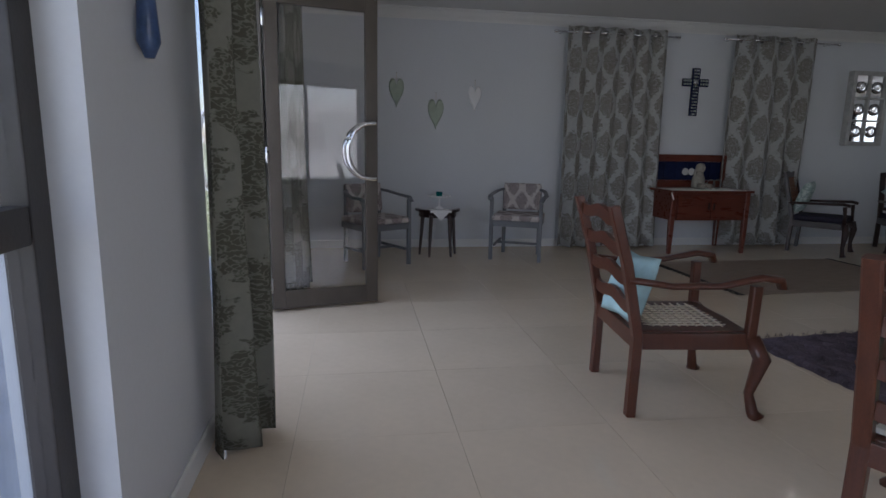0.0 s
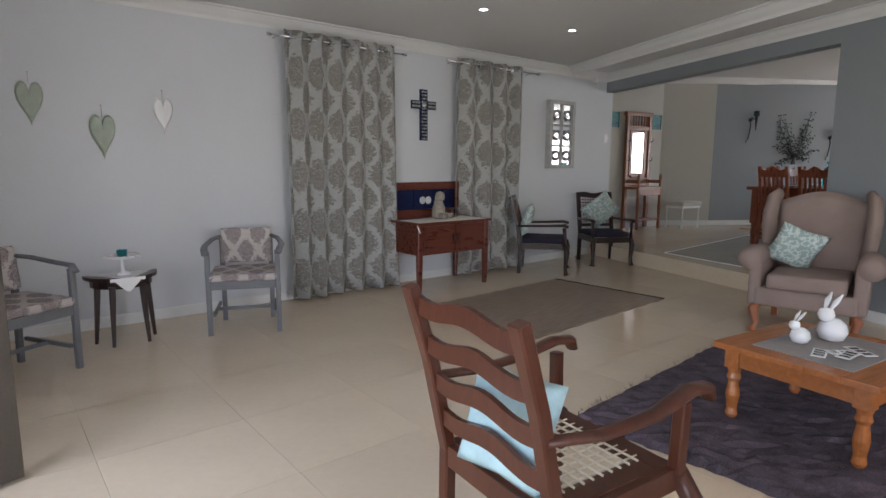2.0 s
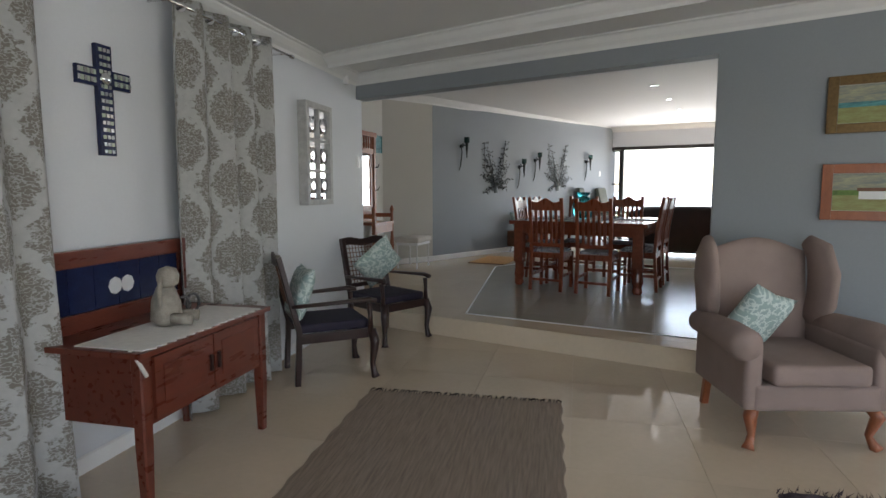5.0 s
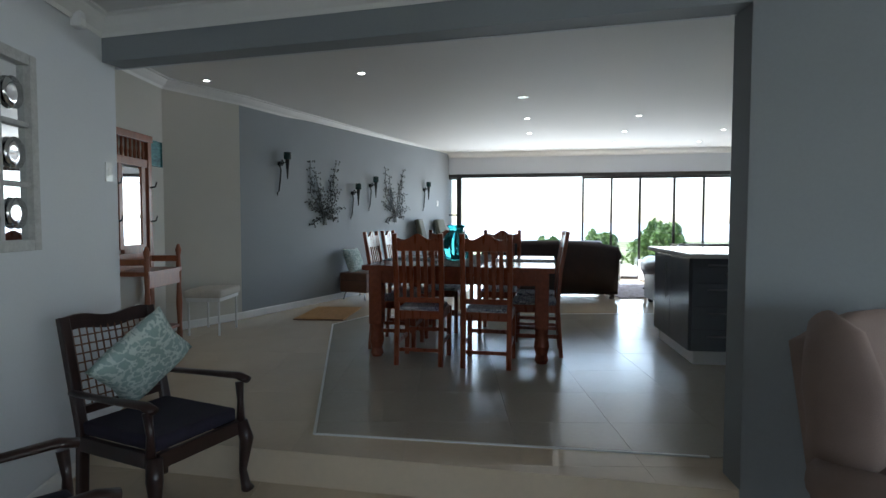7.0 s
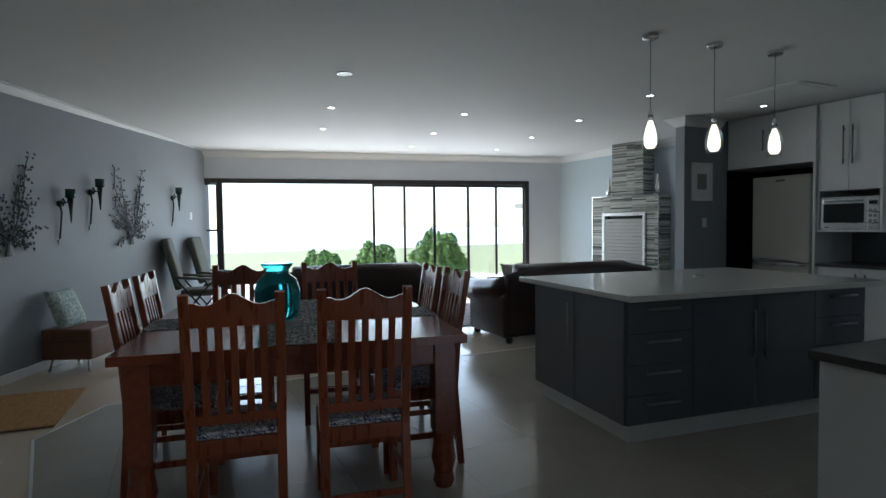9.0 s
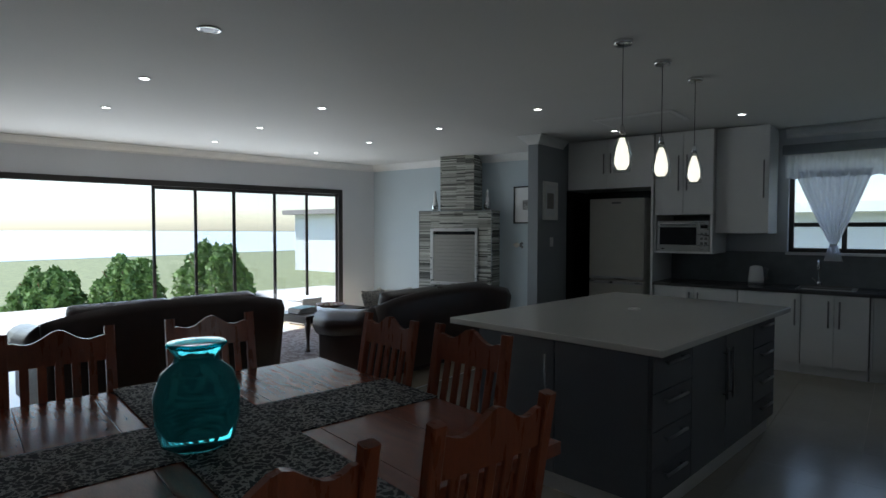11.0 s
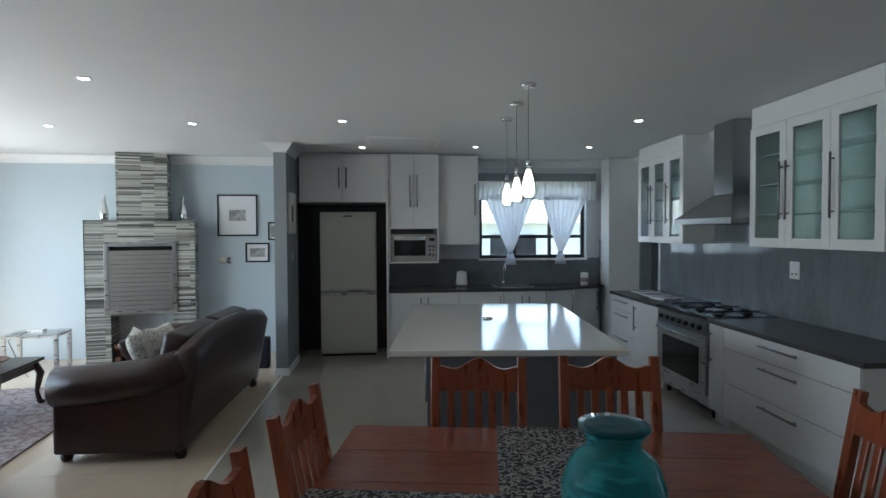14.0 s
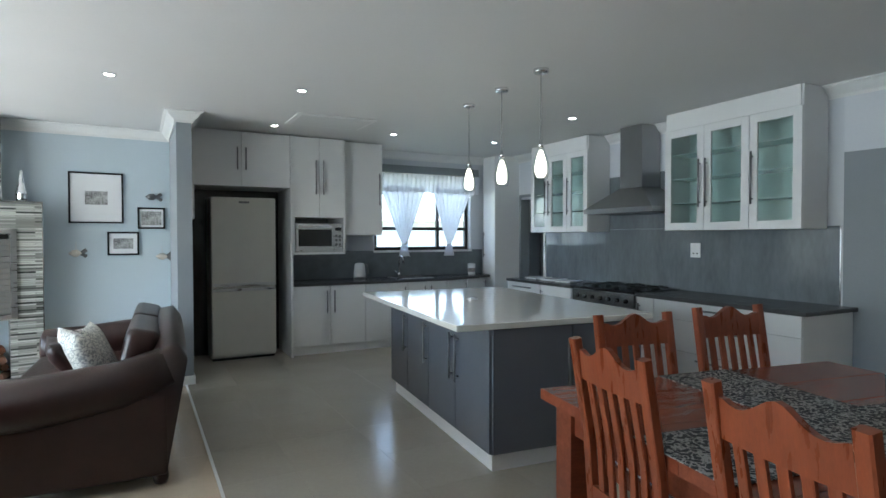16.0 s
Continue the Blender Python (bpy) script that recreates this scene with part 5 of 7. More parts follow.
t = thing("throw", "crumpled white cloth draped on the armchair", "cloth", CB @ pose(-0.02, -0.12, 0.432))
part("cloth", box(-0.22, 0.22, -0.08, 0.1, 0, 0.02, 0.009), M["linen"], t)


def grey_chair(m, label):
    t = thing("tub_chair", label, "chair", m, "grey painted damask chairs")
    w = M["gray_wood"]
    for sx in (-1, 1):
        part("front_leg", sweep([(sx * 0.25, 0.22, 0), (sx * 0.25, 0.22, 0.64)], (0.018, 0.018), (1, 0, 0), square=True), w, t)
        part("back_leg", sweep([(sx * 0.19, -0.24, 0), (sx * 0.19, -0.22, 0.70)], (0.018, 0.018), (1, 0, 0), square=True), w, t)
        part("arm", sweep([(sx * 0.26, 0.25, 0.62), (sx * 0.27, 0.2, 0.655), (sx * 0.285, 0.05, 0.66), (sx * 0.25, -0.14, 0.69), (sx * 0.17, -0.235, 0.71)], [(0.024, 0.012), (0.026, 0.015), (0.024, 0.014), (0.022, 0.014), (0.02, 0.014)], (1, 0, 0), seg=8), w, t, smooth=True)
        part("stretcher", box(sx * 0.22 - 0.01, sx * 0.22 + 0.01, -0.22, 0.21, 0.14, 0.165, 0.003), w, t)
        part("side_rail", box(sx * 0.235 - 0.01, sx * 0.235 + 0.01, -0.22, 0.22, 0.35, 0.41, 0.003), w, t)
    part("cross_stretcher", box(-0.21, 0.21, -0.01, 0.01, 0.14, 0.165, 0.003), w, t)
    part("front_rail", box(-0.23, 0.23, 0.21, 0.235, 0.35, 0.41, 0.003), w, t)
    part("back_rail", box(-0.18, 0.18, -0.24, -0.22, 0.35, 0.41, 0.003), w, t)
    uv_box(part("seat", box(-0.25, 0.25, -0.22, 0.24, 0.41, 0.465, 0.022, seg=3), M["damask_seat"], t, "brown and cream damask seat", True))
    uv_box(part("back_pad", box(-0.2, 0.2, -0.04, 0.03, 0.0, 0.28, 0.03, pose(0, -0.19, 0.49, 8), 3), M["damask_seat"], t, "brown and cream damask back pad", True))
    return t


grey_chair(pose(1.39, 8.17, LF, 0, 0, 156), "grey painted tub chair with damask upholstery")
grey_chair(pose(-0.12, 7.95, LF, 0, 0, -150), "grey painted damask tub chair behind the open door")

t = thing("side_table", "small dark half-round side table with three legs", "side table", pose(0.56, 8.30, LF))
part("top", prism([(0.24 * math.cos(a), -0.26 * math.sin(a) + 0.12) for a in [k * math.pi / 12 for k in range(12, -1, -1)]], 0.47, 0.495), M["dark_wood"], t)
part("apron", prism([(0.20 * math.cos(a), -0.21 * math.sin(a) + 0.11) for a in [k * math.pi / 10 for k in range(10, -1, -1)]], 0.41, 0.469), M["dark_wood"], t)
for x, y in ((-0.16, 0.07), (0.16, 0.07), (-0.09, -0.08), (0.1, -0.08)):
    part("leg", sweep([(x, y, 0.43), (x * 1.1, y, 0.2), (x * 1.2, y * 1.1, 0.0)], [(0.02, 0.02), (0.016, 0.016), (0.011, 0.011)], (1, 0, 0), square=True), M["dark_wood"], t)
t = thing("doily", "white linen cloth laid over the side table", "cloth", pose(0.56, 8.30, LF + 0.495))
part("cloth", prism([(-0.2, 0.1), (-0.02, -0.155), (0.02, -0.155), (0.2, 0.1)], 0.0, 0.004), M["ceramic"], t)
bm = bmesh.new()
add_prism(bm, [(-0.11, -0.152), (0.0, -0.152), (0.11, -0.152), (0.11, -0.156), (-0.11, -0.156)], -0.02, 0.003)
add_sweep(bm, [(0, -0.155, 0.0), (0, -0.156, -0.10)], [(0.1, 0.002), (0.006, 0.002)], (1, 0, 0), square=True)
part("overhang", bm, M["ceramic"], t)
t = thing("cake_stand", "white scalloped ceramic cake stand", "cake stand", pose(0.56, 8.30, LF + 0.499))
part("foot", lathe([(0.05, 0), (0.045, 0.012), (0.014, 0.03), (0.012, 0.10), (0.02, 0.115)], 18), M["ceramic"], t, smooth=True)
part("plate", lathe([(0.02, 0.112), (0.10, 0.12), (0.105, 0.14), (0.098, 0.14), (0.09, 0.126)], 24), M["ceramic"], t, smooth=True)
for k in range(12):
    a = k * math.pi / 6
    part("scallop", lathe([(0.018, 0.128), (0.018, 0.142)], 8, pose(0.105 * math.cos(a), 0.105 * math.sin(a), 0)), M["ceramic"], t)
t = thing("candle", "teal candle in a small glass", "candle", pose(0.56, 8.30, LF + 0.499 + 0.127))
part("glass", lathe([(0.03, 0), (0.035, 0.05)], 16), M["teal_vase"], t, smooth=True)
part("wax", lathe([(0.028, 0.003), (0.03, 0.035)], 14), mat("teal_wax", (0.05, 0.35, 0.3), 0.5), t, smooth=True)


def heart(x, z, s, material, label):
    t = thing("wall_heart", label, "wall ornament", pose(x, NY - 0.018, z), "hanging hearts")
    bm = bmesh.new()
    N = 28
    front, back, edge = [], [], []
    for k in range(N):
        a = 2 * math.pi * k / N
        hx, hz = 0.016 * 16 * math.sin(a) ** 3 / 4, (13 * math.cos(a) - 5 * math.cos(2 * a) - 2 * math.cos(3 * a) - math.cos(4 * a)) / 62
        p = (hx * s * 5.0, hz * s * 2.6)
        edge.append(bm.verts.new((p[0], 0.012, p[1])))
        front.append(bm.verts.new((p[0] * 0.85, -0.012, p[1] * 0.85)))
    c = bm.verts.new((0, -0.016, 0))
    for k in range(N):
        j = (k + 1) % N
        bm.faces.new((edge[k], edge[j], front[j], front[k]))
        bm.faces.new((front[k], front[j], c))
    bm.faces.new(edge[::-1])
    part("plaque", bm, material, t, smooth=False)
    part("string", sweep([(0, 0.0, 0.12 * s / 0.3 * 1.1), (0, 0.008, 0.2 * s / 0.3 * 1.1)], 0.003), M["linen"], t)
    part("nail", sweep([(0, -0.005, 0.2 * s / 0.3 * 1.1), (0, 0.018, 0.2 * s / 0.3 * 1.1)], 0.004), M["pewter"], t)


heart(0.145, 1.55, 0.26, M["sage"], "sage green embossed wall heart on a string")
heart(0.58, 1.335, 0.28, M["sage"], "sage green wall heart with pierced middle")
heart(1.015, 1.51, 0.24, M["ceramic"], "white wire-edged wall heart on a string")

# cross
t = thing("wall_cross", "mosaic cross of blue and silver pieces", "cross", pose(3.65, NY, 1.372))
part("upright", box(-0.048, 0.048, -0.025, 0, 0, 0.545, 0.004), M["blue_tile"], t)
part("crossbar", box(-0.165, 0.165, -0.024, -0.001, 0.335, 0.425, 0.004), M["blue_tile"], t)
for k in range(15):
    for dx in (-0.024, 0.0, 0.024):
        part("chip", box(dx - 0.009, dx + 0.009, -0.029, -0.0252, 0.012 + 0.0355 * k, 0.03 + 0.0355 * k), M["chrome"] if (k + int(dx * 100)) % 3 else M["sage"], t)
for k in range(6):
    for dz in (0.352, 0.39):
        for s in (-1, 1):
            x = s * (0.065 + 0.018 * k)
            part("chip", box(x - 0.007, x + 0.007, -0.029, -0.0242, dz, dz + 0.024), M["chrome"] if k % 2 else M["sage"], t)
part("centre", lathe([(0.035, 0), (0.025, 0.012), (0.005, 0.016)], 16, pose(0, -0.026, 0.38, 90)), M["chrome"], t, smooth=True)

# server cabinet
t = thing("server_cabinet", "red-brown wooden server with tiled splashback", "cabinet", pose(3.62, 8.50, LF))
w = M["brown_wood"]
w2 = mat("red_wood", (0.13, 0.031, 0.018), 0.28, var=0.22, scale=6, fine=50, stretch=(1, 5, 5), bump=0.05)
part("top", box(-0.50, 0.50, -0.30, 0.28, 0.69, 0.715, 0.004), w2, t)
part("case", box(-0.46, 0.46, -0.26, 0.27, 0.38, 0.69, 0.003), w2, t)
for s in (-1, 1):
    d = part("door", box(min(s * 0.005, s * 0.40), max(s * 0.005, s * 0.40), -0.278, -0.262, 0.40, 0.675, 0.003), w2, t)
    part("field", box(min(s * 0.06, s * 0.35), max(s * 0.06, s * 0.35), -0.284, -0.279, 0.45, 0.63, 0.003), w2, d)
    part("latch", box(s * 0.03 - 0.008, s * 0.03 + 0.008, -0.292, -0.279, 0.50, 0.58, 0.003), M["dark_wood"], d)
for x in (-0.45, 0.45):
    for y in (-0.25, 0.25):
        part("leg", sweep([(x, y, 0.69), (x, y, 0.3), (x, y, 0.0)], [(0.028, 0.028), (0.028, 0.028), (0.02, 0.02)], (1, 0, 0), square=True), w2, t)
part("back_frame", box(-0.48, 0.48, 0.25, 0.285, 0.716, 0.80, 0.003), w2, t)
part("back_rail", box(-0.50, 0.50, 0.245, 0.29, 1.02, 1.10, 0.006), w2, t)
for x in (-0.47, 0.47):
    part("back_stile", box(x - 0.03, x + 0.03, 0.25, 0.285, 0.80, 1.02, 0.003), w2, t)
for k in range(6):
    x = -0.44 + k * 0.88 / 6
    part("tile", box(x + 0.002, x + 0.88 / 6 - 0.002, 0.262, 0.278, 0.802, 1.018, 0.002), M["blue_tile"], t)
for x in (-0.02, 0.06):
    part("tile_motif", lathe([(0.045, 0), (0.04, 0.004)], 8, pose(x, 0.261, 0.90, 90)), M["ceramic"], t, "white printed tile motif")
t = thing("lace_runner", "white lace-edged runner hanging off the server", "cloth", pose(3.62, 8.45, LF + 0.715))
part("cloth", box(-0.46, 0.42, -0.225, 0.12, 0, 0.004), M["lace"], t)
bm = bmesh.new()
for k in range(14):
    x = -0.44 + k * 0.062
    add_prism(bm, [(x, -0.225), (x + 0.062, -0.225), (x + 0.031, -0.25)], 0, 0.004)
part("lace_edge", bm, M["lace"], t)
part("tassel", sweep([(-0.47, -0.17, 0.002), (-0.475, -0.2, -0.02), (-0.475, -0.255, -0.1)], (0.008, 0.008)), M["lace"], t)


def figure(name, label, m, s):
    """Seated figurine with long ears, one plain mesh."""
    bm = bmesh.new()
    for prof, mm in (([(0.03, 0), (0.055, 0.02), (0.05, 0.09), (0.03, 0.14)], pose(0, 0, 0)), ([(0.005, -0.04), (0.035, -0.02), (0.04, 0.01), (0.03, 0.035), (0.005, 0.045)], pose(0, -0.01, 0.17))):
        add_lathe(bm, prof, 14, mm @ Matrix.Scale(1, 4))
    for sx in (-1, 1):
        add_sweep(bm, [(sx * 0.02, 0, 0.19), (sx * 0.045, 0.005, 0.13), (sx * 0.05, 0, 0.07)], [(0.012, 0.006), (0.018, 0.008), (0.008, 0.005)])
        add_sweep(bm, [(sx * 0.035, -0.03, 0.03), (sx * 0.04, -0.10, 0.025)], 0.02)
    bmesh.ops.scale(bm, vec=(s, s, s), verts=bm.verts[:])
    ob = mesh_ob(name, bm, M["stone"], True)
    ob.matrix_basis = m
    tagged(ob, label, "figurine")


figure("figurine", "pale stone long-eared figurine sitting on the server", pose(3.58, 8.45, LF + 0.72, 0, 0, 20), 1.35)
t = thing("wire_ornament", "small silver wire heart ornament on the server", "ornament", pose(3.78, 8.51, LF + 0.72))
part("ring", sweep([(0.05 * math.cos(a), 0, 0.05 + 0.05 * math.sin(a)) for a in [k * math.pi / 8 for k in range(17)]], 0.008), M["pewter"], t, smooth=True)
part("ring", sweep([(0.09 + 0.05 * math.cos(a), 0.01, 0.05 + 0.05 * math.sin(a)) for a in [k * math.pi / 8 for k in range(17)]], 0.008), M["pewter"], t, smooth=True)


def dark_chair(m, label):
    t = thing("armchair", label, "armchair", m, "dark armchairs with navy seats")
    w = M["dark_wood"]
    for s in (-1, 1):
        part("back_post", sweep([(s * 0.23, -0.27, 0), (s * 0.23, -0.25, 0.38), (s * 0.23, -0.38, 0.92)], (0.024, 0.02), (1, 0, 0), square=True), w, t)
        cabriole(t, s * 0.25, 0.27, 0.36, w, s * 0.5, 0.6, "front_leg")
        part("arm_post", sweep([(s * 0.26, 0.26, 0.34), (s * 0.26, 0.26, 0.46), (s * 0.265, 0.25, 0.56)], [(0.024, 0.024), (0.016, 0.016), (0.022, 0.022)], (1, 0, 0), seg=10), w, t, smooth=True)
        part("arm", sweep([(s * 0.245, -0.30, 0.57), (s * 0.265, 0.0, 0.58), (s * 0.27, 0.24, 0.59), (s * 0.27, 0.30, 0.575)], [(0.02, 0.014), (0.026, 0.015), (0.03, 0.018), (0.026, 0.018)], (1, 0, 0), seg=10), w, t, smooth=True)
        part("side_rail", box(s * 0.24 - 0.014, s * 0.24 + 0.014, -0.26, 0.27, 0.30, 0.37, 0.004), w, t)
    part("front_rail", box(-0.23, 0.23, 0.255, 0.28, 0.30, 0.37, 0.004), w, t)
    part("crest_rail", wavy_slat(0.48, 0.885, -0.37, 0.07, -0.012), w, t)
    part("mid_rail", box(-0.22, 0.22, -0.285, -0.262, 0.46, 0.50, 0.003), w, t)
    for k in range(12):
        x = -0.2 + 0.0364 * k
        part("cane", sweep([(x, -0.275, 0.50), (x, -0.362, 0.86)], 0.004), M["tan"], t)
    for k in range(8):
        z = 0.53 + 0.042 * k
        part("cane", sweep([(-0.22, -0.275 - (z - 0.5) * 0.242, z), (0.22, -0.275 - (z - 0.5) * 0.242, z)], 0.004), M["tan"], t)
    part("seat", box(-0.235, 0.235, -0.25, 0.26, 0.37, 0.435, 0.025, seg=3), M["navy"], t, "dark navy seat cushion", True)
    return t


D1 = pose(5.12, 8.32, LF, 0, 0, -142)
D2 = pose(6.23, 8.23, LF, 0, 0, 149)
dark_chair(D1, "dark wooden armchair with navy seat beside the curtain")
dark_chair(D2, "dark wooden armchair with cane back and navy seat")
pillow("pale green leaf print cushion on dark armchair", D1 @ pose(0, -0.20, 0.63, 72, 0, 3), M["pillow_blue"], 0.40, 0.12)
pillow("pale green leaf print cushion standing on its corner", D2 @ pose(0, -0.12, 0.70, 66, 0, 0) @ pose(0, 0, 0, 0, 0, 45), M["pillow_blue"], 0.42, 0.13)

# wall decoration: old window with plates
t = thing("window_decor", "old grey window frame with plates over mirror glass", "wall decoration", pose(5.94, NY, 1.07))
for x in (-0.255, 0.205):
    part("stile", box(x, x + 0.05, -0.085, 0, 0, 0.89, 0.004), mat("worn_white", (0.46, 0.46, 0.45), 0.6, var=0.2, scale=20) if x < 0 else bpy.data.materials["worn_white"], t)
WW = bpy.data.materials["worn_white"]
for z in (0.0, 0.84):
    part("rail", box(-0.205, 0.205, -0.084, 0, z, z + 0.05, 0.004), WW, t)
part("mullion", box(-0.014, 0.014, -0.076, -0.002, 0.05, 0.84, 0.003), WW, t)
for z in (0.30, 0.57):
    part("glazing_bar", box(-0.205, 0.205, -0.075, -0.003, z - 0.012, z + 0.012, 0.003), WW, t)
part("mirror", box(-0.205, 0.205, -0.055, -0.004, 0.05, 0.84), M["mirror"], t, "mirror glass")
for x in (-0.11, 0.11):
    for z in (0.17, 0.435, 0.70):
        part("plate", lathe([(0.03, 0), (0.07, 0.008), (0.072, 0.012), (0.028, 0.006)], 20, pose(x, -0.057, z, 90)), M["chrome"], t, "round silver plate", True)


def switch(m, label="white wall switch plate"):
    t = thing("light_switch", label, "light switch", m)
    part("plate", box(-0.04, 0.04, -0.008, 0, -0.06, 0.06, 0.003), M["ceramic"], t)
    part("rocker", box(-0.015, 0.015, -0.012, -0.008, -0.025, 0.025, 0.002), M["trim"], t)


switch(pose(7.04, NY, 1.505))
t = thing("alarm_sensor", "small white motion alarm sensor under the cornice", "sensor", pose(6.69, NY, 2.31))
part("case", box(-0.035, 0.035, -0.05, 0, -0.05, 0.06, 0.012), M["ceramic"], t)
part("lens", box(-0.022, 0.022, -0.054, -0.0505, -0.04, 0.0, 0.001), M["trim"], t)
t = thing("wall_ornament", "blue hanging ornament on the wall", "wall ornament", pose(WX + 0.035, 4.10, 1.20))
part("body", lathe([(0.012, -0.02), (0.03, 0.02), (0.024, 0.12), (0.01, 0.2)], 14), mat("blue_glaze", (0.05, 0.09, 0.2), 0.3, var=0.3, scale=20), t, smooth=True)
part("hook", sweep([(0, 0, 0.19), (0.0, 0, 0.24)], 0.004), M["pewter"], t)

# rugs
t = thing("rug", "grey-brown flatwoven rug with dark fringes", "rug", pose(3.80, 7.165, LF, 0, 0, 2.6))
bm = bmesh.new()
rows = []
for i in range(31):
    rows.append([bm.verts.new((-1.03 + 2.06 * i / 30, y + 0.008 * math.sin(i * 1.7 + y * 9), z)) for y, z in ((-0.65, 0.001), (-0.645, 0.008), (0.645, 0.008), (0.65, 0.001))])
for a, b in zip(rows, rows[1:]):
    for j in range(3):
        bm.faces.new((a[j], a[j + 1], b[j + 1], b[j]))
part("weave", bm, M["rug_flat"], t)
for s in (-1, 1):
    bm = bmesh.new()
    rnd = random.Random(s)
    for k in range(64):
        y = -0.64 + k * 0.0203
        add_sweep(bm, [(s * 1.02, y, 0.006), (s * 1.05, y + rnd.uniform(-0.01, 0.01), 0.006), (s * 1.085, y + rnd.uniform(-0.02, 0.02), 0.003)], (0.004, 0.003), seg=5)
    part("fringe", bm, M["black_thread"], t, "dark knotted fringe")
t = thing("shag_rug", "dark purple-grey shaggy rug under the coffee table", "rug", pose(2.05, 5.46, LF, 0, 0, 3.5) @ Matrix.Diagonal((1.05, 1, 1, 1)))
bm = bmesh.new()
rnd = random.Random(4)
N, K = 46, 60
grid = [[bm.verts.new((1.84 * i / N + rnd.uniform(-0.012, 0.012), -2.5 * j / K + rnd.uniform(-0.012, 0.012), 0.002 if i in (0, N) or j in (0, K) else 0.022 + rnd.uniform(-0.008, 0.012))) for j in range(K + 1)] for i in range(N + 1)]
for i in range(N):
    for j in range(K):
        bm.faces.new((grid[i][j], grid[i][j + 1], grid[i + 1][j + 1], grid[i + 1][j]))
part("rug_body", bm, M["rug_shag"], t)
bm = bmesh.new()
for k in range(9000):
    x, y = rnd.uniform(-0.01, 1.85), -rnd.uniform(-0.01, 2.51)
    dx, dy = rnd.uniform(-0.022, 0.022), rnd.uniform(-0.022, 0.022)
    h = rnd.uniform(0.028, 0.048)
    a, b, c = bm.verts.new((x - 0.004, y, 0.012)), bm.verts.new((x + 0.004, y + 0.003, 0.012)), bm.verts.new((x + dx, y + dy, h))
    bm.faces.new((a, b, c))
part("shag_pile", bm, mat("shag_tufts", (0.06, 0.047, 0.06), 0.9, var=0.7, scale=5, fine=60, col2=(0.17, 0.13, 0.15)), t, "long shaggy pile")["kind"] = "stuff"

# coffee table
CT = pose(2.93, 4.62, LF + 0.022, 0, 0, -8)
t = thing("coffee_table", "orange pine coffee table with turned legs", "coffee table", CT)
for k in range(5):
    part("plank", box(-0.38, 0.38, -0.36 + 0.144 * k + 0.0006, -0.36 + 0.144 * (k + 1) - 0.0006, 0.36, 0.39, 0.004), M["pine"], t)
for a in ((-0.30, 0.30, -0.315, -0.295), (-0.30, 0.30, 0.295, 0.315), (-0.32, -0.30, -0.295, 0.295), (0.30, 0.32, -0.295, 0.295)):
    part("apron", box(*a, 0.27, 0.359, 0.003), M["pine"], t)
for sx in (-1, 1):
    for sy in (-1, 1):
        bm = bmesh.new()
        add_box(bm, -0.035, 0.035, -0.035, 0.035, 0.26, 0.36, 0.004)
        add_lathe(bm, [(0.022, 0), (0.03, 0.02), (0.024, 0.05), (0.034, 0.12), (0.024, 0.19), (0.034, 0.21), (0.028, 0.235), (0.034, 0.26)], 14)
        bmesh.ops.translate(bm, vec=(sx * 0.30, sy * 0.285, 0), verts=bm.verts[:])
        part("leg", bm, M["pine"], t)
t = thing("placemat", "grey linen mat on the coffee table", "cloth", CT @ pose(0, 0, 0.39))
part("cloth", box(-0.28, 0.28, -0.22, 0.22, 0, 0.004), M["gray_linen"], t)


def rabbit(m, s, label):
    bm = bmesh.new()
    add_lathe(bm, [(0.02, 0), (0.055, 0.012), (0.07, 0.05), (0.06, 0.09), (0.03, 0.115), (0.004, 0.12)], 18)
    add_lathe(bm, [(0.004, -0.04), (0.03, -0.025), (0.04, 0.0), (0.03, 0.028), (0.004, 0.036)], 16, pose(0.05, 0, 0.14))
    for sy in (-1, 1):
        add_sweep(bm, [(0.045, sy * 0.014, 0.165), (0.02, sy * 0.024, 0.21), (-0.01, sy * 0.03, 0.245)], [(0.008, 0.006), (0.017, 0.008), (0.005, 0.004)], (0, 1, 0), seg=8)
    add_lathe(bm, [(0.002, -0.02), (0.02, 0), (0.002, 0.02)], 10, pose(-0.065, 0, 0.04))
    bmesh.ops.scale(bm, vec=(s, s, s), verts=bm.verts[:])
    ob = mesh_ob("rabbit_ornament", bm, M["ceramic"], True)
    ob.matrix_basis = m
    tagged(ob, label, "ornament", "white rabbits")


rabbit(CT @ pose(0.12, 0.05, 0.394, 0, 0, 165), 0.98, "large white ceramic rabbit on the coffee table")
rabbit(CT @ pose(-0.06, 0.11, 0.394, 0, 0, 150), 0.66, "small white ceramic rabbit on the coffee table")
for k, (x, y, a) in enumerate(((-0.14, -0.02, 20), (-0.05, -0.08, -35), (0.02, -0.12, 60), (-0.1, -0.12, 5))):
    t = thing("domino_card", "black and white printed card on the mat", "card", CT @ pose(x, y, 0.394 + 0.004 * k, 0, 0, a), "loose cards")
    part("card", box(-0.07, 0.07, -0.03, 0.03, 0, 0.003), M["ceramic"], t)
    for q in (-0.04, 0.0, 0.04):
        part("print", box(q - 0.012, q + 0.012, -0.022, 0.022, 0.003, 0.0036), M["black"], t)

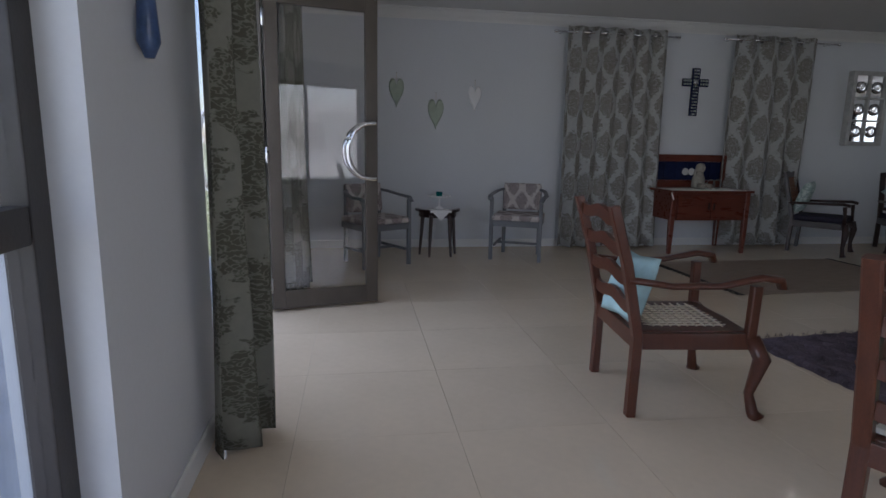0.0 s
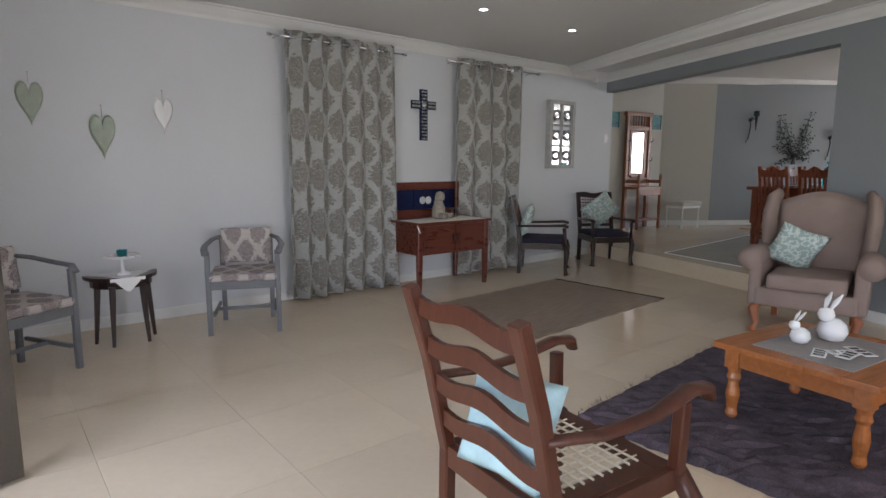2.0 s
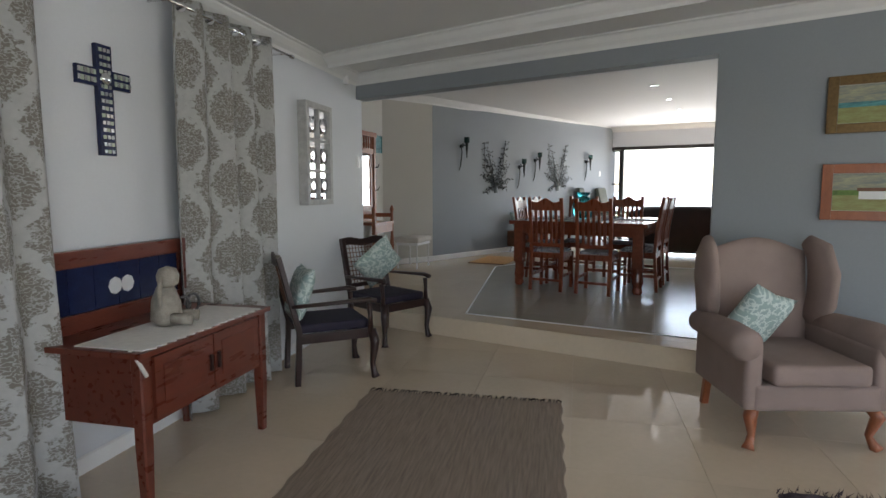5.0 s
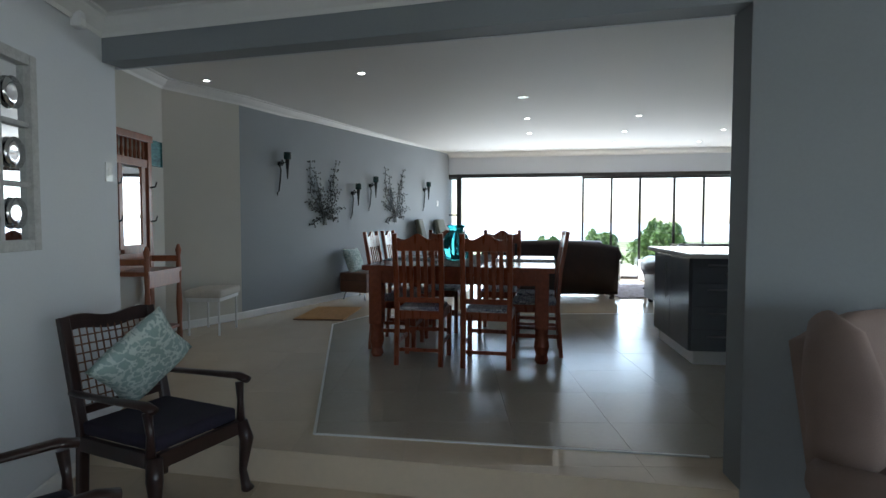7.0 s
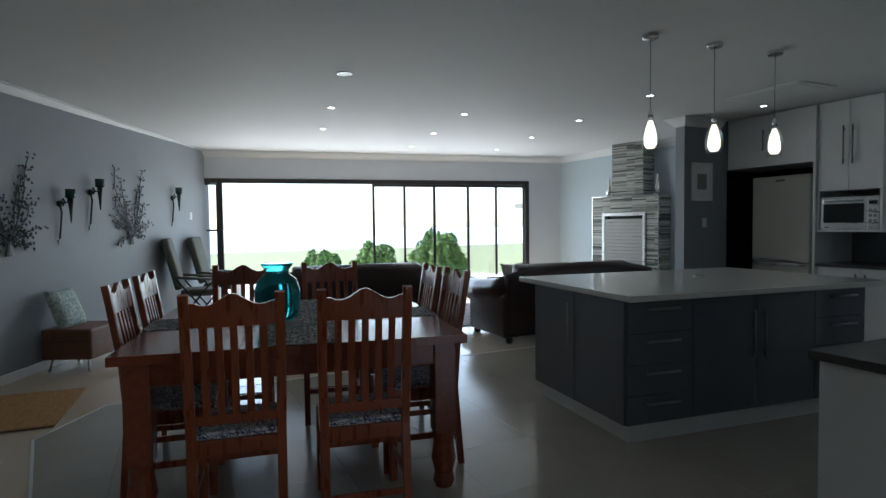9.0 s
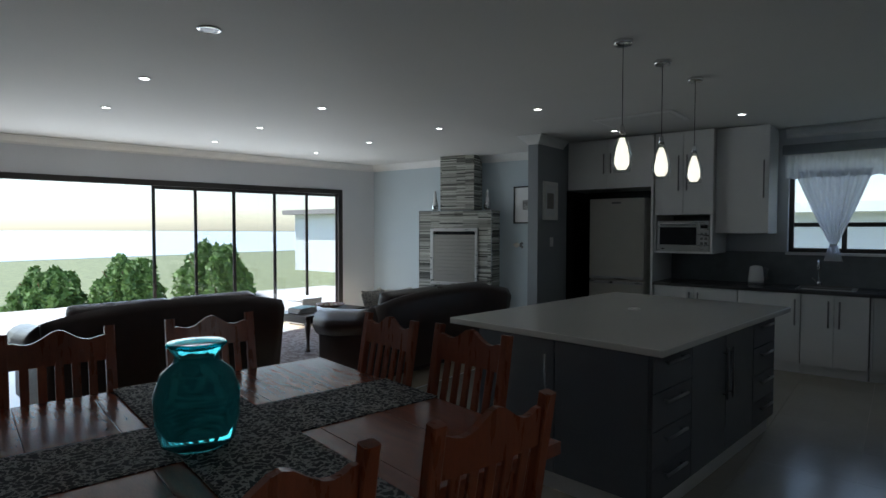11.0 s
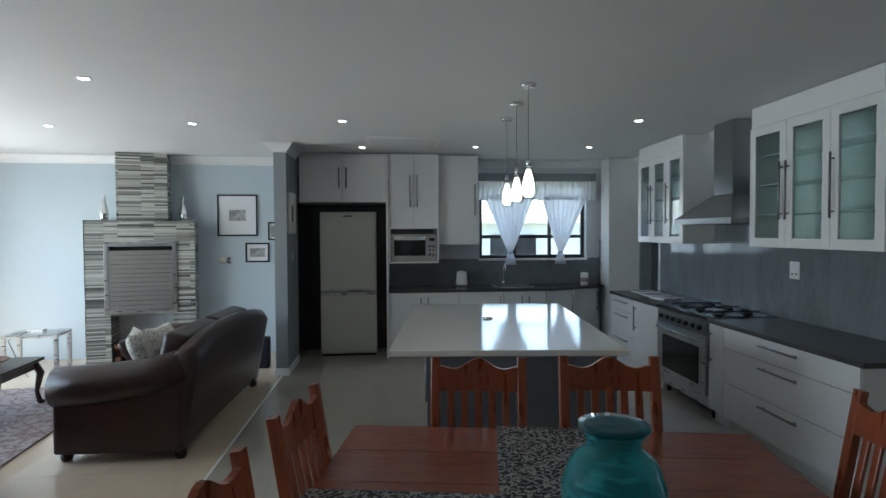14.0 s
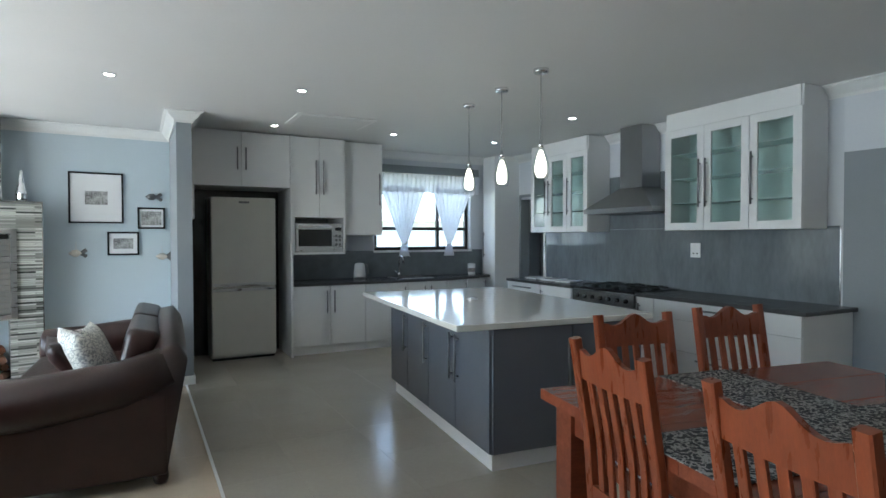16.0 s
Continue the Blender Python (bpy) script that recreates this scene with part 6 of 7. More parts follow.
# wingback
WB = pose(4.80, 5.31, LF, 0, 0, 102)
t = thing("wingback_chair", "taupe velvet wingback armchair on wooden cabriole legs", "armchair", WB)
V = M["taupe"]
part("seat_base", box(-0.33, 0.33, -0.33, 0.34, 0.22, 0.36, 0.03, seg=3), V, t, smooth=True)
part("seat_cushion", box(-0.255, 0.255, -0.25, 0.37, 0.36, 0.475, 0.045, seg=4), V, t, smooth=True)
bm = bmesh.new()
N, K = 14, 12
grid = []
for i in range(N + 1):
    u = -1 + 2 * i / N
    col = []
    for j in range(K + 1):
        v = j / K
        zt = 0.30 + v * (0.76 - 0.05 * u * u + 0.02 * math.cos(u * 3))
        col.append((u * (0.29 + 0.03 * v), -0.25 - 0.14 * v + 0.035 * (1 - u * u) * math.sin(v * 3.1), zt))
    grid.append(col)
fr_ = [[bm.verts.new(p) for p in c] for c in grid]
bk_ = [[bm.verts.new((p[0], p[1] - 0.11 + 0.03 * (j / K), p[2] - 0.02)) for j, p in enumerate(c)] for c in grid]
for i in range(N):
    for j in range(K):
        bm.faces.new((fr_[i][j], fr_[i + 1][j], fr_[i + 1][j + 1], fr_[i][j + 1]))
        bm.faces.new((bk_[i][j], bk_[i][j + 1], bk_[i + 1][j + 1], bk_[i + 1][j]))
    for j in (0, K):
        bm.faces.new((fr_[i][j], bk_[i][j], bk_[i + 1][j], fr_[i + 1][j]))
for j in range(K):
    for i in (0, N):
        bm.faces.new((fr_[i][j], fr_[i][j + 1], bk_[i][j + 1], bk_[i][j]))
part("backrest", bm, V, t, smooth=True)
for s in (-1, 1):
    wing = [(s * 0.325, -0.30, 0.58), (s * 0.345, -0.24, 0.70), (s * 0.355, -0.245, 0.86), (s * 0.345, -0.29, 1.00), (s * 0.31, -0.36, 1.06)]
    part("wing", sweep(wing, [(0.05, 0.09), (0.052, 0.13), (0.052, 0.14), (0.05, 0.11), (0.035, 0.05)], (1, 0, 0), seg=14), V, t, smooth=True)
    arm = [(s * 0.36, -0.30, 0.56), (s * 0.37, -0.1, 0.575), (s * 0.375, 0.15, 0.58), (s * 0.38, 0.31, 0.57), (s * 0.38, 0.35, 0.56)]
    part("arm_roll", sweep(arm, [(0.07, 0.07), (0.075, 0.075), (0.085, 0.085), (0.09, 0.09), (0.07, 0.07)], (1, 0, 0), seg=16), V, t, smooth=True)
    part("arm_panel", box(s * 0.335 - 0.045, s * 0.335 + 0.045, -0.30, 0.33, 0.22, 0.56, 0.03, seg=3), V, t, smooth=True)
    cabriole(t, s * 0.30, 0.27, 0.24, M["orange_wood"], s, 1, "front_leg")
    part("back_leg", sweep([(s * 0.28, -0.32, 0.24), (s * 0.28, -0.37, 0.0)], (0.022, 0.022), (1, 0, 0), square=True), M["orange_wood"], t)
pillow("pale striped cushion on the wingback chair", WB @ pose(0.13, -0.06, 0.64, 66, 0, 14) @ pose(0, 0, 0, 0, 0, 22), M["pillow_blue"], 0.36, 0.12)


def picture(m, w, h, fw, frame_mat, art, label, mount=0.0, art_size=None, depth=0.03):
    """Framed picture; local x across, z up, front toward -y."""
    t = thing("picture", label, "picture", m)
    part("frame", box(-w / 2, -w / 2 + fw, -depth, 0, -h / 2, h / 2, 0.004), frame_mat, t)
    part("frame", box(w / 2 - fw, w / 2, -depth, 0, -h / 2, h / 2, 0.004), frame_mat, t)
    part("frame", box(-w / 2 + fw, w / 2 - fw, -depth, 0, -h / 2, -h / 2 + fw, 0.004), frame_mat, t)
    part("frame", box(-w / 2 + fw, w / 2 - fw, -depth, 0, h / 2 - fw, h / 2, 0.004), frame_mat, t)
    part("mount", box(-w / 2 + fw, w / 2 - fw, -depth * 0.5, -0.002, -h / 2 + fw, h / 2 - fw), M["paper"] if mount else art, t)
    if mount:
        aw, ah = art_size
        part("print", box(-aw / 2, aw / 2, -depth * 0.5 - 0.003, -depth * 0.5, -ah / 2, ah / 2), art, t)
    return t


for z, fm, lab in ((1.74, M["gold"], "gilt framed seaside landscape painting"), (1.185, M["orange_wood"], "wooden framed cottage landscape painting")):
    y = 4.68
    t = picture(pose(on_grey(y) - 0.001, y, z, 0, 0, -90 - math.degrees(math.atan(SLOPE))), 0.54, 0.36, 0.06, fm, M["picture_sky"], lab)
    part("land", prism([(-0.208, -0.0185), (0.208, -0.0185), (0.208, -0.0155), (-0.208, -0.0155)], -0.118, -0.02), M["picture_field"], t, "painted yellow-green field")
    part("shore", box(-0.208, 0.208, -0.0188, -0.0156, -0.02, 0.012), M["picture_sea"] if z > 1.5 else M["leaf"], t, "painted far shore")
    if z < 1.5:
        part("cottage", box(-0.07, 0.10, -0.0195, -0.0186, -0.045, 0.005), M["paper"], t, "painted white cottage")
        part("thatch", box(-0.08, 0.11, -0.0199, -0.0187, 0.006, 0.028), M["tan"], t, "painted brown roof")
    part("slip", box(-0.212, 0.212, -0.022, -0.0155, 0.118, 0.122), M["linen"], t)
    part("slip", box(-0.212, 0.212, -0.022, -0.0155, -0.122, -0.118), M["linen"], t)

# ---- entry ----
SITE = DINING
HS = pose(8.96, 9.47, 0) @ Matrix.Diagonal((0.8, 0.8, 0.96, 1))
t = thing("hall_stand", "orange-brown wooden hall stand with mirror and hooks", "hall stand", HS)
w = M["orange_wood"]
for x in (-0.37, 0.37):
    part("post", box(x - 0.04, x + 0.04, 0.08, 0.15, 0, 2.06, 0.005), w, t)
part("crest", box(-0.43, 0.43, 0.07, 0.17, 2.06, 2.13, 0.008), w, t)
part("rail", box(-0.33, 0.33, 0.09, 0.14, 1.80, 1.88, 0.004), w, t)
for k in range(7):
    part("spindle", lathe([(0.012, 1.88), (0.02, 1.94), (0.012, 1.98), (0.016, 2.06)], 10, pose(-0.27 + 0.09 * k, 0.115, 0)), w, t, smooth=True)
part("mirror", box(-0.2, 0.2, 0.11, 0.122, 1.02, 1.78), M["mirror"], t, "mirror glass")
for x in (-0.24, 0.24):
    part("mirror_stile", box(x - 0.04, x + 0.04, 0.095, 0.14, 0.98, 1.80, 0.004), w, t)
part("mirror_rail", box(-0.2, 0.2, 0.095, 0.14, 0.94, 1.02, 0.004), w, t)
part("seat_back", box(-0.33, 0.33, 0.09, 0.14, 0.78, 0.94, 0.01), w, t)
part("shelf", box(-0.4, 0.4, -0.28, 0.15, 0.74, 0.78, 0.005), w, t)
part("apron", box(-0.38, 0.38, -0.27, -0.24, 0.62, 0.74, 0.004), w, t)
for x in (-0.37, 0.37):
    part("front_post", lathe([(0.03, 0), (0.035, 0.1), (0.026, 0.2), (0.038, 0.4), (0.026, 0.6), (0.034, 0.74), (0.03, 0.8), (0.024, 0.9), (0.038, 0.96), (0.014, 1.02)], 12, pose(x, -0.25, 0)), w, t, smooth=True)
    part("side_shelf", box(x - 0.015, x + 0.015, -0.24, 0.09, 0.84, 0.90, 0.004), w, t)
part("lower_shelf", box(-0.38, 0.38, -0.26, 0.12, 0.16, 0.19, 0.004), w, t)
for s in (-1, 1):
    for z in (1.25, 1.6):
        part("hook", sweep([(s * 0.37, 0.08, z), (s * 0.37, 0.02, z + 0.01), (s * 0.37, 0.0, z + 0.06)], 0.009), M["black_iron"], t, smooth=True)
for x, lab in ((8.36, "small square seascape canvas beside the hall stand"), (9.50, "small square teal seascape canvas")):
    picture(pose(x, EA[1] - 0.002, 1.90), 0.26, 0.26, 0.004, M["picture_sea"], M["picture_sea"], lab)
t = thing("bench", "low white upholstered bench on thin legs", "bench", pose(9.78, 9.15, 0))
part("cushion", box(-0.28, 0.28, -0.2, 0.2, 0.40, 0.48, 0.03, seg=3), M["linen"], t, smooth=True)
part("frame", box(-0.26, 0.26, -0.18, 0.18, 0.36, 0.40, 0.004), M["trim"], t)
for x in (-0.24, 0.24):
    for y in (-0.16, 0.16):
        part("leg", sweep([(x, y, 0.36), (x, y, 0)], 0.012), M["trim"], t)


# ---- torch wall ----
gd = (Vector(GWB) - Vector(GWA)).normalized()
g_ang = math.degrees(math.atan2(gd.y, gd.x))
def on_torch(s, z):
    p = Vector(GWA) + gd * s
    return pose(p.x, p.y, z, 0, 0, g_ang)


def torch(s, z):
    """Curled iron candle sconce; local front is -y, z from its lower end."""
    t = thing("wall_torch", "black iron curled wall torch holding a green glass", "wall sconce", on_torch(s, z), "iron wall torches")
    part("stem", sweep([(-0.09, -0.02, 0.0), (-0.10, -0.025, 0.03), (-0.06, -0.02, 0.06), (-0.035, -0.02, 0.2), (-0.03, -0.03, 0.33), (-0.06, -0.03, 0.42), (-0.02, -0.04, 0.47), (0.02, -0.04, 0.43), (-0.01, -0.03, 0.40)], 0.010, seg=8), M["black_iron"], t, smooth=True)
    part("boss", lathe([(0.035, 0), (0.03, 0.03), (0.01, 0.035)], 14, pose(-0.03, 0.0, 0.42, 90)), M["black_iron"], t, smooth=True)
    part("cone", lathe([(0.006, 0.22), (0.018, 0.36), (0.03, 0.48)], 12, pose(0.04, -0.08, 0)), M["black_iron"], t, smooth=True)
    part("arm", sweep([(-0.03, -0.03, 0.42), (0.01, -0.08, 0.44), (0.04, -0.08, 0.44)], 0.008), M["black_iron"], t, smooth=True)
    part("cup", lathe([(0.042, 0.48), (0.048, 0.49), (0.048, 0.575), (0.042, 0.575)], 16, pose(0.04, -0.08, 0)), mat("torch_glass", (0.02, 0.05, 0.045), 0.15, var=0.2) if "torch_glass" not in bpy.data.materials else bpy.data.materials["torch_glass"], t, "dark green glass cup", True)


for s, z in ((0.74, 1.55), (2.46, 1.24), (3.0, 1.39), (5.05, 1.43)):
    torch(s, z)


def wall_tree(s, z, h, w, seed):
    rnd = random.Random(seed)
    t = thing("wall_tree", "black metal tree wall art with many small leaves", "wall art", on_torch(s, z), "metal tree wall art")
    part("trunk", sweep([(0, -0.02, 0), (0.0, -0.025, 0.10), (0.01, -0.025, 0.2)], [(0.055, 0.01), (0.032, 0.01), (0.05, 0.01)], (1, 0, 0), seg=8), M["black_iron"], t)
    leaves = bmesh.new()
    for k in range(12):
        side = (-1, 1)[k % 2]
        x, y0 = 0.03 * side, 0.14
        reach = w / 2 * ((0.7, 0.6, 0.95, 0.75, 1.0, 0.95, 0.45, 0.3, 0.9, 0.85, 0.2, 0.55)[k])
        top = h * ((0.0, 0.08, 0.97, 1.0, 0.36, 0.28, 0.82, 0.7, 0.62, 0.55, 0.56, 0.88)[k])
        pts = []
        for q in range(8):
            v = q / 7
            pts.append((x + side * reach * (v ** 0.8) * (1 + 0.12 * math.sin(v * 9 + k)), -0.02 - 0.01 * math.sin(q), y0 + (top - y0) * v))
        part("branch", sweep(pts, [(0.007 - 0.0006 * q, 0.005) for q in range(8)], (1, 0, 0), seg=6), M["black_iron"], t)
        for q in range(1, 8):
            for e in (-1, 1, -2, 2):
                px, py, pz = pts[q]
                px += e * rnd.uniform(0.02, 0.045)
                pz += rnd.uniform(-0.03, 0.03)
                a = rnd.uniform(0, 3.14)
                r0, r1 = rnd.uniform(0.014, 0.021), rnd.uniform(0.009, 0.014)
                vs = [leaves.verts.new((px + r0 * math.cos(b) * math.cos(a) - r1 * math.sin(b) * math.sin(a), py - 0.012 + 0.004 * math.sin(2 * b), pz + r0 * math.cos(b) * math.sin(a) + r1 * math.sin(b) * math.cos(a))) for b in [i * math.pi / 3 for i in range(6)]]
                lo = [leaves.verts.new(v.co + Vector((0, 0.003, 0))) for v in vs]
                leaves.faces.new(vs)
                leaves.faces.new(lo[::-1])
                for i in range(6):
                    leaves.faces.new((vs[i], lo[i], lo[(i + 1) % 6], vs[(i + 1) % 6]))
    part("leaves", leaves, M["black_iron"], t)


wall_tree(1.68, 1.15, 0.95, 0.76, 2)
wall_tree(3.82, 1.19, 0.98, 0.80, 6)
switch(on_torch(5.68, 1.59))

OT = pose(12.48, 7.93, 0, 0, 0, -24)
t = thing("ottoman", "tan leather low box seat on metal legs", "ottoman", OT)
part("body", box(-0.27, 0.27, -0.24, 0.24, 0.12, 0.42, 0.03, seg=3), M["tan"], t, smooth=True)
part("seam", box(-0.272, 0.272, -0.242, 0.242, 0.30, 0.306, 0.001), M["dark_wood"], t)
for x in (-0.2, 0.2):
    for y in (-0.17, 0.17):
        part("leg", sweep([(x, y, 0.12), (x * 1.15, y * 1.15, 0)], 0.012), M["steel"], t, smooth=True)
pillow("pale blue-grey cushion leaning on the wall", OT @ pose(-0.02, 0.14, 0.59, 68, 0, 0), M["pillow_blue"], 0.42, 0.13)
t = thing("door_mat", "orange brown coir floor mat", "mat", pose(11.0, 8.13, 0, 0, 0, -4))
part("pile", box(-0.5, 0.5, -0.31, 0.31, 0.0, 0.014, 0.004), M["mat_orange"], t)
part("edge_band", box(-0.52, -0.5, -0.31, 0.31, 0.0, 0.010), M["tan"], t)
part("edge_band", box(0.5, 0.52, -0.31, 0.31, 0.0, 0.010), M["tan"], t)


def recliner(m):
    t = thing("folding_recliner", "olive padded folding recliner with cup-shaped arms", "folding chair", m, "folding recliners")
    part("backrest", box(-0.22, 0.22, -0.05, 0.05, 0, 0.75, 0.05, pose(0, -0.22, 0.52, 14), 3), M["olive"], t, smooth=True)
    for z in (0.62, 0.8, 0.98):
        part("pad_ridge", box(-0.18, 0.18, -0.02, 0.02, -0.06, 0.06, 0.02, pose(0, -0.20 - (z - 0.5) * 0.24, z, 14), 2), M["olive"], t, smooth=True)
    part("seat", box(-0.23, 0.23, -0.2, 0.28, 0.42, 0.52, 0.045, seg=3), M["olive"], t, smooth=True)
    part("skirt", box(-0.25, 0.25, 0.22, 0.30, 0.22, 0.5, 0.04, seg=3), M["linen"], t, smooth=True)
    for s in (-1, 1):
        part("arm", sweep([(s * 0.27, -0.25, 0.70), (s * 0.28, 0.0, 0.68), (s * 0.27, 0.25, 0.66)], (0.035, 0.02), (1, 0, 0), seg=8), M["olive"], t, smooth=True)
        part("leg", sweep([(s * 0.26, -0.25, 0.68), (s * 0.26, 0.28, 0.0)], 0.012), M["black_iron"], t, smooth=True)
        part("leg", sweep([(s * 0.25, 0.25, 0.66), (s * 0.25, -0.3, 0.0)], 0.012), M["black_iron"], t, smooth=True)


recliner(pose(14.72, 6.78, 0, 0, 0, 172))
recliner(pose(15.50, 6.42, 0, 0, 0, 160))

# ---- lounge ----
def sofa(m, length, label, n_cush):
    """Rolled-arm leather sofa; local x along its length, front toward +y."""
    t = thing("sofa", label, "sofa", m, "leather sofas")
    Lm = M["leather"]
    h = length / 2
    part("base", box(-h + 0.1, h - 0.1, -0.42, 0.46, 0.07, 0.36, 0.03, seg=3), Lm, t, smooth=True)
    bm = bmesh.new()
    rows = []
    N = 24
    for i in range(N + 1):
        u = -1 + 2 * i / N
        zt = 0.86 + 0.06 * math.cos(u * 1.5) - 0.05 * abs(u) ** 4
        sec = [(-0.36, 0.10), (-0.44, 0.12), (-0.50, 0.45), (-0.55, zt - 0.08), (-0.50, zt), (-0.40, zt - 0.02), (-0.33, zt - 0.16), (-0.24, 0.42), (-0.24, 0.2)]
        rows.append([bm.verts.new((u * (h - 0.04), y, z)) for y, z in sec])
    for a, b in zip(rows, rows[1:]):
        for j in range(9):
            k = (j + 1) % 9
            bm.faces.new((a[j], a[k], b[k], b[j]))
    bm.faces.new(rows[0][::-1])
    bm.faces.new(rows[-1])
    part("backrest", bm, Lm, t, smooth=True)
    wd = (2 * h - 0.5) / n_cush
    for k in range(n_cush):
        x0 = -h + 0.25 + k * wd
        part("seat_cushion", box(x0 + 0.004, x0 + wd - 0.004, -0.26, 0.49, 0.36, 0.50, 0.05, seg=4), Lm, t, smooth=True)
        part("back_cushion", box(-wd / 2 + 0.006, wd / 2 - 0.006, -0.10, 0.10, 0, 0.42, 0.08, pose(x0 + wd / 2, -0.22, 0.49, 14), 4), Lm, t, smooth=True)
    for s in (-1, 1):
        part("arm_panel", box(s * (h - 0.13) - 0.10, s * (h - 0.13) + 0.10, -0.44, 0.47, 0.07, 0.55, 0.03, seg=3), Lm, t, smooth=True)
        part("arm_roll", sweep([(s * (h - 0.11), -0.45, 0.70), (s * (h - 0.11), -0.2, 0.61), (s * (h - 0.11), 0.2, 0.56), (s * (h - 0.11), 0.47, 0.55), (s * (h - 0.11), 0.50, 0.55)], [(0.12, 0.12), (0.14, 0.14), (0.15, 0.15), (0.15, 0.15), (0.11, 0.11)], (1, 0, 0), seg=18), Lm, t, smooth=True)
        for y in (-0.40, 0.42):
            part("foot", lathe([(0.035, 0), (0.045, 0.03), (0.04, 0.07)], 12, pose(s * (h - 0.12), y, 0)), M["dark_wood"], t, smooth=True)
    return t


S1 = pose(11.72, 2.56, 0, 0, 0, -92)
sofa(S1, 2.2, "dark brown leather sofa with rolled arms", 2)
S2 = pose(12.95, 4.95, 0, 0, 0, -94)
sofa(S2, 2.15, "dark brown leather sofa facing the sliding doors", 2)
pillow("cream floral cushion on the leather sofa", S1 @ pose(-0.62, 0.02, 0.70, 66, 0, 20), M["pillow_cream"], 0.44, 0.14)
pillow("cream floral cushion leaning beside it", S1 @ pose(-0.30, -0.02, 0.69, 66, 0, -6), M["pillow_cream"], 0.42, 0.13)
pillow("dark leather cushion on the sofa", S1 @ pose(-0.45, 0.10, 0.66, 50, 0, 10), M["leather"], 0.42, 0.15)

for x, y, a in ((15.15, 2.45, 8), (15.02, 1.68, 4), (15.28, 3.32, 10)):
    t = thing("cube_stool", "white leather cube stool by the sliding doors", "stool", pose(x, y, 0, 0, 0, a), "white cube stools")
    part("body", box(-0.2, 0.2, -0.2, 0.2, 0.02, 0.38, 0.02, seg=3), M["ceramic"], t, smooth=True)
    part("lid", box(-0.205, 0.205, -0.205, 0.205, 0.382, 0.43, 0.018, seg=3), M["ceramic"], t, smooth=True)
    for sx in (-0.15, 0.15):
        for sy in (-0.15, 0.15):
            part("foot", lathe([(0.02, 0), (0.02, 0.025)], 10, pose(sx, sy, 0)), M["black"], t)

LT = pose(13.48, 2.55, 0.012, 0, 0, 4)
t = thing("coffee_table", "dark carved coffee table with cabriole legs", "coffee table", LT)
part("top", box(-0.32, 0.32, -0.55, 0.55, 0.42, 0.45, 0.01, seg=3), M["dark_wood"], t)
part("apron", box(-0.27, 0.27, -0.5, 0.5, 0.34, 0.42, 0.006), M["dark_wood"], t)
for sx in (-1, 1):
    for sy in (-1, 1):
        cabriole(t, sx * 0.26, sy * 0.48, 0.40, M["dark_wood"], sx, sy)
t = thing("bowl", "wide shallow dark wooden bowl", "bowl", LT @ pose(0.0, -0.15, 0.45))
part("dish", lathe([(0.06, 0), (0.10, 0.01), (0.19, 0.05), (0.20, 0.06), (0.18, 0.056), (0.09, 0.022)], 24), M["tan"], t, smooth=True)
for k in range(5):
    part("shell", lathe([(0.005, 0), (0.03, 0.02), (0.005, 0.045)], 10, pose(0.07 * math.cos(k * 1.3), 0.07 * math.sin(k * 1.3), 0.02)), M["linen"], t, smooth=True)
for k in range(3):
    t = thing("book", "pale magazine lying on the coffee table", "book", LT @ pose(0.02, 0.32, 0.45 + 0.022 * k, 0, 0, 8 * k - 6), "stack of books")
    part("pages", box(-0.11, 0.11, -0.15, 0.15, 0.002, 0.02), M["paper"], t)
    part("cover", box(-0.113, 0.113, -0.153, 0.153, 0.0202, 0.0216), M["picture_sea"] if k == 2 else M["linen"], t)
GT = pose(14.0, 0.72, 0, 0, 0, 8)
t = thing("side_table", "glass-topped side table with silver metal legs", "side table", GT)
part("top", box(-0.3, 0.3, -0.22, 0.22, 0.49, 0.50, 0.003), M["clear"], t, "clear glass top")
for sx in (-1, 1):
    for sy in (-1, 1):
        part("leg", box(sx * 0.27 - 0.02, sx * 0.27 + 0.02, sy * 0.19 - 0.02, sy * 0.19 + 0.02, 0, 0.49, 0.003), M["steel"], t)
    part("rail", box(sx * 0.27 - 0.015, sx * 0.27 + 0.015, -0.17, 0.17, 0.46, 0.489, 0.002), M["steel"], t)
for sy in (-1, 1):
    part("rail", box(-0.25, 0.25, sy * 0.19 - 0.015, sy * 0.19 + 0.015, 0.46, 0.489, 0.002), M["steel"], t)
t = thing("remote_box", "small white decoder box with short cable", "electronics", GT @ pose(0, 0, 0.50))
part("case", box(-0.08, 0.08, -0.06, 0.06, 0, 0.035, 0.005), M["ceramic"], t)
part("cable", sweep([(0.05, 0.06, 0.02), (0.1, 0.1, 0.01), (0.2, 0.24, -0.05), (0.1, 0.25, -0.3), (0.0, 0.26, -0.48)], 0.004), M["black"], t)
t = thing("rug", "mauve and cream patterned lounge rug", "rug", pose(13.60, 2.68, 0, 0, 0, 4))
uv_box(part("rug_body", box(-0.95, 0.95, -1.25, 1.25, 0, 0.012, 0.003), M["lounge_rug"], t))
t = thing("bag", "dark navy bag standing behind the sofa", "bag", pose(11.42, 0.72, 0))
part("body", box(-0.14, 0.14, -0.07, 0.07, 0, 0.38, 0.03, seg=3), M["navy"], t, smooth=True)
part("strap", sweep([(-0.08, 0, 0.37), (-0.06, 0, 0.46), (0.06, 0, 0.46), (0.08, 0, 0.37)], 0.008), M["navy"], t, smooth=True)

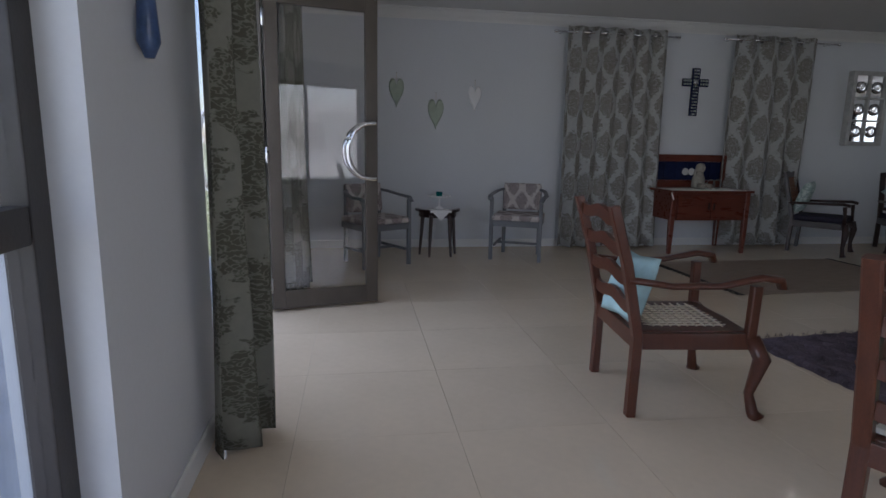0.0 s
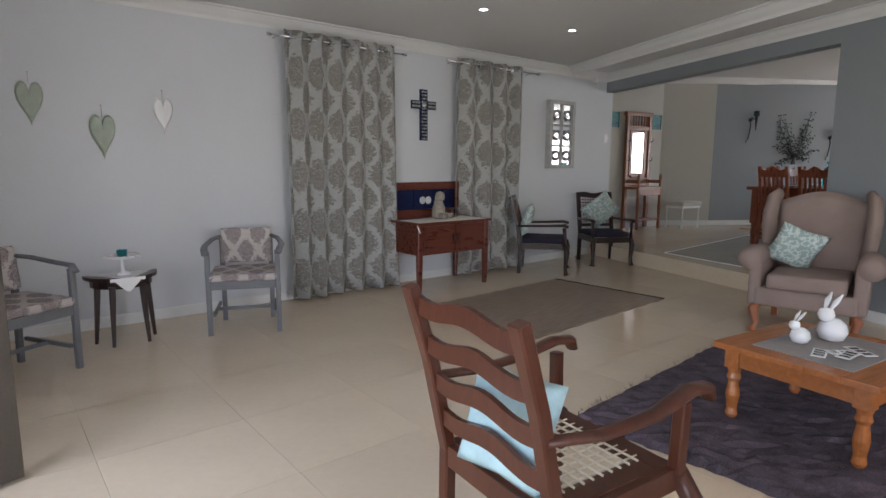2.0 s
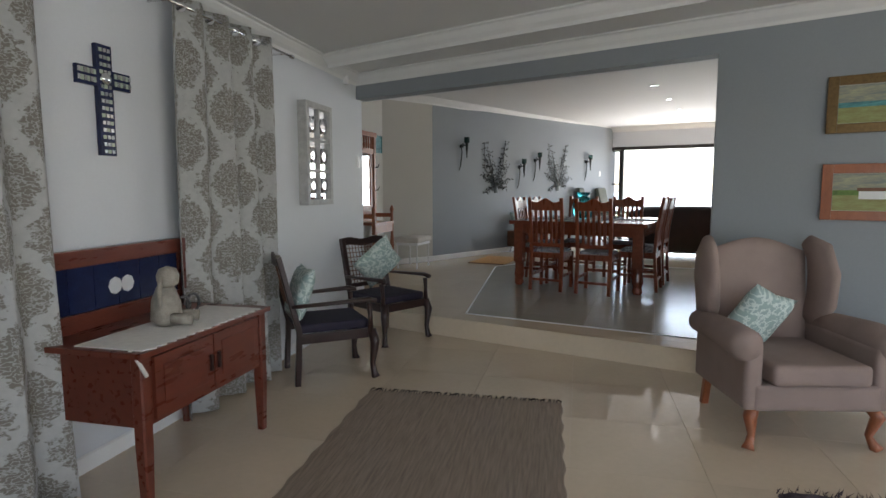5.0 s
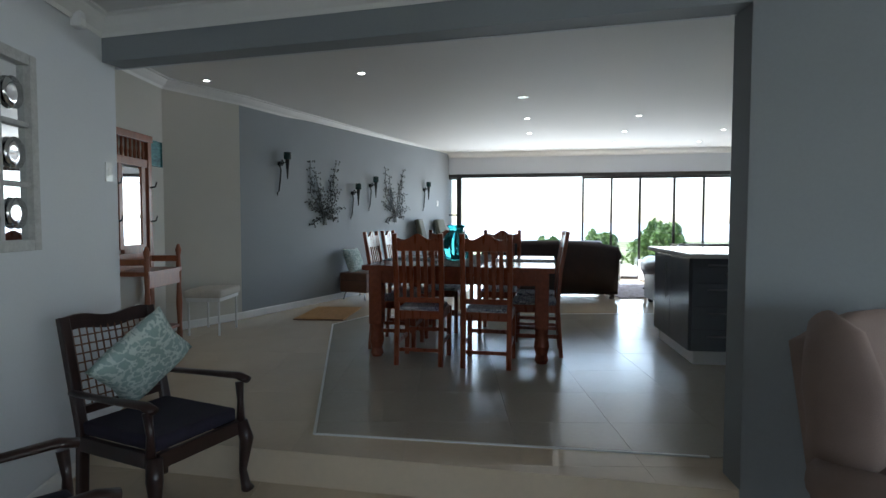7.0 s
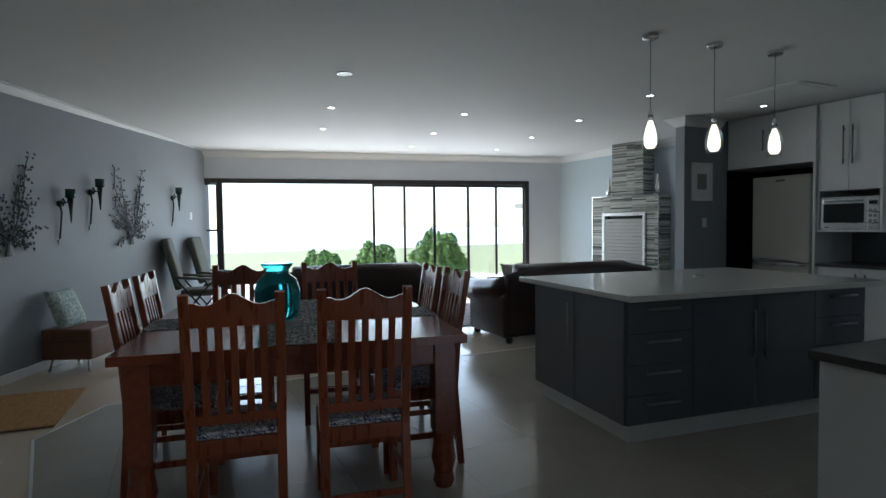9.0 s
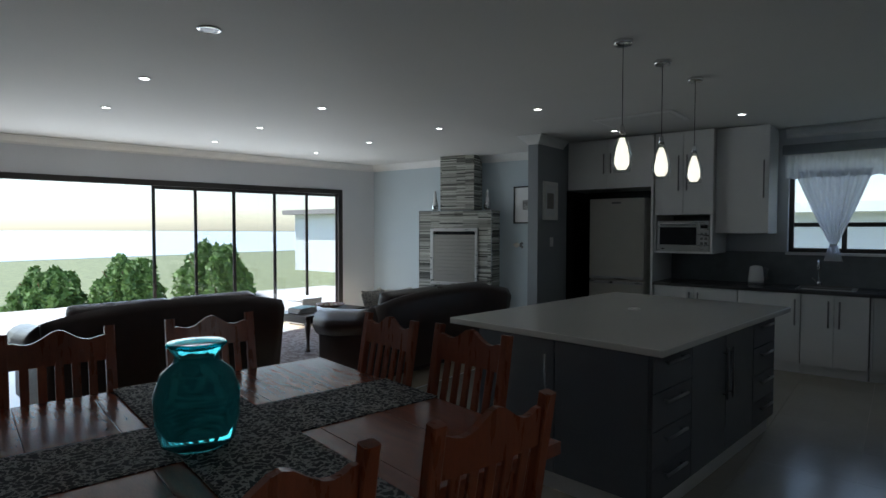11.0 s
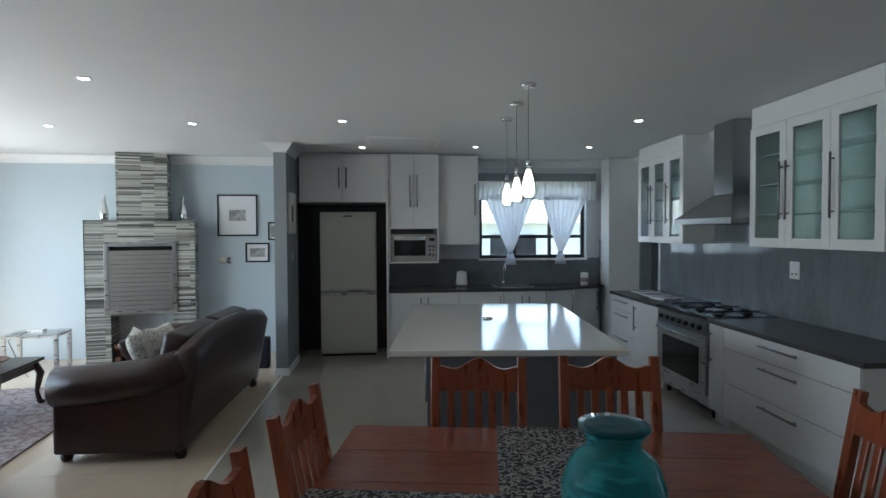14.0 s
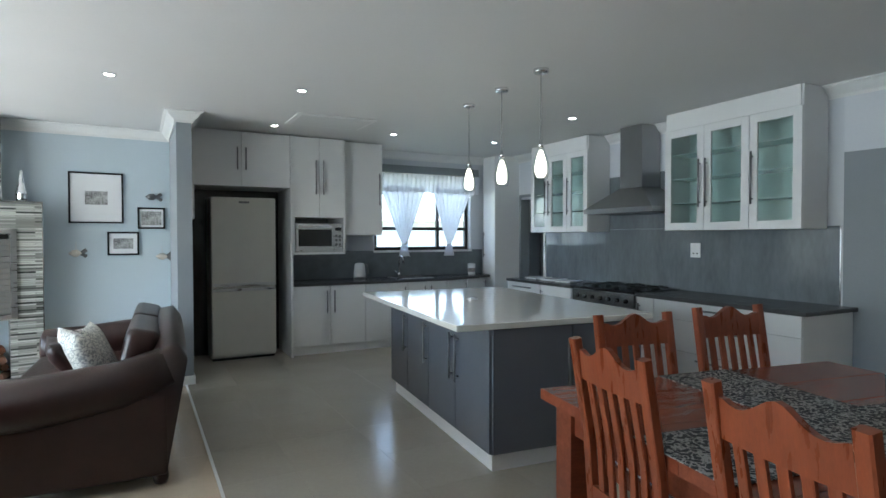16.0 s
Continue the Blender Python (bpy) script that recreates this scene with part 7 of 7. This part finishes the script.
# fireplace
FP = pose(13.02, 0.015, 0, 0, 0, 11.5)
t = thing("fireplace", "built-in braai fireplace clad in grey strip mosaic", "fireplace", FP)
mz = M["mosaic"]
def clad(x0, x1, z0, z1, y0=-0.12, y1=0.32):
    uv_box(part("cladding", box(x0, x1, y0, y1, z0, z1), mz, t))
clad(-0.64, -0.36, 0, 1.84)
clad(0.36, 0.64, 0, 1.84)
clad(-0.36, 0.36, 1.52, 1.84)
uv_box(part("lintel", box(-0.36, 0.36, -0.12, 0.319, 0.64, 0.70), mz, t))
uv_box(part("chimney_breast", box(-0.31, 0.29, -0.12, 0.24, 1.842, DC - 0.002), mz, t, "strip mosaic chimney breast"))
part("hearth_back", box(-0.36, 0.36, -0.11, -0.09, 0.0, 0.64), M["white_wall"], t)
part("hearth_floor", box(-0.36, 0.36, -0.09, 0.318, 0.0, 0.03), M["granite"], t)
for x in (-0.643, 0.635):
    part("edge_trim", box(x, x + 0.008, 0.315, 0.324, 0, 1.843), M["chrome"], t, "polished edge trim")
part("ledge_trim", box(-0.643, 0.643, 0.317, 0.325, 1.832, 1.844), M["chrome"], t)
part("fire_box", box(-0.355, 0.355, -0.1, 0.26, 0.71, 1.51), M["black"], t)
for a in ((-0.42, -0.37, 0.66, 1.56), (0.37, 0.42, 0.66, 1.56)):
    part("door_frame", box(a[0], a[1], 0.30, 0.345, a[2], a[3], 0.003), M["steel"], t)
part("door_frame", box(-0.37, 0.37, 0.30, 0.344, 1.51, 1.56, 0.003), M["steel"], t)
part("door_frame", box(-0.37, 0.37, 0.30, 0.344, 0.66, 0.705, 0.003), M["steel"], t)
for k in range(13):
    z = 0.707 + 0.058 * k
    part("shutter_slat", box(-0.368, 0.368, 0.325, 0.338 + 0.006 * (k % 2), z, z + 0.056, 0.005), M["shutter_steel"], t)
rnd = random.Random(9)
for k in range(26):
    x, y, z = -0.3 + 0.1 * (k % 7) + rnd.uniform(-0.02, 0.02), 0.2 - 0.1 * (k % 2), 0.065 + 0.085 * (k // 7)
    l = thing("firewood", "split brown firewood log in the niche", "firewood", FP @ pose(x, y, z, 90, rnd.uniform(-20, 20), rnd.uniform(-25, 25)), "stacked firewood")
    part("log", lathe([(0.036, -0.12), (0.042, -0.1), (0.04, 0.1), (0.034, 0.12)], 6), M["log"], l)
for x, y, z in ((-0.48, 0.1, 1.845), (0.46, 0.1, 1.845)):
    l = thing("vase", "mirrored silver tall vase on the ledge", "vase", FP @ pose(x, y, z), "silver vases")
    part("body", lathe([(0.035, 0), (0.05, 0.03), (0.055, 0.09), (0.03, 0.2), (0.018, 0.3), (0.012, 0.33)], 14), M["chrome"], l)
    part("foot", lathe([(0.04, -0.0005), (0.036, 0.008)], 14), M["chrome"], l)
fa = math.degrees(math.atan2(FWB[1] - FWA[1], FWB[0] - FWA[0]))
def on_fw(x, z, off=0.0):
    y = FWA[1] + (FWB[1] - FWA[1]) * (x - FWA[0]) / (FWB[0] - FWA[0])
    return pose(x, y + off, z, 0, 0, fa)
picture(on_fw(11.87, 1.92), 0.53, 0.57, 0.018, M["black"], M["picture_bw"], "black framed photograph with wide white mount", 1, (0.22, 0.15))
picture(on_fw(11.32, 1.70), 0.29, 0.25, 0.02, M["black"], M["picture_bw"], "small black framed photograph of a building", 1, (0.21, 0.16))
picture(on_fw(11.61, 1.405), 0.32, 0.27, 0.02, M["black"], M["picture_bw"], "small black framed beach photograph", 1, (0.2, 0.12))
for x, z in ((11.31, 1.95), (12.07, 1.30), (11.21, 1.25)):
    l = thing("fish_ornament", "small driftwood and metal fish wall ornament", "wall ornament", on_fw(x, z), "fish ornaments")
    part("body", lathe([(0.004, -0.07), (0.035, -0.03), (0.04, 0.01), (0.012, 0.05), (0.006, 0.06)], 12, pose(0, -0.03, 0, 0, 90, 0) @ Matrix.Diagonal((1, 0.4, 1, 1))), M["linen"] if z < 1.5 else M["pewter"], l, smooth=True)
    part("tail", sweep([(0.05, -0.03, 0), (0.10, -0.03, 0.04)], (0.02, 0.004)), M["pewter"], l)
    part("tail", sweep([(0.05, -0.03, 0), (0.10, -0.03, -0.04)], (0.02, 0.004)), M["pewter"], l)
    part("string", sweep([(0, -0.02, 0.03), (0, -0.003, 0.12)], 0.002), M["linen"], l)
picture(pose(10.979, 0.86, 1.91, 0, 0, -90), 0.36, 0.49, 0.045, M["trim"], M["gray_linen"], "white framed heart picture on the grey wall", 1, (0.17, 0.2))
switch(pose(10.979, 0.80, 1.38, 0, 0, -90))

# ---- outside ----
t = thing("neighbour_house", "pale plastered neighbouring house with grey roof", "house")
part("wall", box(24.5, 29, -17, -8.4, -0.3, 2.2), M["paper"], t)
part("roof", prism([(24.1, -17.4), (29.4, -17.4), (29.4, -8.0), (24.1, -8.0)], 2.2, 2.4), M["gray_linen"], t)
part("window", box(24.47, 24.5, -12.6, -11.4, 0.8, 1.8), M["black"], t)
# unseen white block; it bounces light less green than the lawn
t = thing("neighbour_house", "white block added outside the kitchen to bounce neutral light", "house")
part("wall", box(2, 14, -12, -6.5, -0.3, 1.9), M["paper"], t)
part("roof", prism([(1.6, -12.4), (14.4, -12.4), (14.4, -6.1), (1.6, -6.1)], 1.9, 2.1), M["paper"], t)
part("window", box(6, 7.2, -6.5, -6.46, 0.8, 1.6), M["black"], t)


def bush(x, y, r, h, seed, label):
    rnd = random.Random(seed)
    t = thing("bush", label, "bush", pose(x, y, -0.3), "garden bushes")
    for k in range(5):
        a = k * 1.26
        part("stem", sweep([(0, 0, 0), (0.3 * r * math.cos(a), 0.3 * r * math.sin(a), h * 0.4), (0.6 * r * math.cos(a), 0.6 * r * math.sin(a), h * 0.75)], [(0.03, 0.03), (0.02, 0.02), (0.008, 0.008)]), M["tan"], t)
    verts, faces = [], []
    for k in range(5200):
        a, b = rnd.uniform(0, 6.283), rnd.random() ** 0.6
        cl = 0.82 + 0.3 * noise.noise(Vector((3 * math.cos(a) + x, 3 * math.sin(a), 3 * b)))
        rr = r * cl * math.sqrt(max(0, 1 - (b * 0.97) ** 2)) * rnd.uniform(0.8, 1.03)
        c = Vector((rr * math.cos(a), rr * math.sin(a), 0.05 + h * b * cl))
        d = Vector((rnd.gauss(0, 1), rnd.gauss(0, 1), rnd.gauss(0.4, 1))).normalized()
        e = d.orthogonal().normalized()
        s = rnd.uniform(0.05, 0.1)
        i = len(verts)
        verts += [c - d * s, c + e * s * 0.45, c + d * s, c - e * s * 0.45]
        faces.append((i, i + 1, i + 2, i + 3))
    me = bpy.data.meshes.new("leaves")
    me.from_pydata([tuple(v) for v in verts], [], faces)
    me.materials.append(M["leaf"])
    ob = new("leaves", me)
    ob.parent = t
    ob["kind"] = "stuff"


bush(19.9, 0.5, 1.0, 1.6, 1, "rounded light green garden bush")
bush(20.7, 2.1, 0.85, 1.25, 2, "low spreading light green garden bush")
bush(21.2, 3.5, 0.8, 1.0, 3, "low loose green shrub at the patio edge")
tagged(mesh_ob("water", prism([(45, -300), (690, -300), (690, 300), (45, 300)], -0.298, -0.28), M["sea"]), "pale grey sea far beyond the lawn", "water", kind="structure")

# ---- floor tiles ----
def tiles(parent, region, x0, x1, y0, y1, size, z, material, ang=0.0, gap=0.0008, skip=None, origin=(0, 0)):
    ca, sa = math.cos(radians(ang)), math.sin(radians(ang))
    whole = None
    nx, ny = int((x1 - x0) / size) + 1, int((y1 - y0) / size) + 1
    for i in range(nx):
        for j in range(ny):
            a, b = x0 + i * size + gap, y0 + j * size + gap
            c, d = x0 + (i + 1) * size - gap, y0 + (j + 1) * size - gap
            q = [(origin[0] + u * ca - v * sa, origin[1] + u * sa + v * ca) for u, v in ((a, b), (c, b), (c, d), (a, d))]
            p = clip(q, region)
            if len(p) < 3 or (skip and skip(p)):
                continue
            cx, cy = sum(v[0] for v in q) / 4, sum(v[1] for v in q) / 4
            full = len(p) == 4 and all(abs(m[0] - n[0]) + abs(m[1] - n[1]) < 1e-6 for m, n in zip(sorted(p), sorted(q)))
            if full and whole:
                me = whole
            else:
                bm = prism([(m[0] - cx, m[1] - cy) for m in p], -0.008, 0.0)
                me = bpy.data.meshes.new("tile")
                bmesh.ops.recalc_face_normals(bm, faces=bm.faces[:])
                bm.to_mesh(me)
                bm.free()
                me.materials.append(material)
                if full:
                    whole = me
            ob = new("tile", me)
            ob.location = (cx, cy, z)
            ob.parent = parent


def vary(m, amount=0.05):
    """Slight shade change from piece to piece."""
    nt = m.node_tree
    b = nt.nodes["Principled BSDF"]
    src = b.inputs["Base Color"].links[0].from_socket
    oi = nt.nodes.new("ShaderNodeObjectInfo")
    mr = nt.nodes.new("ShaderNodeMapRange")
    mr.inputs["To Min"].default_value, mr.inputs["To Max"].default_value = 1 - amount, 1 + amount
    nt.links.new(oi.outputs["Random"], mr.inputs[0])
    hs = nt.nodes.new("ShaderNodeHueSaturation")
    nt.links.new(mr.outputs[0], hs.inputs["Value"])
    nt.links.new(src, hs.inputs["Color"])
    nt.links.new(hs.outputs[0], b.inputs["Base Color"])


vary(M["tile"], 0.03)
vary(M["tile_gray"], 0.03)
LREG = [(WX, SY), (on_grey(SY) + 0.2, SY), (GA[0] + 0.2, NY), (WX, NY)]
tiles(floor_l, LREG, -1.2, 7.6, 0.0, 9.2, 0.65, LF, M["tile"])
DREG = [(5.3, -0.6), SLA, (16.5, 6.72), (10.6, 9.3), (9.75, 9.75), (7.02, 9.75), local(*STEP_B), local(*STEP_A)]
GREG = [(6.3, -0.3), (11.05, -0.3), (11.05, 4.5), (10.85, 7.58), (10.22, 7.93), (6.80, 7.33), (6.516, 5.226)]
def inside_grey(p):
    return all(all((b[0] - a[0]) * (v[1] - a[1]) - (b[1] - a[1]) * (v[0] - a[0]) >= -1e-6 for a, b in zip(GREG, GREG[1:] + GREG[:1])) for v in p)
tiles(floor_d, DREG, 4.0, 17.5, -1.0, 10.3, 0.60, DF - 0.003, M["tile"], skip=inside_grey)
tiles(floor_d, GREG, 4.0, 12.0, -1.0, 9.0, 0.60, DF + 0.001, M["tile_gray"], ang=0.0)
for a, b in zip(GREG[1:], GREG[2:]):
    d = (Vector(b) - Vector(a)).normalized()
    n = Vector((-d.y, d.x)) * 0.009
    A, B = Vector(a), Vector(b)
    part("trim_strip", prism([tuple(A - n), tuple(B - n), tuple(B + n), tuple(A + n)], DF - 0.003, DF + 0.003), M["trim"], floor_d, "white edging strip")
A, B = Vector(local(*STEP_A)), Vector(local(*STEP_B))
n = Vector((-(B - A).y, (B - A).x)).normalized() * 0.01
part("step_riser", prism([tuple(A), tuple(B), tuple(B + n), tuple(A + n)], LF, DF - 0.002), M["tile"], floor_d, "cream tiled step riser")
